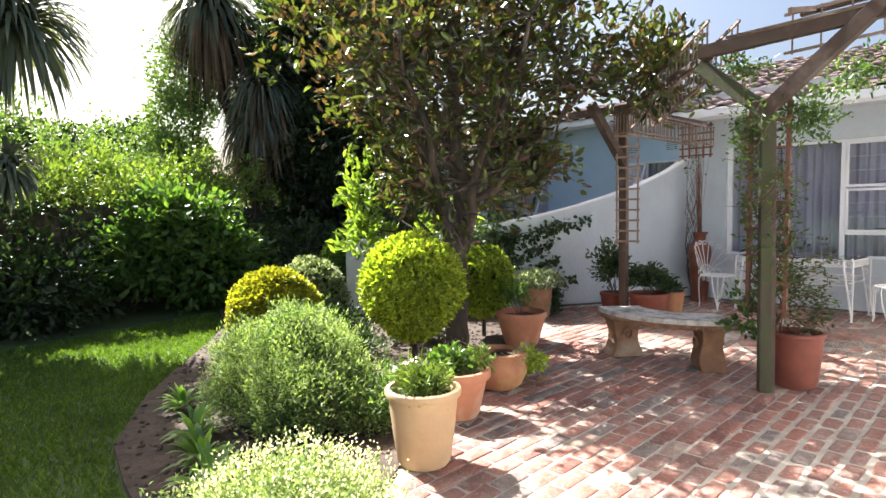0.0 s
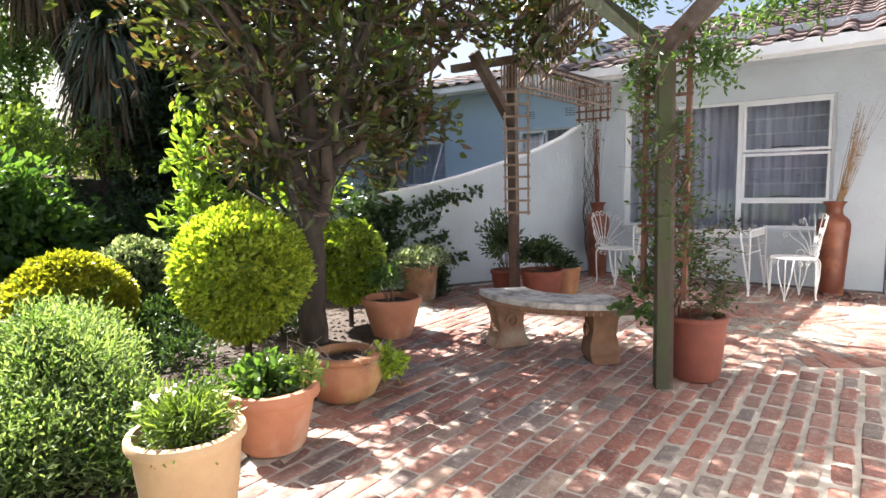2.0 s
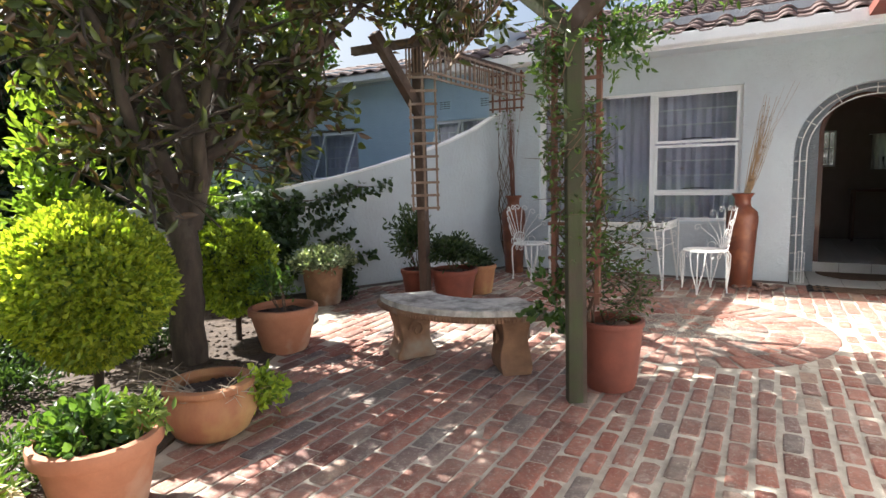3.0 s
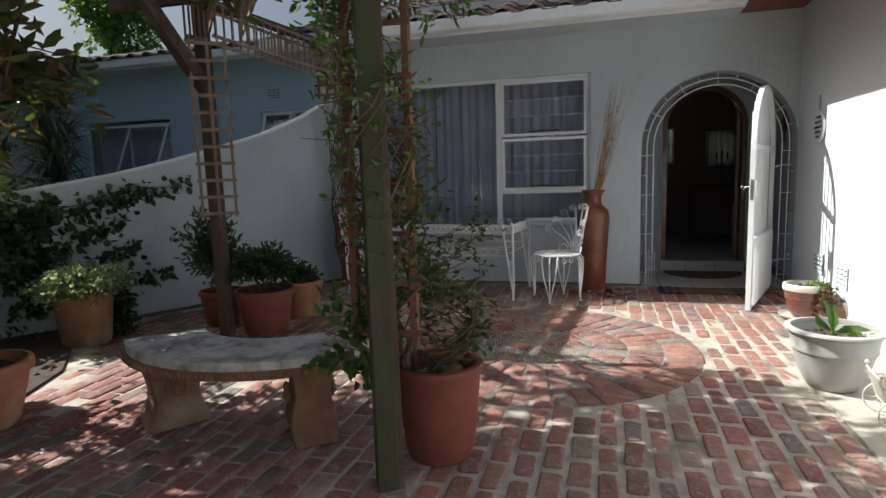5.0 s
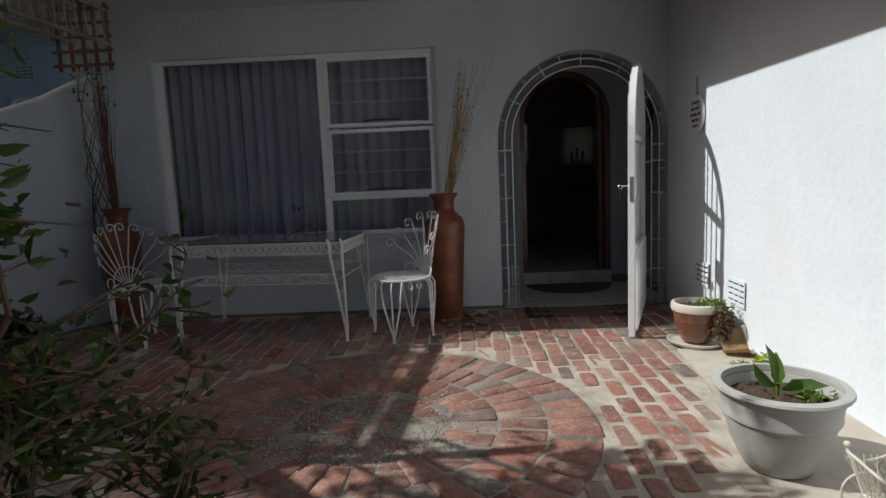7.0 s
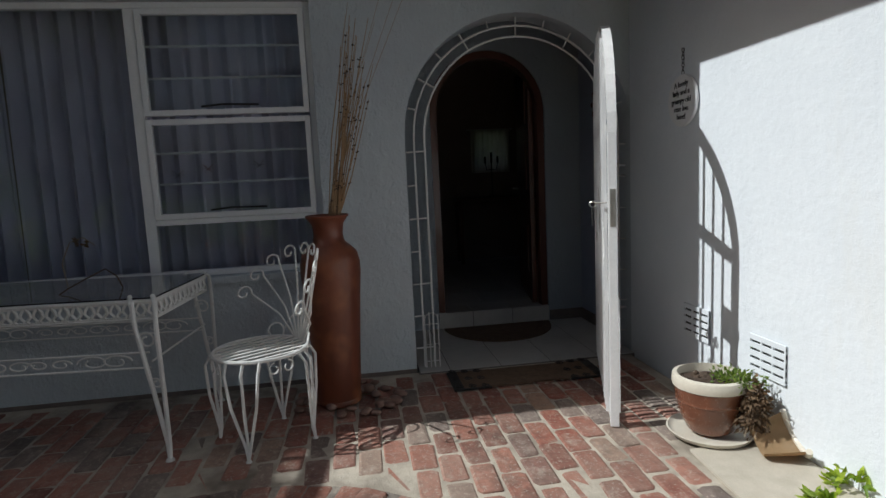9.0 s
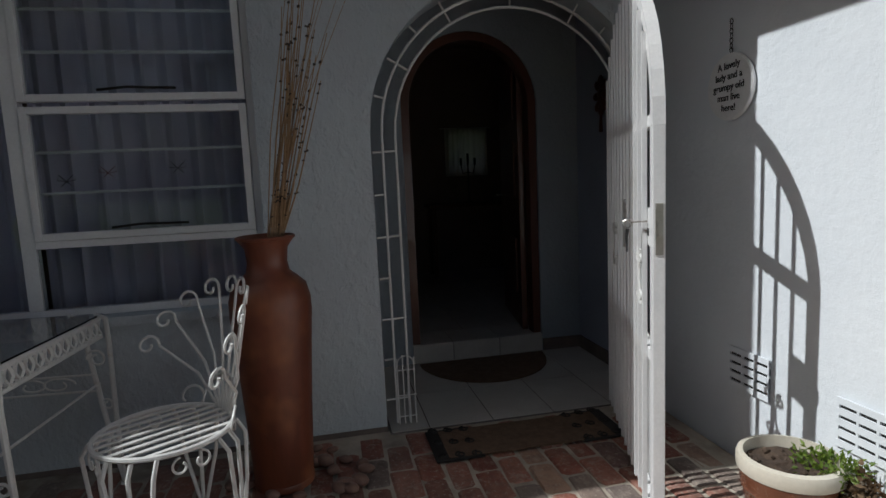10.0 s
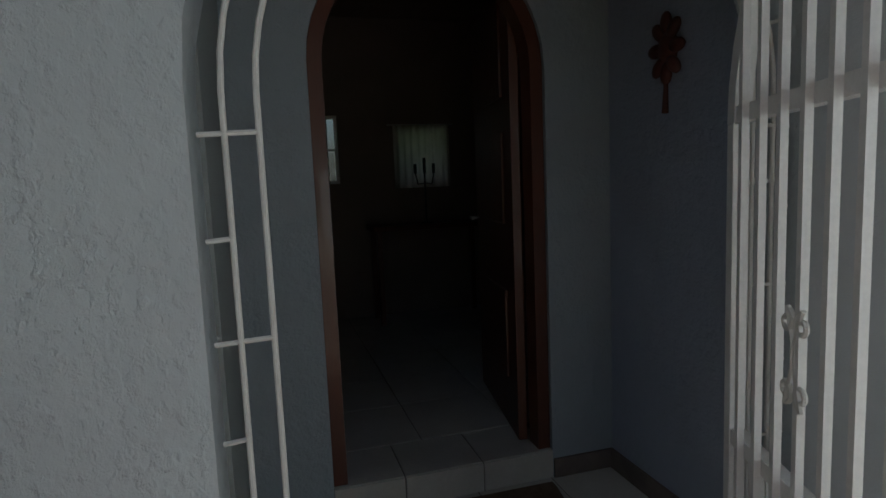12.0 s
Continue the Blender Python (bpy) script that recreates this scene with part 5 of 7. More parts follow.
def sector(bm, r0, r1, z0, z1, a0, a1, n=24):
    pts = [(r0 * math.cos(a0 + (a1 - a0) * k / n), r0 * math.sin(a0 + (a1 - a0) * k / n), z0) for k in range(n + 1)]
    pts += [(r1 * math.cos(a1 - (a1 - a0) * k / n), r1 * math.sin(a1 - (a1 - a0) * k / n), z0) for k in range(n + 1)]
    v0 = [bm.verts.new(p) for p in pts]
    v1 = [bm.verts.new((p[0], p[1], z1)) for p in pts]
    N = len(pts)
    for k in range(n):
        bm.faces.new((v1[k], v1[k + 1], v1[N - 2 - k], v1[N - 1 - k]))
        bm.faces.new((v0[k + 1], v0[k], v0[N - 1 - k], v0[N - 2 - k]))
    for i in range(N):
        j = (i + 1) % N
        bm.faces.new((v0[i], v0[j], v1[j], v1[i]))
    bmesh.ops.recalc_face_normals(bm, faces=bm.faces)
    return bm


part("seat", sector(bmesh.new(), 0.46, 0.855, 0.408, 0.45, A0, A1), M_STONETOP, be, "pale weathered stone top")
bm = sector(bmesh.new(), 0.445, 0.87, 0.37, 0.409, A0 - 0.02, A1 + 0.02)
part("moulding", bm, M_STONELEG, be)
bm = bmesh.new()
for k in range(62):
    a = A0 + (A1 - A0) * k / 61
    c = Vector((0.873 * math.cos(a), 0.873 * math.sin(a), 0.389))
    bmesh.ops.create_icosphere(bm, subdivisions=1, radius=0.015, matrix=Matrix.Translation(c) @ Matrix.Rotation(a + 0.6, 4, "Z") @ Matrix.Diagonal((0.7, 0.62, 1.25, 1)))
for k in range(10):
    for a, sgn in ((A0 - 0.022, 1), (A1 + 0.022, -1)):
        r_ = 0.46 + 0.41 * k / 10
        bmesh.ops.create_icosphere(bm, subdivisions=1, radius=0.015, matrix=Matrix.Translation((r_ * math.cos(a), r_ * math.sin(a), 0.389)) @ Matrix.Diagonal((0.7, 0.7, 1.2, 1)))
part("beading", bm, M_STONELEG, be, "row of carved beads", "stuff", True)
for a in (radians(145), radians(218)):
    m = Matrix.Rotation(a, 4, "Z")
    prof = [(0.30, 0.0), (0.30, 0.05), (0.26, 0.075), (0.22, 0.13), (0.215, 0.19), (0.24, 0.25), (0.285, 0.33), (0.31, 0.369)]
    bm = bmesh.new()
    outl = [(0.66 - w / 2, 0, z) for w, z in prof] + [(0.66 + w / 2, 0, z) for w, z in prof[::-1]]
    a_ = [bm.verts.new(m @ Vector((p[0], -0.095 - 0.014 * math.sin(p[2] * 18), p[2]))) for p in outl]
    b_ = [bm.verts.new(m @ Vector((p[0], 0.095 + 0.014 * math.sin(p[2] * 18), p[2]))) for p in outl]
    n_ = len(prof)
    for i in range(n_ - 1):
        j = 2 * n_ - 1 - i
        bm.faces.new((a_[i], a_[i + 1], a_[j - 1], a_[j]))
        bm.faces.new((b_[i + 1], b_[i], b_[j], b_[j - 1]))
    for i in range(2 * n_):
        j = (i + 1) % (2 * n_)
        bm.faces.new((a_[j], a_[i], b_[i], b_[j]))
    bmesh.ops.recalc_face_normals(bm, faces=bm.faces)
    bmesh.ops.bevel(bm, geom=bm.edges[:], offset=0.006, segments=1, affect="EDGES")
    leg = part("leg", bm, M_STONELEG, be, "stained carved stone leg")
    for s in (-1, 1):
        bm = bmesh.new()
        tube(bm, [m @ Vector((0.66 + 0.06 * math.cos(t) * (1 - t / 9), s * 0.108, 0.22 + 0.07 * math.sin(t) * (1 - t / 9))) for t in np.linspace(0, 7.5, 22)], 0.011, 6)
        part("carved_scroll", bm, M_STONELEG, leg, "", "", True)


# wrought-iron chair
def iron_chair(at, turn, label):
    """Faces +y before its turn."""
    c = thing("garden_chair", label, "chair", at, turn, "white iron garden chairs")
    R = 0.215
    part("seat_rim", tube(bmesh.new(), arc((0, 0, 0.45), R, 0, 2 * math.pi, 36, "xy"), 0.009, 8), M_IRON, c, "", "", True)
    for k in range(8):
        x = -0.17 + k * 0.0486
        w = math.sqrt(R * R - x * x)
        bm = bmesh.new()
        box(bm, (x - 0.0085, -w, 0.448), (x + 0.0085, w, 0.454), None, 0.002)
        part("seat_slat", bm, M_IRON, c)
    for q in range(4):
        a = math.pi / 4 + q * math.pi / 2
        d, s = Vector((math.cos(a), math.sin(a), 0)), Vector((-math.sin(a), math.cos(a), 0))
        foot = d * 0.235
        for k, o in enumerate((-0.085, 0.0, 0.085)):
            top = d * (R - 0.005) + s * o * 0.9
            pts = [top + Vector((0, 0, 0.445)), top + d * 0.03 + Vector((0, 0, 0.40)), top * 0.75 + foot * 0.35 + Vector((0, 0, 0.25)), foot * 0.97 + s * o * 0.12 + Vector((0, 0, 0.06)), foot + Vector((0, 0, 0.006))]
            part("leg_rod", tube(bmesh.new(), pts, 0.0072, 6), M_IRON, c, "", "", True)
        part("foot_pad", lathe(bmesh.new(), [(0.001, 0), (0.014, 0), (0.012, 0.008), (0.001, 0.01)], 10, foot), M_IRON, c)
    for q in range(4):
        a = q * math.pi / 2
        bm = bmesh.new()
        for sgn in (-1, 1):
            pts = []
            for k in range(15):
                t = k / 14
                ang = math.pi / 2 - sgn * t * 5.6
                rr = 0.03 * (1 - 0.6 * t)
                u = sgn * 0.032 + rr * math.cos(ang)
                z = 0.405 + rr * math.sin(ang)
                pts.append(Vector((R * math.cos(a) - u * math.sin(a), R * math.sin(a) + u * math.cos(a), z)))
            tube(bm, pts, 0.0042, 5)
        part("apron_scroll", bm, M_IRON, c, "", "", True)

    def back(u, v):
        """A point of the fan: u sideways, v up the back, which leans away."""
        bend_r = 0.34
        return Vector((bend_r * math.sin(u / bend_r), -R + 0.01 - v * 0.20 + bend_r * (1 - math.cos(u / bend_r)), 0.455 + v))
    for k in range(9):
        a = math.radians(-60 + 15 * k)
        L = 0.41 - 0.03 * (abs(k - 4) / 4) ** 2
        u1, v1 = L * math.sin(a), 0.02 + L * math.cos(a)
        bm = bmesh.new()
        pts = [back(0.05 * math.sin(a), 0.0), back(u1 * 0.5, v1 * 0.5), back(u1, v1)]
        s = 1 if k > 4 else -1
        hooks = [-1, 1] if k == 4 else [s]
        r_ = 0.041
        for h in hooks:
            sp = []
            for q in range(13):
                t = q / 12
                ang = (math.pi if h > 0 else 0) - h * t * 6.6
                rr = r_ * (1 - 0.72 * t)
                sp.append(back(u1 + h * r_ + rr * math.cos(ang), v1 + 0.004 + rr * math.sin(ang)))
            tube(bm, (pts + sp) if h == hooks[0] else sp, 0.0052, 6)
        part("fan_rod", bm, M_IRON, c, "", "", True)
    for s in (-1, 1):
        bm = bmesh.new()
        pts = [back(s * (0.19 + 0.03 * math.cos(t)) - s * 0.01 * t, 0.03 + 0.03 * math.sin(t)) for t in np.linspace(-1.5, 4.3, 14)]
        tube(bm, pts, 0.005, 6)
        part("side_scroll", bm, M_IRON, c, "", "", True)
    part("lower_arch", tube(bmesh.new(), [back(0.13 * math.cos(t), 0.0 + 0.125 * math.sin(t)) for t in np.linspace(0, math.pi, 14)], 0.005, 6), M_IRON, c, "", "", True)
    return c


iron_chair((8.33, 0.87, 0), 33, "white wrought-iron fan-backed chair beside the table and clay vase")
iron_chair((8.40, 2.88, 0), 155, "white wrought-iron fan-backed chair turned from the corner vase")

# table
tb = thing("garden_table", "white wrought-iron patio table with lace edging and glass top", "table", (8.63, 1.92, 0), -5.5)
hx, hy = 0.33, 0.66
bm = bmesh.new()
for a, b in (((-hx, -hy, 0.735), (hx, -hy, 0.735)), ((hx, -hy, 0.735), (hx, hy, 0.735)), ((hx, hy, 0.735), (-hx, hy, 0.735)), ((-hx, hy, 0.735), (-hx, -hy, 0.735))):
    tube(bm, [a, b], 0.009, 8)
    tube(bm, [(a[0], a[1], 0.655), (b[0], b[1], 0.655)], 0.006, 8)
part("frame", bm, M_IRON, tb)
gp = part("glass_top", a_box((-hx - 0.01, -hy - 0.01, 0.745), (hx + 0.01, hy + 0.01, 0.752), None, 0.002), M_GLASS, tb, "clear glass top")
lace = bmesh.new()


def lace_unit(bm, p, d, w):
    """One lace motif: a curled vase shape w wide along d."""
    d = Vector(d)
    z0, z1 = 0.66, 0.728
    for s in (-1, 1):
        pts = [p + d * (s * w * 0.42) + Vector((0, 0, z1)), p + d * (s * w * 0.18) + Vector((0, 0, z1 - 0.02)), p + d * (s * w * 0.12) + Vector((0, 0, z0 + 0.03)), p + d * (s * w * 0.4) + Vector((0, 0, z0 + 0.012)), p + d * (s * w * 0.2) + Vector((0, 0, z0))]
        tube(bm, pts, 0.0075, 4, cap=False)
    box(bm, p - d * w * 0.5 + Vector((-0.003, -0.003, z1 - 0.006)), p + d * w * 0.5 + Vector((0.003, 0.003, z1 + 0.012)))
    box(bm, p - d * w * 0.5 + Vector((-0.003, -0.003, z0 - 0.008)), p + d * w * 0.5 + Vector((0.003, 0.003, z0 + 0.006)))


for (sx, sy), d, n_, L in (((-hx, -hy), (0, 1, 0), 24, 2 * hy), ((hx, -hy), (0, 1, 0), 24, 2 * hy), ((-hx, -hy), (1, 0, 0), 12, 2 * hx), ((-hx, hy), (1, 0, 0), 12, 2 * hx)):
    for k in range(n_):
        lace_unit(lace, Vector((sx, sy, 0)) + Vector(d) * (L * (k + 0.5) / n_), d, L / n_)
part("lace_edging", lace, M_IRON, tb, "cast white lace edging")
for sx in (-1, 1):
    for sy in (-1, 1):
        X, Y = sx * (hx + 0.015), sy * (hy + 0.015)
        for o in (0.0, 1.0):
            ox, oy = (0, -sy * 0.10 * o)
            pts = [(X * 0.9 + ox, Y * 0.97 + oy, 0.755), (X + ox, Y + oy, 0.73), (X + 0.01 * sx + ox, Y + oy * 0.9, 0.62), (X + ox * 0.5, Y + oy * 0.45, 0.32), (X, Y + oy * 0.08, 0.08), (X + 0.012 * sx, Y, 0.008)]
            part("leg_rod", tube(bmesh.new(), pts, 0.0105, 8), M_IRON, tb, "", "", True)
        part("foot_pad", lathe(bmesh.new(), [(0.001, 0), (0.02, 0), (0.016, 0.01), (0.001, 0.012)], 12, (X + 0.012 * sx, Y, 0)), M_IRON, tb)
        for zc, rr in ((0.56, 0.04), (0.36, 0.026)):
            bm = bmesh.new()
            tube(bm, [(X, Y - sy * (0.052 if zc > 0.5 else 0.03) + rr * (1 - 0.6 * t / 8) * math.cos(t), zc + rr * (1 - 0.6 * t / 8) * math.sin(t)) for t in np.linspace(0, 8, 22)], 0.005, 5)
            part("leg_scroll", bm, M_IRON, tb, "", "", True)
for sx in (-1, 1):
    bm = bmesh.new()
    for z in (0.50, 0.43):
        tube(bm, [(sx * hx * 0.98, -hy + 0.04, z), (sx * hx * 0.98, hy - 0.04, z)], 0.005, 6)
    for cy_, rr in ((-0.42, 0.045), (-0.18, 0.03), (0, 0.035), (0.18, 0.03), (0.42, 0.045)):
        for s in (-1, 1):
            tube(bm, [(sx * hx * 0.98, cy_ + s * 0.05 + s * rr * 1.6 * (1 - 0.6 * t / 7) * math.cos(t), 0.465 + rr * 0.7 * (1 - 0.5 * t / 7) * math.sin(t)) for t in np.linspace(0, 7, 18)], 0.0042, 5)
    part("scroll_stretcher", bm, M_IRON, tb)
part("end_stretcher", tube(bmesh.new(), [(-hx, -hy + 0.03, 0.46), (hx, -hy + 0.03, 0.46)], 0.005, 6), M_IRON, tb)
part("end_stretcher", tube(bmesh.new(), [(-hx, hy - 0.03, 0.46), (hx, hy - 0.03, 0.46)], 0.005, 6), M_IRON, tb)
# wire ornament on the table
orn = thing("wire_ornament", "thin wire stand with a red flower on the glass table", "ornament", (8.52, 1.70, 0.753))
part("stand", tube(bmesh.new(), [(-0.05, 0.08, 0.0), (0, 0.06, 0.02), (0, -0.02, 0.06), (0.03, -0.1, 0.1), (0.05, -0.14, 0.06), (0.06, -0.16, 0.0)], 0.0035, 5), M_VINEWOOD, orn)
part("hoop", tube(bmesh.new(), [(0, 0.06, 0.02), (0, 0.075, 0.14), (0, 0.03, 0.24), (0, -0.03, 0.26), (0, -0.08, 0.22)], 0.0025, 5), M_TWIG, orn)
P, D = ball_points(12, (0, -0.02, 0.24), (0.012, 0.012, 0.012), 0.1)
leaves("flower", P, D, 0.03, 0.02, L_DEAD, orn, "small red-brown flower")

# wire cart planter
ct = thing("wire_cart_planter", "cream wire garden cart planter with spoked wheels beside the grey pot", "cart planter", (5.76, -1.04, 0.004), 84)
bm = bmesh.new()
for s in (-1, 1):
    y = s * 0.10
    top = [(-0.2 + 0.4 * k / 16, y * (1.12), 0.235 + 0.035 * math.sin(-0.6 + k / 16 * 6.0)) for k in range(17)]
    tube(bm, top, 0.005, 6)
    tube(bm, [(-0.16, y * 0.8, 0.10), (0.16, y * 0.8, 0.10)], 0.005, 6)
    for x in (-0.2, 0.2):
        tube(bm, [(x * 0.8, y * 0.8, 0.10), (x, y * 1.12, 0.25)], 0.0055, 6)
        bmesh.ops.create_icosphere(bm, subdivisions=2, radius=0.011, matrix=Matrix.Translation((x, y * 1.12, 0.258)))
for x in (-0.2, 0.2):
    tube(bm, [(x, -0.112, 0.235), (x, 0.112, 0.235)], 0.005, 6)
    tube(bm, [(x * 0.8, -0.08, 0.10), (x * 0.8, 0.08, 0.10)], 0.005, 6)
part("frame", bm, M_CREAMIRON, ct)
bm = bmesh.new()
for s in (-1, 1):
    for k in range(10):
        x = -0.15 + 0.3 * k / 9
        tube(bm, [(x, s * 0.08, 0.10), (x * 1.2 + 0.03, s * 0.108, 0.225)], 0.0018, 4)
        tube(bm, [(x, s * 0.08, 0.10), (x * 1.2 - 0.03, s * 0.108, 0.225)], 0.0018, 4)
for k in range(8):
    y = -0.08 + 0.16 * k / 7
    tube(bm, [(-0.16, y, 0.10), (0.16, y, 0.10)], 0.0018, 4)
for x in (-1, 1):
    for k in range(7):
        y = -0.08 + 0.16 * k / 6
        tube(bm, [(x * 0.16, y, 0.10), (x * 0.2, y * 1.3 + 0.015, 0.235)], 0.0018, 4)
        tube(bm, [(x * 0.16, y, 0.10), (x * 0.2, y * 1.3 - 0.015, 0.235)], 0.0018, 4)
part("mesh_basket", bm, M_CREAMIRON, ct)
for x in (-0.12, 0.13):
    for s in (-1, 1):
        y = s * 0.125
        bm = bmesh.new()
        tube(bm, [(x + 0.075 * math.cos(t), y, 0.078 + 0.075 * math.sin(t)) for t in np.linspace(0, 2 * math.pi, 30)], 0.004, 6)
        w_ = part("wheel", bm, M_CREAMIRON, ct, "", "", True)
        bm = bmesh.new()
        for k in range(8):
            a = k * math.pi / 4
            tube(bm, [(x, y, 0.078), (x + 0.075 * math.cos(a), y, 0.078 + 0.075 * math.sin(a))], 0.0022, 4)
        part("spokes", bm, M_CREAMIRON, w_)
    part("axle", tube(bmesh.new(), [(x, -0.13, 0.078), (x, 0.13, 0.078)], 0.004, 6), M_CREAMIRON, ct)
for s in (-1, 1):
    for cx_, r_ in ((-0.09, 0.03), (0.08, 0.03)):
        bm = bmesh.new()
        tube(bm, [(cx_ + r_ * (1 - t / 12) * math.cos(t), s * 0.112, 0.18 + r_ * (1 - t / 12) * math.sin(t)) for t in np.linspace(0, 9, 24)], 0.003, 5)
        part("side_scroll", bm, M_CREAMIRON, ct)

# mats, ornament on the porch wall, mirror and console inside
mt = thing("half_moon_mat", "dark brown half-moon coir mat on the porch tiles", "door mat")
bm = bmesh.new()
prism(bm, [(10.03 - 0.47 * math.sin(t), -0.69 + 0.43 * math.cos(t), 0.003) for t in np.linspace(0, math.pi, 24)], (0, 0, 0.011))
part("mat", bm, M_COIR, mt)
m2 = thing("doormat", "brown coir doormat with patterned black rubber ends on the bricks", "door mat")
part("mat", a_box((8.70, -0.97, 0.004), (8.98, -0.17, 0.014), None, 0.003), M_COIR, m2)
for s in (-1, 1):
    y0 = -0.57 + s * 0.32
    bm = bmesh.new()
    box(bm, (8.685, -0.57 + s * 0.24 - (0.0 if s > 0 else 0.22), 0.003), (8.995, -0.57 + s * 0.24 + (0.22 if s > 0 else 0.0), 0.0125), None, 0.003)
    e = part("rubber_end", bm, M_RUBBER, m2, "black rubber end")
    for k in range(9):
        bm = bmesh.new()
        cx_, cy_ = 8.71 + 0.26 * (k % 3) / 2 + 0.01 * (k // 3), -0.57 + s * (0.27 + 0.075 * (k // 3))
        tube(bm, [(cx_ + 0.026 * (1 - t / 12) * math.cos(t), cy_ + 0.026 * (1 - t / 12) * math.sin(t), 0.014) for t in np.linspace(0, 9, 18)], 0.005, 5)
        part("scroll_relief", bm, M_RUBBER, e)
og = thing("wall_ornament", "dark red-brown carved ornament hanging on the porch wall", "wall ornament", (9.70, -1.432, 1.70))
for k in range(8):
    a = k * math.pi / 4
    bm = bmesh.new()
    bmesh.ops.create_icosphere(bm, subdivisions=2, radius=0.034, matrix=Matrix.Translation((0.055 * math.cos(a), 0.008, 0.085 * math.sin(a))) @ Matrix.Rotation(-a, 4, "Y") @ Matrix.Diagonal((1.2, 0.5, 0.75, 1)))
    part("petal", bm, M_ORNAMENT, og, "", "", True)
bm = bmesh.new()
bmesh.ops.create_icosphere(bm, subdivisions=2, radius=0.05, matrix=Matrix.Diagonal((1, 0.5, 1.2, 1)))
part("rosette", bm, M_ORNAMENT, og, "", "", True)
part("tassel", tube(bmesh.new(), [(0, 0.008, -0.1), (0, 0.01, -0.16), (0, 0.012, -0.22)], 0.007, 8, 0.012), M_ORNAMENT, og)

for nm, ya, yb, zt in (("window_4", -0.66, -0.38, 1.89), ("window_5", -1.60, -1.175, 1.75)):
    wi = thing(nm, "small white-barred window in the back wall of the dark hall", "window")
    wi["kind"] = "structure"
    bm = bmesh.new()
    for lo, hi in (((ya, 1.31), (ya + 0.025, zt)), ((yb - 0.025, 1.31), (yb, zt)), ((ya + 0.025, 1.31), (yb - 0.025, 1.335)), ((ya + 0.025, zt - 0.025), (yb - 0.025, zt))):
        box(bm, (13.06, lo[0], lo[1]), (13.1, hi[0], hi[1]))
    part("window_frame", bm, M_WHITE, wi)
    part("pane", a_box((13.08, ya + 0.025, 1.335), (13.084, yb - 0.025, zt - 0.025)), M_GLASS, wi).visible_shadow = False
    for k in range(1, 3):
        part("burglar_bar", tube(bmesh.new(), [(13.05, ya + (yb - ya) * k / 3, 1.335), (13.05, ya + (yb - ya) * k / 3, zt - 0.025)], 0.008), M_WHITE, wi)
    part("burglar_bar", tube(bmesh.new(), [(13.05, ya + 0.02, 1.6), (13.05, yb - 0.02, 1.6)], 0.008), M_WHITE, wi)
cu_ = thing("curtain", "sheer white curtain across the small hall window", "curtain")
part("cloth", curtain_mesh(bmesh.new(), 12.97, -1.64, -1.13, 1.25, 1.80, 8, 0.012), M_SHEER, cu_, "", "", True)
bm = bmesh.new()
tube(bm, [(13.0, -1.68, 1.80), (12.97, -1.68, 1.80), (12.97, -1.09, 1.80), (13.0, -1.09, 1.80)], 0.006)
part("rod", bm, M_WHITE, cu_)
co = thing("console_table", "dark wooden console table under the hall window", "console table", (12.75, -1.35, 0.127))
part("top", a_box((-0.2, -0.5, 0.78), (0.2, 0.5, 0.82), None, 0.006), M_DOORWOOD, co)
for x in (-0.17, 0.13):
    for y in (-0.47, 0.43):
        part("leg", a_box((x, y, 0.0), (x + 0.04, y + 0.04, 0.78), None, 0.003), M_DOORWOOD, co)
cd = thing("candelabrum", "small dark metal candle holder on the console table", "candle holder", (12.70, -1.33, 0.947))
bm = bmesh.new()
tube(bm, [(0, 0, 0), (0, 0, 0.42)], 0.008, 8)
for s in (-1, 1):
    tube(bm, [(0, 0, 0.34), (0, s * 0.06, 0.33), (0, s * 0.08, 0.42)], 0.006, 6)
    tube(bm, [(0, s * 0.08, 0.42), (0, s * 0.08, 0.5)], 0.014, 8)
tube(bm, [(0, 0, 0.42), (0, 0, 0.55)], 0.014, 8)
lathe(bm, [(0.001, 0), (0.06, 0), (0.04, 0.012), (0.001, 0.015)], 16)
part("stem", bm, M_BLACK, cd)

# ---- plants, posts, garden ----
def post(name, label, a, b, w, h, mat):
    t = thing(name, label, "pergola post", (a[0], a[1], 0))
    m = Vector((a[0], a[1], 0))
    part("post", beam(bmesh.new(), Vector(a) - m, Vector(b) - m, w, h, 0.008), mat, t)
    return t, m


def lattice(bm, a, b, up, h, step, lath=0.012, rails=2):
    """A ladder strip from a to b: rails along it, short laths across of length h along up."""
    a, b, up = Vector(a), Vector(b), Vector(up).normalized()
    L = (b - a).length
    for k in range(rails):
        o = up * (h * (k / (rails - 1) if rails > 1 else 0.5))
        beam(bm, a + o, b + o, lath * 1.5, lath * 1.8, 0)
    n = int(L / step)
    for k in range(n + 1):
        p = a.lerp(b, (k + 0.3) / (n + 0.6))
        beam(bm, p - up * 0.02, p + up * (h + 0.02), lath, lath, 0)


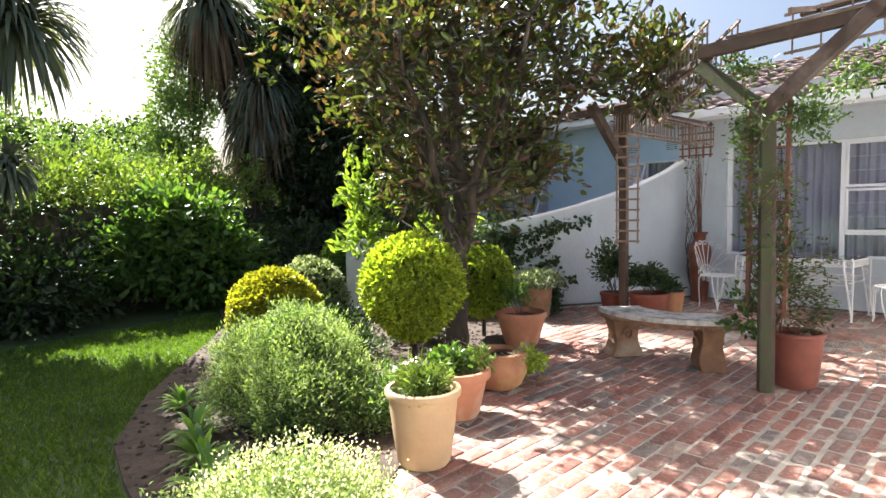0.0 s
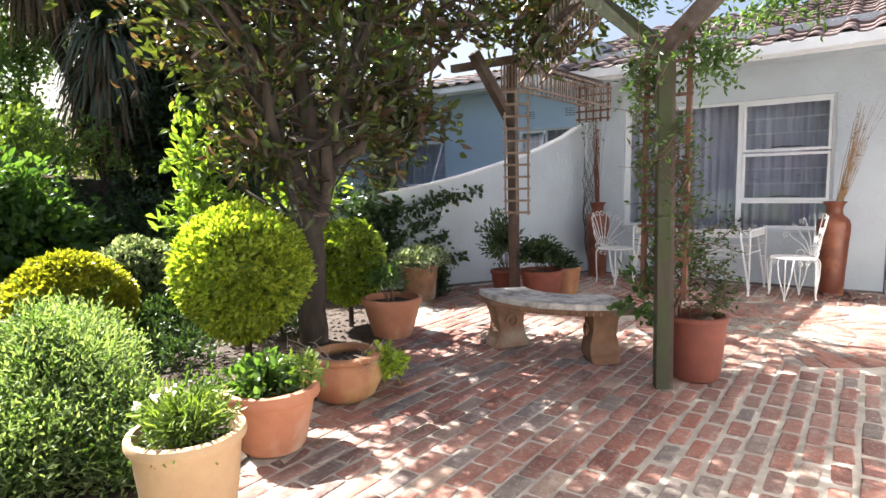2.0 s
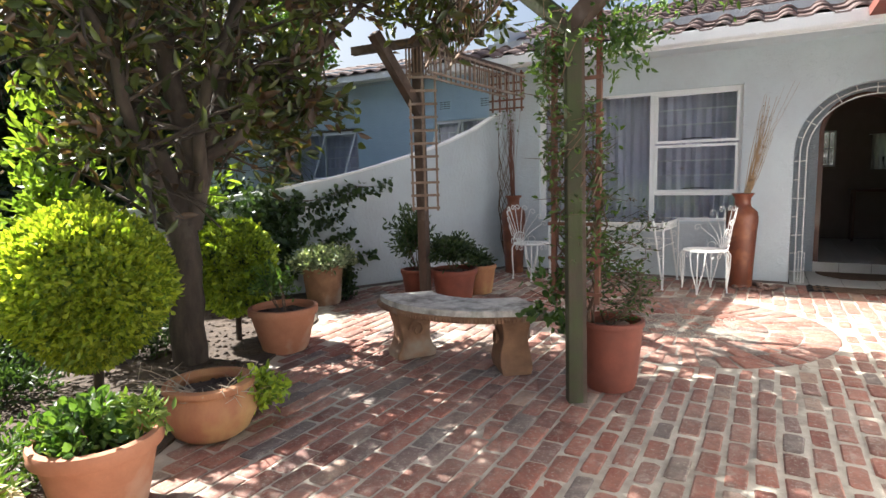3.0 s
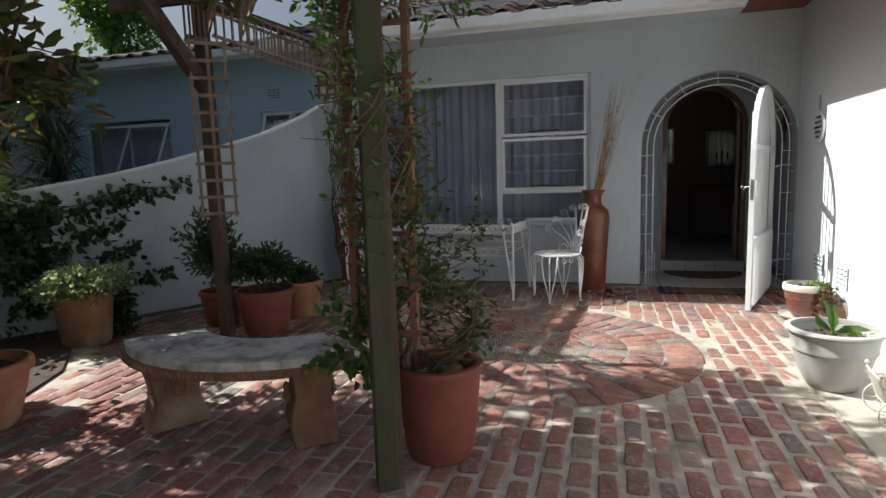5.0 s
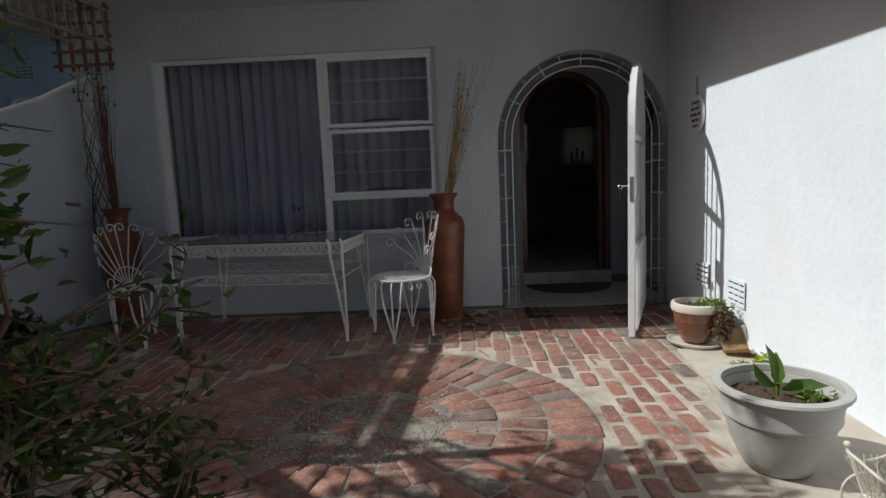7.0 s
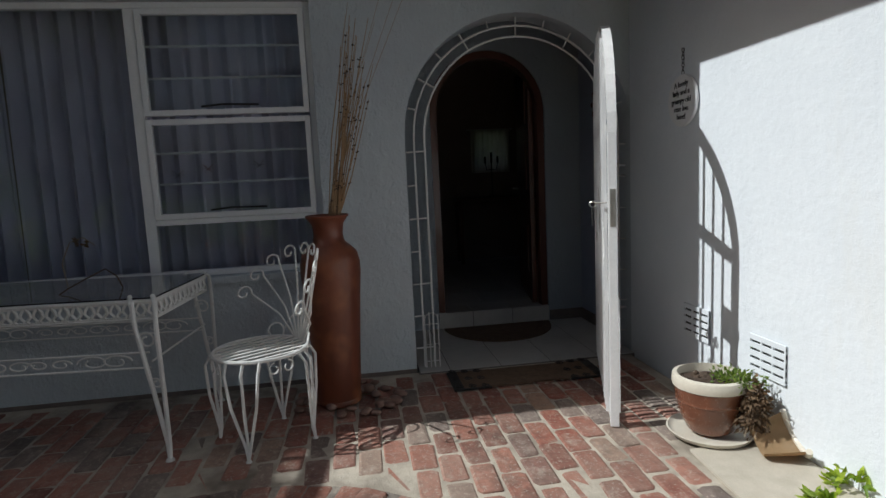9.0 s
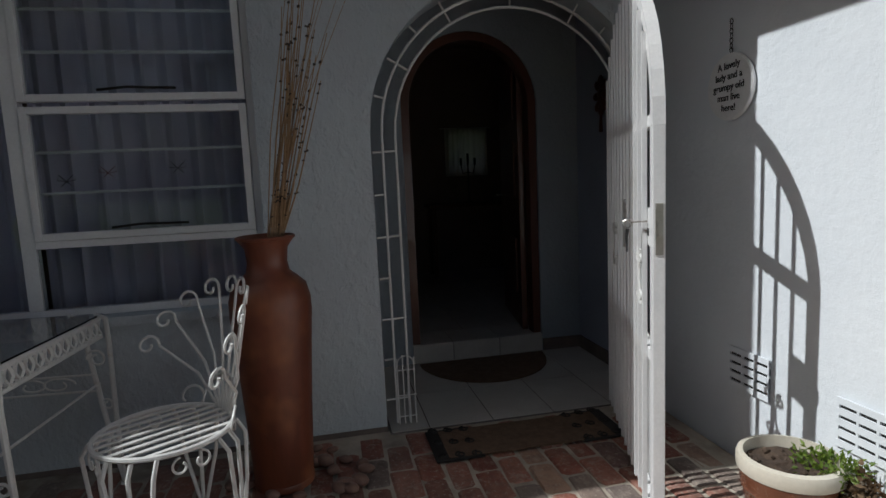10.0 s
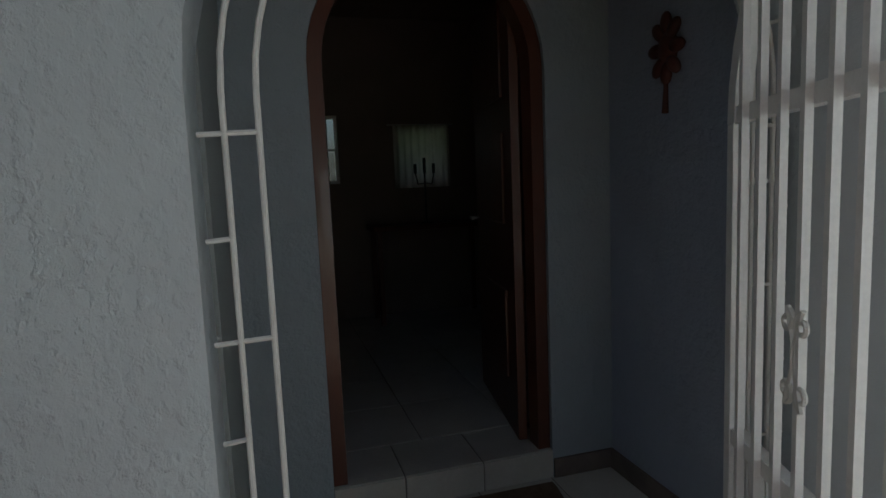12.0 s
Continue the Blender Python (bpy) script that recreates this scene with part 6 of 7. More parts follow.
pg1, m1 = post("pergola_post", "mossy weathered timber pergola post with forked braces and climbing plants", (4.70, 1.245, 0.0), (4.76, 1.28, 2.16), 0.085, 0.085, M_TIMBER)
part("brace", beam(bmesh.new(), Vector((4.76, 1.28, 2.10)) - m1, Vector((4.84, 1.80, 2.55)) - m1, 0.09, 0.10, 0.006), M_TIMBER, pg1)
part("brace", beam(bmesh.new(), Vector((4.76, 1.30, 2.10)) - m1, Vector((4.70, 0.58, 2.72)) - m1, 0.09, 0.10, 0.006), M_TIMBER_D, pg1)
part("side_board", beam(bmesh.new(), Vector((4.712, 1.196, 0.0)) - m1, Vector((4.77, 1.238, 2.12)) - m1, 0.03, 0.05, 0.004), M_TIMBER_D, pg1)
pg2, m2_ = post("pergola_post", "dark timber pergola post with a lath ladder against it", (6.53, 3.33, 0.0), (6.50, 3.33, 2.55), 0.09, 0.09, M_TIMBER_D)
part("brace", beam(bmesh.new(), Vector((6.50, 3.33, 1.95)) - m2_, Vector((6.0, 3.48, 2.62)) - m2_, 0.10, 0.09, 0.006), M_TIMBER_D, pg2)
# lath ladder on the far post
ld = thing("lath_ladder", "grey-brown lath ladder trellis hung on the far pergola post", "trellis", (6.43, 3.24, 0.98), 33)
bm = bmesh.new()
for o in (-0.10, 0.0, 0.10):
    beam(bm, (0, o * 1.2, 0), (0.0, o * 1.2, 1.32), 0.02, 0.018, 0)
part("rail", bm, M_LATTICE, ld)
for k in range(11):
    z = 0.03 + k * 0.125
    part("rung", beam(bmesh.new(), (-0.016, -0.14, z), (-0.016, 0.14, z), 0.016, 0.024, 0), M_LATTICE, ld)

top = thing("pergola", "weathered pergola beams with lath ladders sloping to the house eave", "pergola", (5.5, 2.0, 2.5))
mt_ = Vector((5.5, 2.0, 2.5))
for nm, a, b, w, h, mat in (("beam", (4.76, 1.78, 2.63), (4.66, -0.6, 2.70), 0.07, 0.10, M_TIMBER_D),
                            ("beam", (6.36, 4.0, 2.58), (6.46, 2.6, 2.60), 0.07, 0.08, M_TIMBER_D),
                            ("beam", (6.44, 3.30, 2.58), (8.34, 3.06, 2.56), 0.05, 0.07, M_TIMBER_D),
                            ("beam", (4.78, 1.7, 2.60), (6.44, 3.2, 2.62), 0.05, 0.06, M_TIMBER_D),
                            ("beam", (5.3, 1.2, 2.92), (5.2, -0.6, 2.98), 0.05, 0.05, M_TIMBER_D)):
    part(nm, beam(bmesh.new(), Vector(a) - mt_, Vector(b) - mt_, w, h, 0.005), mat, top)
for a, b, h, st in (((6.44, 3.24, 2.30), (6.42, 3.42, 2.30), 0.27, 0.045),
                    ((6.46, 3.20, 2.32), (8.4, 2.95, 2.26), 0.24, 0.09),
                    ((6.46, 3.42, 2.34), (8.4, 3.20, 2.28), 0.24, 0.09),
                    ((4.80, 1.72, 2.62), (6.42, 3.2, 2.34), 0.26, 0.10),
                    ((4.98, 1.55, 2.62), (6.6, 3.05, 2.34), 0.26, 0.10),
                    ((4.70, 1.55, 2.69), (4.64, -0.6, 2.74), 0.0001, 5),
                    ((5.25, 1.3, 2.62), (5.15, -0.6, 2.68), 0.30, 0.2)):
    bm = bmesh.new()
    lattice(bm, Vector(a) - mt_, Vector(b) - mt_, (0, 0, 1), h, st)
    part("lath_strip", bm, M_LATTICE, top)
for k in range(5):
    y = 1.1 - k * 0.38
    part("crosspiece", beam(bmesh.new(), Vector((4.6, y, 2.76)) - mt_, Vector((5.4, y, 2.96)) - mt_, 0.03, 0.04, 0.003), M_LATTICE, top)

# red-brown trellis posts behind the near post, with vines
tr = thing("trellis", "red-brown wooden ladder trellis behind the near post, overgrown with vines", "trellis", (4.85, 1.285, 0.55))
for s in (-0.13, 0.13):
    part("upright", beam(bmesh.new(), (0.0, s, 0), (0.02, s, 1.66), 0.03, 0.035, 0.003), M_TRELLIS, tr)
for k in range(8):
    z = 0.06 + k * 0.205
    part("rung", beam(bmesh.new(), (-0.016, -0.16, z), (-0.014, 0.16, z), 0.018, 0.02, 0), M_TRELLIS, tr)


panel = thing("corner_trellis", "red-brown wooden lattice panel hung under the eave in the corner", "trellis", (8.62, 3.28, 2.12))
for k in range(5):
    part("upright", beam(bmesh.new(), (0, -0.2 + 0.1 * k, 0), (0, -0.2 + 0.1 * k, 0.50), 0.02, 0.022, 0), M_TRELLIS, panel)
for k in range(5):
    part("rung", beam(bmesh.new(), (-0.018, -0.24, 0.04 + 0.105 * k), (-0.018, 0.24, 0.04 + 0.105 * k), 0.016, 0.022, 0), M_TRELLIS, panel)


def climber(name, label, cat, at, H, radius, n_stem, n_leaf, leaf, ll, lw, gapz=0.0, lean=(0, 0), seed=1):
    rnd = random.Random(seed)
    t = thing(name, label, cat, at)
    P, D = [], []
    for k in range(n_stem):
        a = rnd.uniform(0, 6.28)
        p = Vector((0.03 * math.cos(a), 0.03 * math.sin(a), 0))
        pts = [p.copy()]
        hh = H * rnd.uniform(0.55, 1.0)
        n = 14
        for q in range(n):
            f = (q + 1) / n
            tgt = Vector((lean[0] * f + radius * math.cos(a + q * 0.55) * min(1, f * 3), lean[1] * f + radius * math.sin(a + q * 0.55) * min(1, f * 3), hh * f))
            pts.append(tgt + Vector((rnd.uniform(-.02, .02), rnd.uniform(-.02, .02), 0)))
        bm = bmesh.new()
        tube(bm, pts, 0.007 if H > 1 else 0.0045, 5, 0.002)
        for q in range(2, n + 1):
            for _ in range(2):
                f = pts[q]
                if f.z < gapz:
                    continue
                e = f + Vector((rnd.uniform(-.13, .13), rnd.uniform(-.13, .13), rnd.uniform(-.04, .08)))
                tube(bm, [f, e], 0.0025, 4, 0.001)
                for s in range(int(n_leaf / (n_stem * n * 2))):
                    P.append(f.lerp(e, rnd.random()) + Vector((rnd.gauss(0, .02), rnd.gauss(0, .02), rnd.gauss(0, .02))))
                    D.append(Vector((rnd.gauss(0, 1), rnd.gauss(0, 1), rnd.gauss(-0.1, 0.6))))
        part("stem", bm, M_VINEWOOD, t)
    leaves("foliage", np.array(P), np.array(D), ll, lw, leaf, t)
    return t


climber("climbing_plant", "leafy vine winding up the near pergola post and trellis", "climbing plant", (4.98, 1.24, 0.36), 2.0, 0.14, 16, 1500, L_VINE, 0.048, 0.019, 0.3, (-0.22, 0.07), 3)
climber("pot_shrub", "loose shrubby climber growing out of the ribbed red pot", "shrub", (5.04, 1.10, 0.33), 0.78, 0.13, 9, 760, L_POT, 0.038, 0.017, 0.12, (0.02, -0.05), 9)
climber("climbing_plant", "dark dry-stemmed climber in the corner beside the window", "climbing plant", (8.90, 3.42, 0.0), 2.35, 0.09, 16, 700, L_VINE, 0.045, 0.022, 1.9, (-0.05, 0.0), 5)
# vine mass on the fork and beams
vt = thing("vine_crown", "vine foliage spilling over the fork of the near pergola post", "vine", (4.8, 1.2, 2.2))
for c, r, n in (((0.06, -0.15, -0.15), (0.2, 0.32, 0.2), 95), ((0.1, 0.2, -0.25), (0.18, 0.16, 0.22), 65), ((0.25, -0.5, 0.15), (0.25, 0.35, 0.16), 60), ((0.1, 0.3, 0.3), (0.15, 0.25, 0.12), 40)):
    P, D = ball_points(n, c, r, 0.3, shell=0.6)
    P, D = tufts(P, D, 7, 0.035)
    leaves("foliage", P, D, 0.046, 0.019, L_VINE, vt)
low = thing("climbing_plant", "low leafy shoots in front of the near post", "climbing plant", (4.82, 1.42, 0.5))
P, D = ball_points(24, (0, 0, 0.05), (0.12, 0.16, 0.22), 0.3, shell=0.5)
P, D = tufts(P, D, 6, 0.03)
leaves("foliage", P, D, 0.06, 0.035, L_VINE, low)
bm = bmesh.new()
for k in range(6):
    tube(bm, [(0.15, -0.2, -0.15), (0.05 + random.uniform(-.05, .05), -0.02, 0.0 + k * 0.04), (random.uniform(-.1, .1), random.uniform(-.1, .15), 0.25 * random.random())], 0.003, 4)
part("shoots", bm, M_VINEWOOD, low)

# ivy on the wing wall
ivy = thing("ivy", "dark trailing ivy creeping over the curved grey wing wall", "ivy", (6.7, 4.85, 0.0))
P, D = [], []
bm = bmesh.new()


def wall_at(s, z):
    """A point just before the wing wall: s metres along it from the corner."""
    pts = [Vector((x, y)) for x, y, _ in cw]
    for a, b in zip(pts, pts[1:]):
        L = (b - a).length
        if s <= L or b is pts[-1]:
            d = (b - a).normalized()
            p = a + d * min(s, L * 1.0)
            nn = Vector((d.y, -d.x))
            if nn.y > 0:
                nn = -nn
            return Vector((p.x + nn.x * 0.03, p.y + nn.y * 0.03, z))
        s -= L


strands = []
for s0, s1, z0, z1 in ((3.3, 1.85, 0.98, 1.27), (3.3, 2.2, 0.85, 1.2), (3.35, 2.35, 0.2, 0.72), (3.3, 2.45, 0.5, 0.95), (3.2, 3.0, 0.2, 1.2), (3.6, 3.3, 0.2, 1.1), (3.1, 2.1, 0.33, 0.42), (4.4, 3.4, 1.0, 1.1), (4.0, 3.2, 0.3, 1.05)):
    strands.append((s0, s1, z0, z1))
for s0, s1, z0, z1 in strands:
    pts = []
    for k in range(13):
        f = k / 12
        pts.append(wall_at(s0 + (s1 - s0) * f, z0 + (z1 - z0) * f ** 0.8 + 0.03 * math.sin(k)) - Vector((6.7, 4.85, 0)))
    tube(bm, pts, 0.006, 5, 0.002)
    for p in pts:
        for _ in range(11):
            P.append(p + Vector((random.gauss(0, .035), random.gauss(-0.02, .02), random.gauss(-0.02, .05))))
            D.append((random.gauss(0, 1), random.gauss(-0.6, 0.5), random.gauss(-0.6, 0.6)))
part("stems", bm, M_VINEWOOD, ivy)
for s, z, n, sp in ((3.35, 1.0, 500, 0.22), (3.6, 0.6, 500, 0.25), (3.2, 0.75, 300, 0.2), (4.0, 0.9, 400, 0.25)):
    q = wall_at(s, z) - Vector((6.7, 4.85, 0))
    for _ in range(n):
        P.append(q + Vector((random.gauss(0, sp), random.gauss(-0.05, .05) + 0.0, random.gauss(0, sp * 0.8))))
        D.append((random.gauss(0, 1), random.gauss(-0.6, 0.5), random.gauss(-0.6, 0.6)))
P = np.array(P)
leaves("foliage", P, np.array(D), 0.07, 0.06, L_IVY, ivy)


# topiary and shrubs
def topiary(name, label, at, c, r, leaf, n, trunk=0.03, ll=0.035, lw=0.02, lumps=0.05, low_=-1.0, core=L_DARK, point=0.0):
    t = thing(name, label, "shrub", at)
    if c[2] - r[2] > 0.05:
        bm = bmesh.new()
        tube(bm, [(0, 0, 0), (0.02, 0.01, c[2] * 0.4), (c[0] - 0.01, c[1], c[2])], trunk, 8, trunk * 0.8)
        for k in range(6):
            a = k * 1.05
            tube(bm, [(0, 0, c[2] - r[2] * 0.9), (c[0] + r[0] * 0.5 * math.cos(a), c[1] + r[1] * 0.5 * math.sin(a), c[2] - r[2] * 0.2)], trunk * 0.5, 6, 0.005)
        part("trunk", bm, M_BARK, t)
    P, D = ball_points(n, c, r, lumps, shell=0.05, low=low_)
    if point:
        f = np.clip((c[2] - P[:, 2]) / r[2], 0, 1) ** 1.5
        P[:, 0] = c[0] + (P[:, 0] - c[0]) * (1 - point * f)
        P[:, 1] = c[1] + (P[:, 1] - c[1]) * (1 - point * f)
    P, D = tufts(P, D * 1.4 + np.array([0, 0, 0.25]), 5, 0.014)
    leaves("foliage", P, D, ll, lw, leaf, t)
    # A darker leaf shell inside puts the crown's inner shade into the colour.
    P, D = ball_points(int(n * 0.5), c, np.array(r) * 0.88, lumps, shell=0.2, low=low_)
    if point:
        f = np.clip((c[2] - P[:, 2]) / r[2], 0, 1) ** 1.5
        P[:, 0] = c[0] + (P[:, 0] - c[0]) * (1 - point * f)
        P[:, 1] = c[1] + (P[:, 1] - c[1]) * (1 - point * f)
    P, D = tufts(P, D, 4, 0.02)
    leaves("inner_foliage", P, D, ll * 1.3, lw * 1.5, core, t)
    return t


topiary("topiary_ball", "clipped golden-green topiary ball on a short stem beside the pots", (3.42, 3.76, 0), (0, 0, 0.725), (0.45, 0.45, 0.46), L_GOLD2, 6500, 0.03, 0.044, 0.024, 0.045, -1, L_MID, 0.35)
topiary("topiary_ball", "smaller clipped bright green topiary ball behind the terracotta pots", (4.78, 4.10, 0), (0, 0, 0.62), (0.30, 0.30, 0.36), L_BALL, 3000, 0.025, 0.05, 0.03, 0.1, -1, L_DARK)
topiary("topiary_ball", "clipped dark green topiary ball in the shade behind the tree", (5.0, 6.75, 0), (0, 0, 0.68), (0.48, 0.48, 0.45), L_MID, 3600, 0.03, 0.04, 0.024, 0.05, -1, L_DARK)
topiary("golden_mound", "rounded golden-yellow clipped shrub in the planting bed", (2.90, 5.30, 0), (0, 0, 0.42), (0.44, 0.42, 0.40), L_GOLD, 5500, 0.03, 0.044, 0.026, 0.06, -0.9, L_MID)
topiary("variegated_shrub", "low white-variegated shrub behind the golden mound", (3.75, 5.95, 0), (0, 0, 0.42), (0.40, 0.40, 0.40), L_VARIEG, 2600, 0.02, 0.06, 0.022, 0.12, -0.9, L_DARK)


def airy_shrub(name, label, at, blobs, leaf, ll, lw, n, flower=None, core=None):
    t = thing(name, label, "shrub", at)
    bm = bmesh.new()
    for c, r in blobs:
        for k in range(7):
            a = random.uniform(0, 6.28)
            e = Vector(c) + Vector((math.cos(a) * r[0] * 0.7, math.sin(a) * r[1] * 0.7, r[2] * random.uniform(-0.2, 0.8)))
            tube(bm, [(c[0] * 0.5, c[1] * 0.5, 0), Vector((c[0] * 0.7, c[1] * 0.7, c[2] * 0.5)).lerp(e, 0.3), e], 0.006, 5, 0.002)
    part("stems", bm, M_VINEWOOD, t)
    for c, r in blobs:
        vol = r[0] * r[1] * r[2]
        m = int(n * vol)
        P, D = ball_points(m, c, r, 0.22, freq=3, shell=0.4, low=-0.8)
        P, D = tufts(P, D * 1.2 + np.array([0, 0, 0.9]), 8, 0.035)
        leaves("foliage", P, D, ll, lw, leaf, t)
        # A darker core colour stands in for shade in the gaps of the shrub.
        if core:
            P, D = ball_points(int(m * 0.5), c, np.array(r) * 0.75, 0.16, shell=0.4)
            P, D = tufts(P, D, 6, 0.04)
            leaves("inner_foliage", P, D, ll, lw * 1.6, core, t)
        if flower:
            P, D = ball_points(int(m * 1.1), c, np.array(r) * 1.08, 0.2, shell=0.1, low=-0.3)
            P, D = tufts(P, D + np.array([0, 0, 1.0]), 4, 0.02)
            leaves("blossom", P, D, ll * 0.6, ll * 0.35, flower, t)
    return t


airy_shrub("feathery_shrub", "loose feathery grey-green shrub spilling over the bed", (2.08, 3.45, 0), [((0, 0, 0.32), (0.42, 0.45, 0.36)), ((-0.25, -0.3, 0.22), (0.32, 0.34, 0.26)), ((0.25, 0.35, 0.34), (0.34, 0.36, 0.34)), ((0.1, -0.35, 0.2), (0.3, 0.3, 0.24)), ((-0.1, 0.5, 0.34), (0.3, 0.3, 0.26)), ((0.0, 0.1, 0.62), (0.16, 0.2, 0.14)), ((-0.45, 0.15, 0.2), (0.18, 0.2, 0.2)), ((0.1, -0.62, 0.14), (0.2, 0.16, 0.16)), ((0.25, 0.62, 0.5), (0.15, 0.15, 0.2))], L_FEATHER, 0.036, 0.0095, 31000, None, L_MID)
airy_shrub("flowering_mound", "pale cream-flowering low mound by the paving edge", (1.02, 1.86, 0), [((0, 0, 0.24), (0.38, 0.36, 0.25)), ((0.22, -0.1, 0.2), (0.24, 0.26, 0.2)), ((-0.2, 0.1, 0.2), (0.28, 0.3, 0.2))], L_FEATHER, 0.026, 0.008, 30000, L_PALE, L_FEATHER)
airy_shrub("low_shrub", "low fresh green shrub behind the tan pot", (2.3, 2.85, 0), [((0, 0, 0.14), (0.3, 0.22, 0.16)), ((0.4, 0.35, 0.12), (0.25, 0.2, 0.13))], L_MID, 0.04, 0.016, 14000)
airy_shrub("low_shrub", "low green groundcover in the bed by the topiary", (3.2, 4.4, 0), [((0, 0, 0.12), (0.4, 0.35, 0.14)), ((1.0, 0.1, 0.14), (0.35, 0.3, 0.16)), ((0.3, 0.9, 0.16), (0.5, 0.4, 0.2))], L_DARK, 0.05, 0.02, 9000)
# broad bright leaves at the bed edge
for k, (x, y, s) in enumerate(((1.12, 2.75, 1), (1.22, 3.1, 0.8), (1.0, 2.45, 1), (1.35, 3.5, 0.8), (1.3, 2.4, 0.8), (0.8, 2.3, 0.7), (1.5, 4.1, 0.7))):
    bl = thing("broad_leaf_plant", "clump of broad bright green leaves at the edge of the bed", "plant", (x, y, 0), 0, "leafy clumps along the bed edge")
    P, D = ball_points(60, (0, 0, 0.07), (0.13 * s, 0.15 * s, 0.1), 0.2, shell=0.5, low=-0.2)
    V, F = strap_arrays(P * 0.7, D + np.array([0, 0, 0.6]), 0.2 * s, 0.036, 1.3, 4)
    mesh_from("foliage", V, F, L_BED, bl)


# trees
def limb(bm, a, b, r0, r1, sag=0.0, n=6, rnd=random, seg=9):
    a, b = Vector(a), Vector(b)
    pts = []
    for k in range(n + 1):
        f = k / n
        j = 0 if k in (0, n) else 0.03 * (b - a).length
        pts.append(a.lerp(b, f) + Vector((rnd.uniform(-j, j), rnd.uniform(-j, j), rnd.uniform(-j, j) - sag * math.sin(math.pi * f))))
    tube(bm, pts, r0, seg, r1)
    return pts


rnd = random.Random(12)
mg = thing("magnolia_tree", "large shading tree with many stems and leathery brown-backed leaves", "tree", (4.22, 3.98, 0))
bm = bmesh.new()
limb(bm, (0, 0, -0.05), (0.06, 0.04, 0.75), 0.125, 0.115, 0, 5, rnd, 12)
limb(bm, (0.06, 0.04, 0.70), (0.12, 0.1, 1.25), 0.12, 0.10, 0, 4, rnd, 12)
ends = []
main = [((-0.5, 0.4, 3.4), 0.07), ((0.1, 0.1, 4.0), 0.08), ((0.7, -0.3, 3.3), 0.07), ((0.5, 0.6, 3.6), 0.06), ((-0.9, -0.2, 3.0), 0.05), ((1.3, -0.9, 2.9), 0.05), ((0.2, -0.8, 3.2), 0.05), ((1.2, 0.5, 2.9), 0.045), ((-0.4, 1.1, 2.6), 0.045)]
for e, r in main:
    pts = limb(bm, (0.1 + rnd.uniform(-.04, .04), 0.08 + rnd.uniform(-.04, .04), rnd.uniform(0.95, 1.25)), e, r * 1.15, r * 0.4, 0, 7, rnd)
    for p in pts[2:]:
        for _ in range(4):
            d = Vector((rnd.gauss(0, 1), rnd.gauss(0, 1), rnd.gauss(0.25, 0.5))).normalized() * rnd.uniform(0.4, 1.0)
            q = limb(bm, p, p + d, r * 0.28, 0.006, 0, 4, rnd, 6)
            ends += [(x, d) for x in q[1:]]
            for _ in range(2):
                d2 = (d.normalized() + Vector((rnd.gauss(0, .6), rnd.gauss(0, .6), rnd.gauss(0, .5)))).normalized() * rnd.uniform(0.25, 0.5)
                tube(bm, [q[2], q[2] + d2 * 0.5, q[2] + d2], 0.006, 5, 0.003)
                ends += [(q[2] + d2 * 0.6, d2), (q[2] + d2, d2)]
part("trunk", bm, M_BARK, mg, "rough dark grey-brown bark", "", True)
E_ = np.array([tuple(p) for p, _ in ends])
D_ = unit(np.array([tuple(d) for _, d in ends]))
big = []
for c, r, n in (((0.4, 0.0, 3.6), (1.9, 1.6, 0.8), 380), ((-1.1, 1.0, 3.3), (0.55, 0.5, 0.7), 90), ((0.2, 0.3, 4.4), (2.2, 1.7, 0.6), 190), ((0.5, -0.1, 1.75), (0.75, 0.5, 0.42), 130), ((-0.35, 0.0, 1.65), (0.5, 0.4, 0.35), 60), ((1.6, -1.35, 2.85), (0.7, 0.6, 0.42), 190), ((0.9, -0.3, 3.0), (1.0, 0.9, 0.6), 130), ((-0.5, -0.1, 3.1), (0.9, 0.9, 0.6), 90), ((0.3, 0.4, 2.4), (0.9, 0.6, 0.8), 110), ((0.9, -0.1, 2.05), (0.5, 0.45, 0.45), 60), ((0.0, 0.0, 2.1), (0.6, 0.5, 0.6), 60)):
    P, D = ball_points(n, c, r, 0.25, shell=0.5)
    big.append((P, D))
PP = np.concatenate([E_] + [b[0] for b in big])
DD = np.concatenate([D_] + [b[1] for b in big])
ok = PP[:, 2] > 1.38 + 0.25 * np.sin(PP[:, 0] * 4)
clear = (np.hypot(PP[:, 0] - 0.1, PP[:, 1] - 0.05) < 0.22 + 0.14 * PP[:, 2]) & (PP[:, 2] < 2.7) & (RNG.random(len(PP)) < 0.85)
ok &= ~clear
PP, DD = PP[ok], DD[ok]
sel = RNG.random(len(PP)) < np.where(PP[:, 0] > 1.1, 0.85, np.where(PP[:, 2] > 3.2, 0.78, 0.56))
P, D = tufts(PP[sel], DD[sel] + np.array([0, 0, 0.35]), 6, 0.06)
leaves("crown", P, D, 0.118, 0.05, L_MAG, mg, "leathery dark leaves with rusty backs")
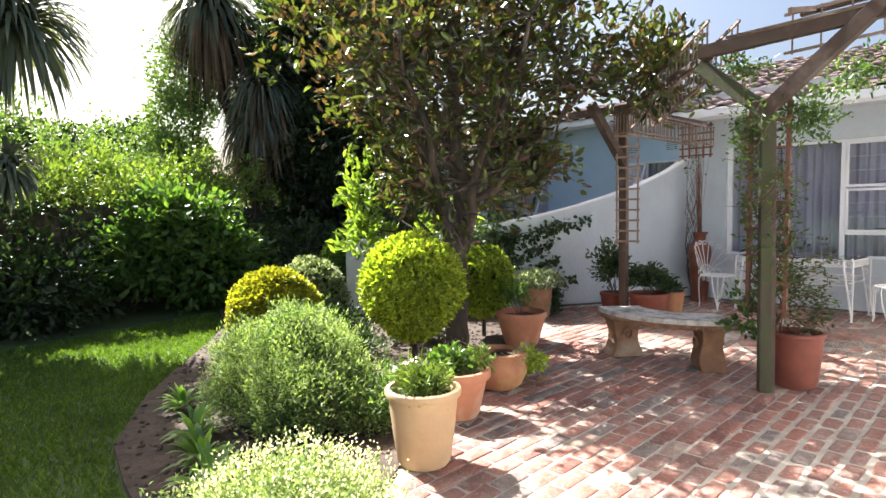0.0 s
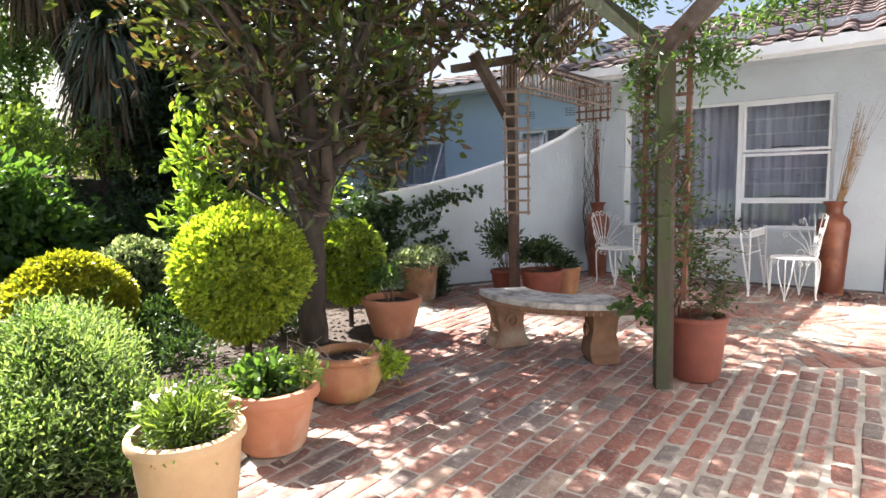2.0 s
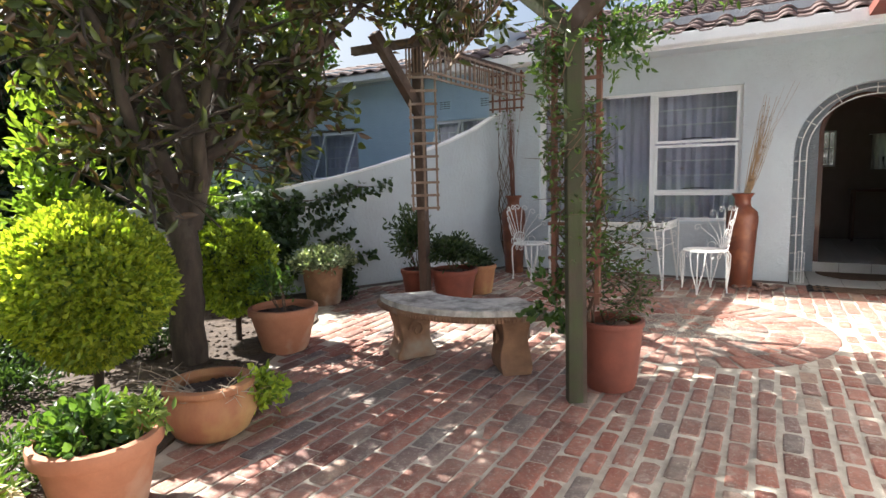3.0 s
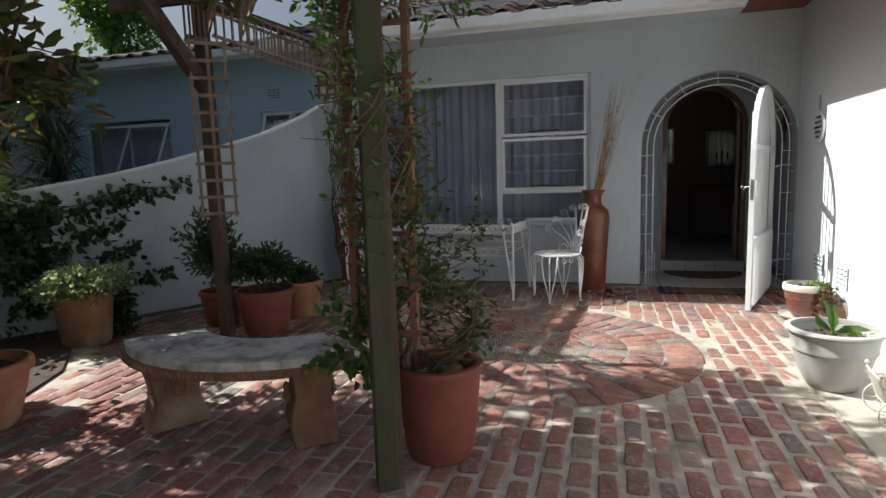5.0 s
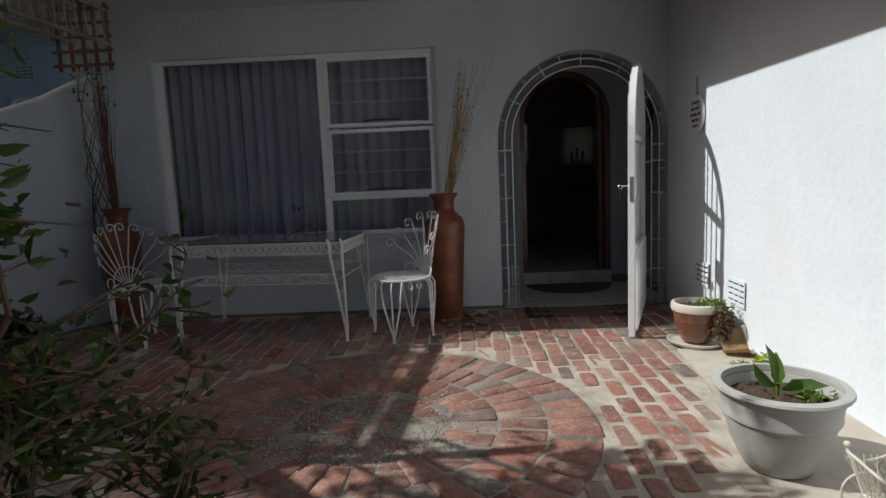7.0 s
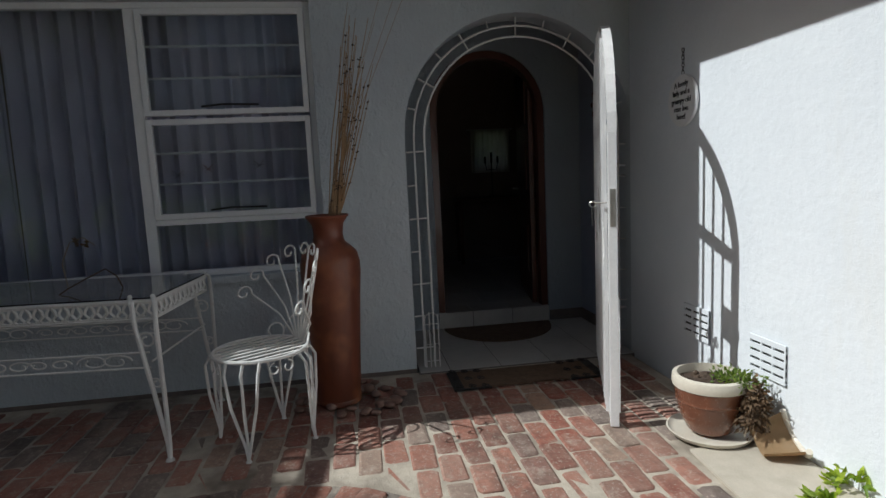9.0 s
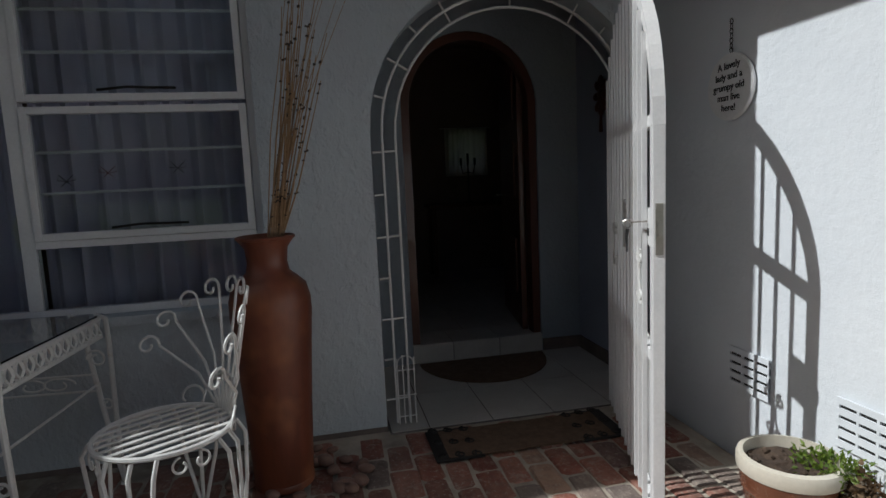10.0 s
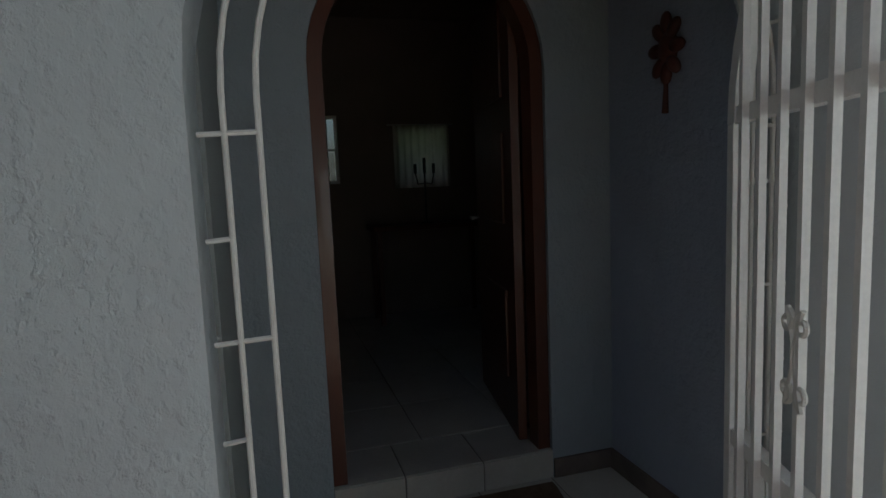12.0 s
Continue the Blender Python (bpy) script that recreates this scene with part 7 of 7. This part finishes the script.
# bright young shoots low on the garden side
sh_p, sh_d = [], []
for c, r, n in (((-0.15, 1.35, 1.55), (0.32, 0.3, 0.6), 46), ((-0.35, 1.1, 1.25), (0.35, 0.3, 0.35), 40), ((0.5, 0.6, 1.25), (0.4, 0.3, 0.22), 30)):
    P, D = ball_points(n, c, r, 0.3, shell=0.6)
    sh_p.append(P)
    sh_d.append(D)
P, D = tufts(np.concatenate(sh_p), np.concatenate(sh_d) + np.array([0, 0, 0.8]), 7, 0.035)
leaves("young_foliage", P, D, 0.12, 0.045, L_MAGF, mg, "bright young green leaves")
bm = bmesh.new()
for e in ((-0.15, 1.35, 1.7), (-0.3, 1.2, 1.3), (0.4, 0.6, 1.3), (-0.1, 1.3, 2.0)):
    limb(bm, (0.08, 0.1, 0.95), e, 0.02, 0.006, 0, 5, rnd, 6)
part("low_branch", bm, M_BARK, mg)


def cordyline(name, label, at, trunks, heads, n, L, W, droop=2.6, dead=True):
    """A palm-like plant: bare trunks with heads of long hanging sword leaves."""
    t = thing(name, label, "palm", at)
    bm = bmesh.new()
    for a, b, r in trunks:
        limb(bm, a, b, r, r * 0.7, 0, 6, rnd, 9)
    part("trunk", bm, M_BARK, t)
    for c, s in heads:
        k = int(n * s)
        d = unit(RNG.normal(size=(k, 3)) + np.array([0, 0, 0.55]))
        V, F = strap_arrays(np.asarray(c) + d * 0.05, d, L * s, W, droop, 6)
        mesh_from("crown", V, F, L_STRAP, t)
        if dead:
            k2 = int(k * 0.7)
            d = unit(RNG.normal(size=(k2, 3)) * np.array([1, 1, 0.3]) + np.array([0, 0, -0.7]))
            V, F = strap_arrays(np.asarray(c) + np.array([0, 0, -0.08]) + RNG.normal(size=(k2, 3)) * np.array([0.05, 0.05, 0.25 * s]), d, L * s * 1.25, W, 3.2, 6)
            mesh_from("dead_skirt", V, F, L_DEAD, t, "brown hanging dead leaves")
    return t


cordyline("cabbage_palm", "tall sword-leaved palm with a brown skirt of dead leaves", (6.05, 11.2, 0), [((0, 0, 0), (0, 0, 3.9), 0.17), ((0, 0, 1), (-0.9, 0.4, 5.2), 0.12), ((0.1, 0, 1.3), (0.8, 0.5, 5.2), 0.1)],
          [((0, 0, 3.9), 1.0), ((-0.9, 0.4, 5.5), 1.0), ((0.8, 0.5, 5.0), 0.9), ((-0.1, 0, 3.1), 0.85)], 420, 1.35, 0.05)
# The two highest heads and their trunks are unseen, added to shade the lawn.
cordyline("cabbage_palm", "sword-leaved palm at the side of the garden, unseen high heads added for shade", (0.85, 8.4, 0), [((0, 0, 0), (0.05, 0.0, 2.6), 0.15), ((0.05, 0, 2.2), (0.6, 0.1, 3.6), 0.1), ((0, 0, 2.2), (-0.5, 0.3, 3.9), 0.1), ((0.05, 0, 2.4), (0.2, 0.2, 6.0), 0.09), ((-0.3, 0.1, 3.2), (-0.5, 0, 5.3), 0.07)],
          [((0.55, 0.1, 3.7), 1.0), ((-0.1, 0.2, 4.1), 1.0), ((-0.7, 0.3, 3.9), 1.0), ((0.35, -0.3, 1.95), 0.42), ((-0.5, 0, 5.3), 0.9), ((0.2, 0.2, 6.0), 0.9)], 380, 1.15, 0.05, 2.2, False)
cordyline("yucca", "spiky dark green yucca in front of the pale blue wall", (7.75, 6.35, 0), [((0, 0, 0), (0.02, 0, 1.9), 0.07)], [((0.02, 0, 2.05), 0.62), ((0.02, 0, 1.65), 0.6), ((0.02, 0, 1.3), 0.55)], 300, 0.85, 0.035, 0.7, False)


def crown_tree(name, label, at, H, blobs, leaf, ll, lw, n, trunk_r=0.14, core=None):
    t = thing(name, label, "tree", at)
    bm = bmesh.new()
    limb(bm, (0, 0, 0), (0, 0, H * 0.5), trunk_r, trunk_r * 0.6, 0, 6, rnd)
    for c, r in blobs:
        limb(bm, (0, 0, H * 0.3), (c[0], c[1], c[2]), trunk_r * 0.5, 0.02, 0, 5, rnd, 7)
    part("trunk", bm, M_BARK, t)
    Ps, Ds = [], []
    for c, r in blobs:
        P, D = ball_points(int(n * r[0] * r[2]), c, r, 0.28, freq=2.5, shell=0.3)
        Ps.append(P)
        Ds.append(D)
    P, D = tufts(np.concatenate(Ps), np.concatenate(Ds), 9, 0.1)
    leaves("crown", P, D, ll, lw, leaf, t)
    return t


# The high blobs are out of view, added to cast shade on the patio.
crown_tree("dark_tree", "dense dark green tree behind the blue-walled wing, unseen top added for patio shade", (8.2, 11.2, 0), 7.5, [((0, 0, 7.0), (1.9, 1.5, 1.8)), ((-0.7, 0, 4.8), (1.7, 1.4, 1.7)), ((0.9, 0, 5.0), (1.5, 1.3, 1.9)), ((-0.6, -0.3, 2.6), (1.6, 1.2, 1.5)), ((0.6, 0, 2.4), (1.5, 1.2, 1.5)), ((0.1, 0, 8.4), (1.2, 1.0, 1.0)), ((-0.3, 0, 9.2), (1.2, 1.0, 0.8)), ((0.8, 0, 9.0), (1.0, 1.0, 0.8)), ((-1.1, 0, 8.8), (0.7, 0.9, 0.7)), ((-0.9, 0.2, 9.8), (1.1, 0.9, 0.75)), ((0.4, 0.1, 9.9), (1.1, 0.9, 0.7))], L_DARK, 0.15, 0.08, 620)
crown_tree("light_tree", "slender tree with fresh light-green leaves beside the palm", (5.0, 12.2, 0), 6.0, [((0, 0, 4.4), (0.75, 0.7, 1.0)), ((-0.35, 0, 3.2), (0.6, 0.5, 0.9)), ((0.4, 0, 5.4), (0.7, 0.6, 0.8)), ((-0.2, 0, 2.3), (0.6, 0.5, 0.7))], L_FRESH, 0.09, 0.045, 620, 0.06)
crown_tree("far_tree", "tree with grey-green foliage far behind the hedge", (1.0, 24, 0), 5.5, [((0, 0, 3.8), (3.2, 1.6, 1.5)), ((3.2, 0, 3.2), (2.6, 1.6, 1.3)), ((-3.2, 0, 3.8), (2.8, 1.6, 1.8)), ((6.5, 0, 3.4), (2.6, 1.6, 1.5))], L_HEDGE, 0.2, 0.12, 130, 0.2)
crown_tree("far_tree", "leafy tree rising behind the roof of the blue wing", (17.9, 15.4, 0), 8.0, [((0, 0, 7.0), (1.1, 1.1, 1.2)), ((0.7, 0, 6.0), (1.0, 1.0, 1.0))], L_MID, 0.16, 0.09, 260, 0.2)


# hedge and shrubs along the back
def hedge(name, label, pts, h, w, leaf_top, leaf_side, n):
    t = thing(name, label, "hedge", (pts[0][0], pts[0][1], 0))
    o = np.array([pts[0][0], pts[0][1], 0])
    P, D, T = [], [], []
    for (x0, y0), (x1, y1) in zip(pts, pts[1:]):
        L = math.hypot(x1 - x0, y1 - y0)
        m = int(n * L)
        s = RNG.uniform(0, 1, m)
        a = RNG.uniform(-0.15, math.pi + 0.15, m)
        dx, dy = (x1 - x0) / L, (y1 - y0) / L
        nx, ny = dy, -dx
        ca, sa2 = np.cos(a), np.sin(a)
        ca = np.sign(ca) * np.abs(ca) ** 0.5
        sa2 = np.clip(np.abs(sa2), 0, 1) ** 0.6
        bumpy = 1 + 0.10 * np.sin(s * L * 3.1 + x0) + 0.08 * np.sin(s * L * 7.3) + RNG.normal(0, 0.06, m)
        off = ca * w / 2 * bumpy
        z = RNG.uniform(0, 1, m)
        z = np.where(np.abs(ca) > 0.8, z * h * 0.95, h * bumpy * (0.55 + 0.45 * sa2))
        P.append(np.stack([x0 + dx * L * s + nx * off, y0 + dy * L * s + ny * off, z], 1))
        D.append(np.stack([nx * ca, ny * ca, np.where(np.abs(ca) > 0.8, 0.15, 1.0)], 1))
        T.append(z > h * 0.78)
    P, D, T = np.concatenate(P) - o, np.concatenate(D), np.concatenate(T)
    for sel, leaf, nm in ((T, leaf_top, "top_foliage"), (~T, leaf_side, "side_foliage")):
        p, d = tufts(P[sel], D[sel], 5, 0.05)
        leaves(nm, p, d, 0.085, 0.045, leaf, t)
    bm = bmesh.new()
    for (x0, y0), (x1, y1) in zip(pts, pts[1:]):
        L = math.hypot(x1 - x0, y1 - y0)
        for k in range(max(int(L / 0.5), 1)):
            f = k / max(int(L / 0.5), 1)
            x, y = x0 + (x1 - x0) * f - o[0], y0 + (y1 - y0) * f - o[1]
            limb(bm, (x, y, 0), (x + rnd.uniform(-.2, .2), y + rnd.uniform(-.2, .2), h * 0.9), 0.025, 0.01, 0, 3, rnd, 5)
            beam(bm, (x - 0.25, y, h * 0.4), (x + 0.25, y, h * 0.4), w * 0.5, h * 0.7, 0)
    part("wood", bm, M_BARK, t, "", "stuff")
    return t


# Sun on the top and shade on the sides are put into the leaf colours.
hedge("hedge", "tall hedge beyond the lawn, sunlit top and shaded sides coloured into its leaves", [(-7, 9.2), (-3, 9.2), (0, 9.3), (2.2, 9.7), (4.2, 10.5), (6.2, 11.6), (9.5, 12.8)], 2.05, 1.5, L_SUNNY, L_HEDGE, 520)
hedge("back_hedge", "taller sunlit light green bushes behind the hedge", [(-7, 10.8), (-1, 10.8), (2.5, 11.6), (5, 13.5)], 2.75, 1.8, L_FRESH, L_FRESH, 260)
crown_tree("broadleaf_shrub", "leafy shrub with large fresh green leaves in front of the hedge", (3.3, 8.9, 0), 1.5, [((0, 0, 1.2), (0.75, 0.6, 0.6)), ((0.4, -0.2, 0.7), (0.8, 0.6, 0.6)), ((-0.5, 0, 0.8), (0.5, 0.5, 0.5))], L_MID, 0.13, 0.075, 900, 0.03)
crown_tree("dark_shrub", "dark shaded shrub hanging over the edge of the lawn", (0.2, 8.3, 0), 1.2, [((0, 0, 0.8), (0.9, 0.6, 0.7)), ((1.2, 0.1, 0.55), (0.8, 0.5, 0.5)), ((-1.2, 0.0, 0.8), (0.9, 0.6, 0.8))], L_DARK, 0.12, 0.05, 500, 0.03)
crown_tree("dark_shrub", "dark shrubby undergrowth under the palm behind the tree", (5.6, 8.8, 0), 1.2, [((0, 0, 0.6), (1.2, 0.8, 0.7)), ((1.8, -0.6, 0.8), (1.2, 0.8, 0.9)), ((2.6, -2.0, 0.6), (1.0, 0.8, 0.7))], L_DARK, 0.1, 0.05, 420, 0.03)

# ---- paving, last ----
PB, PL = 0.115, 0.238


def brick_arrays(cx, cy, ang, lx, ly, zt, rng, taper=0.0):
    """Worn paving bricks with knocked-off corners: a top, a chamfer and short sides."""
    n = len(cx)
    ca, sa_ = np.cos(ang)[:, None], np.sin(ang)[:, None]
    cut = rng.uniform(0.004, 0.016, (n, 4))
    wear = rng.normal(0, 0.0026, (2, n, 8))

    def ring(inset, z):
        hx_, hy_ = lx[:, None] / 2 - inset, ly[:, None] / 2 - inset
        x = np.concatenate([-hx_ + cut[:, :1], hx_ - cut[:, 1:2], hx_, hx_, hx_ - cut[:, 2:3], -hx_ + cut[:, 3:], -hx_, -hx_], 1) + wear[0]
        y = np.concatenate([-hy_, -hy_, -hy_ + cut[:, 1:2], hy_ - cut[:, 2:3], hy_, hy_, hy_ - cut[:, 3:], -hy_ + cut[:, :1]], 1) + wear[1]
        y = y * (1 + np.reshape(taper, (-1, 1)) * x / (lx[:, None] / 2))
        return np.stack([cx[:, None] + x * ca - y * sa_, cy[:, None] + x * sa_ + y * ca, z[:, None] + rng.normal(0, 0.0009, (n, 8))], 2)
    V = np.concatenate([ring(-0.001, zt - 0.022), ring(0.001, zt - 0.005), ring(0.008, zt)], 1)
    q = []
    for k in (0, 8):
        for i in range(8):
            j = (i + 1) % 8
            q.append((k + i, k + j, k + 8 + j, k + 8 + i))
    q += [(16, 17, 18, 19), (16, 19, 20, 23), (20, 21, 22, 23)]
    F = (np.arange(n)[:, None, None] * 24 + np.array(q)[None]).reshape(-1, 4)
    return V.reshape(-1, 3), F


MC = (6.75, 0.90)
rng = np.random.default_rng(21)
rowsB = []
for j in range(-11, 48):
    yc = j * PB + 0.04
    if yc < -1.36:
        continue
    off = (j % 2) * PL / 2 + rng.normal(0, 0.012)
    for i in range(-14, 40):
        xc = i * PL + off
        if xc < -3.0 or xc > FX - 0.11:
            continue
        if yc > edge_y(xc) + 0.02 and xc < 6.0:
            continue
        if xc >= 5.6 and yc > np.interp(xc, [5.6, 6.2, 7.0, 7.4, 7.9, 8.35, 8.75, 9.1], [4.1, 4.4, 4.55, 4.36, 4.1, 3.88, 3.68, 3.45]) - 0.05:
            continue
        if xc < 7.9 and yc < np.interp(xc, [-4, 5.2, 6.2, 7.2, 7.75, 7.9], [-0.66, -0.66, -0.66, -0.87, -0.93, -1.3]):
            continue
        if xc > 8.98 and -1.44 < yc < 0.05:
            continue
        d = math.hypot(xc - MC[0], yc - MC[1])
        if d < 1.16:
            continue
        tight = yc > 1.0 + 0.08 * (xc - 3) or xc > 7.6
        lx = PL - (rng.uniform(0.008, 0.018) if tight else rng.uniform(0.022, 0.048))
        ly = PB - (rng.uniform(0.008, 0.016) if tight else rng.uniform(0.020, 0.035))
        rowsB.append((xc, yc, rng.normal(0, 0.02), lx, ly, rng.normal(-0.001, 0.003) - (0.004 if d < 1.26 else 0), 0.0))
# rings of the round pattern
for r0, cnt, L_ in ((0.105, 7, 0.13), (0.295, 15, 0.205), (0.53, 28, 0.228), (0.77, 42, 0.234), (1.01, 56, 0.236)):
    broken = r0 < 0.4
    for k in range(cnt):
        a = 2 * math.pi * (k + 0.5 * (cnt % 5)) / cnt + rng.normal(0, 0.05 if broken else 0.010)
        if broken and rng.random() < 0.12:
            continue
        rowsB.append((MC[0] + r0 * math.cos(a), MC[1] + r0 * math.sin(a), a + rng.normal(0, 0.12 if broken else 0.03), L_ * rng.uniform(0.62 if broken else 0.95, 1.02), 2 * math.pi * r0 / cnt * rng.uniform(0.72 if broken else 0.86, 0.95), rng.normal(-0.003 if broken else 0.001, 0.003), min(L_ / 2 / r0, 0.6)))
B = np.array(rowsB)
near = np.argsort(np.abs(B[:, 1] - 0.15) + np.where((B[:, 0] > 3.2) & (B[:, 0] < 9.1) & (B[:, 6] == 0), 0, 10))
single = near[:300]
rest = np.setdiff1d(np.arange(len(B)), single)
V, F = brick_arrays(B[rest, 0], B[rest, 1], B[rest, 2], B[rest, 3], B[rest, 4], B[rest, 5], rng, B[rest, 6])
mesh_from("bricks", V, F, M_BRICK, patio, "", "stuff")
shapes = []
for k in range(10):
    w_ = rng.uniform(0.078, 0.096)
    V, F = brick_arrays(np.zeros(1), np.zeros(1), np.zeros(1), np.array([0.2]), np.array([w_]), np.zeros(1), rng)
    me = bpy.data.meshes.new("brick")
    me.from_pydata(V.tolist(), [], F.tolist())
    me.materials.append(M_BRICK1)
    shapes.append(me)
for k in single:
    x, y, a, lx, ly, z, _ = B[k]
    ob = new("brick", shapes[int(rng.integers(10))])
    ob.parent = patio
    ob.matrix_basis = pose(x, y, z, 0, 0, math.degrees(a)) @ Matrix.Diagonal((lx / 0.2, ly / 0.087, 1, 1))

# crumbled mortar and grit in the middle of the round
n = 2600
gr, ga = 0.56 * np.sqrt(rng.uniform(0, 1, n)), rng.uniform(0, 6.283, n)
size = rng.uniform(0.002, 0.0065, (n, 1))
V = (np.stack([MC[0] + gr * np.cos(ga), MC[1] + gr * np.sin(ga), rng.uniform(-0.004, 0.0, n)], 1)[:, None, :] + octa[None] * size[:, None, :] * rng.uniform(0.6, 1.4, (n, 6, 3))).reshape(-1, 3)
F = np.concatenate([np.arange(n)[:, None] * 6 + np.array([f]) for f in ((0, 1, 4), (1, 2, 4), (2, 3, 4), (3, 0, 4), (1, 0, 5), (2, 1, 5), (3, 2, 5), (0, 3, 5))], 0)
mesh_from("grit", V, F, M_CONCRETE, None, "", "stuff")

# porch tiles and threshold
def tile(parent, lo, hi, mat=M_FLOORTILE):
    bm = a_box(lo, hi, None, 0.0015)
    return part("tile", bm, mat, parent)


pf = [o for o in scene.objects if o.name.startswith("porch_floor")][0]
ys = [0.045, -0.15, -0.48, -0.81, -1.14, -1.425]
xsT = [9.06, 9.525, 9.99]
for a, b in zip(ys, ys[1:]):
    for k, x0 in enumerate((9.06, 9.53)):
        x1 = 9.526 if k == 0 else 10.078
        tile(pf, (x0, b + 0.003, -0.002), (x1, a - 0.003, 0.003))
fi = [o for o in scene.objects if o.name.startswith("floor_inside")][0]
for a, b in ((-0.232, -0.505), (-0.511, -0.834), (-0.840, -1.148)):
    tile(fi, (10.074, b, 0.004), (10.0825, a, 0.123))
    tile(fi, (10.084, b, 0.1195), (10.38, a, 0.126))
for i in range(8):
    for j in range(10):
        tile(fi, (10.386 + i * 0.45, -2.9 + j * 0.45, 0.1195), (10.83 + i * 0.45, -2.456 + j * 0.45, 0.126))
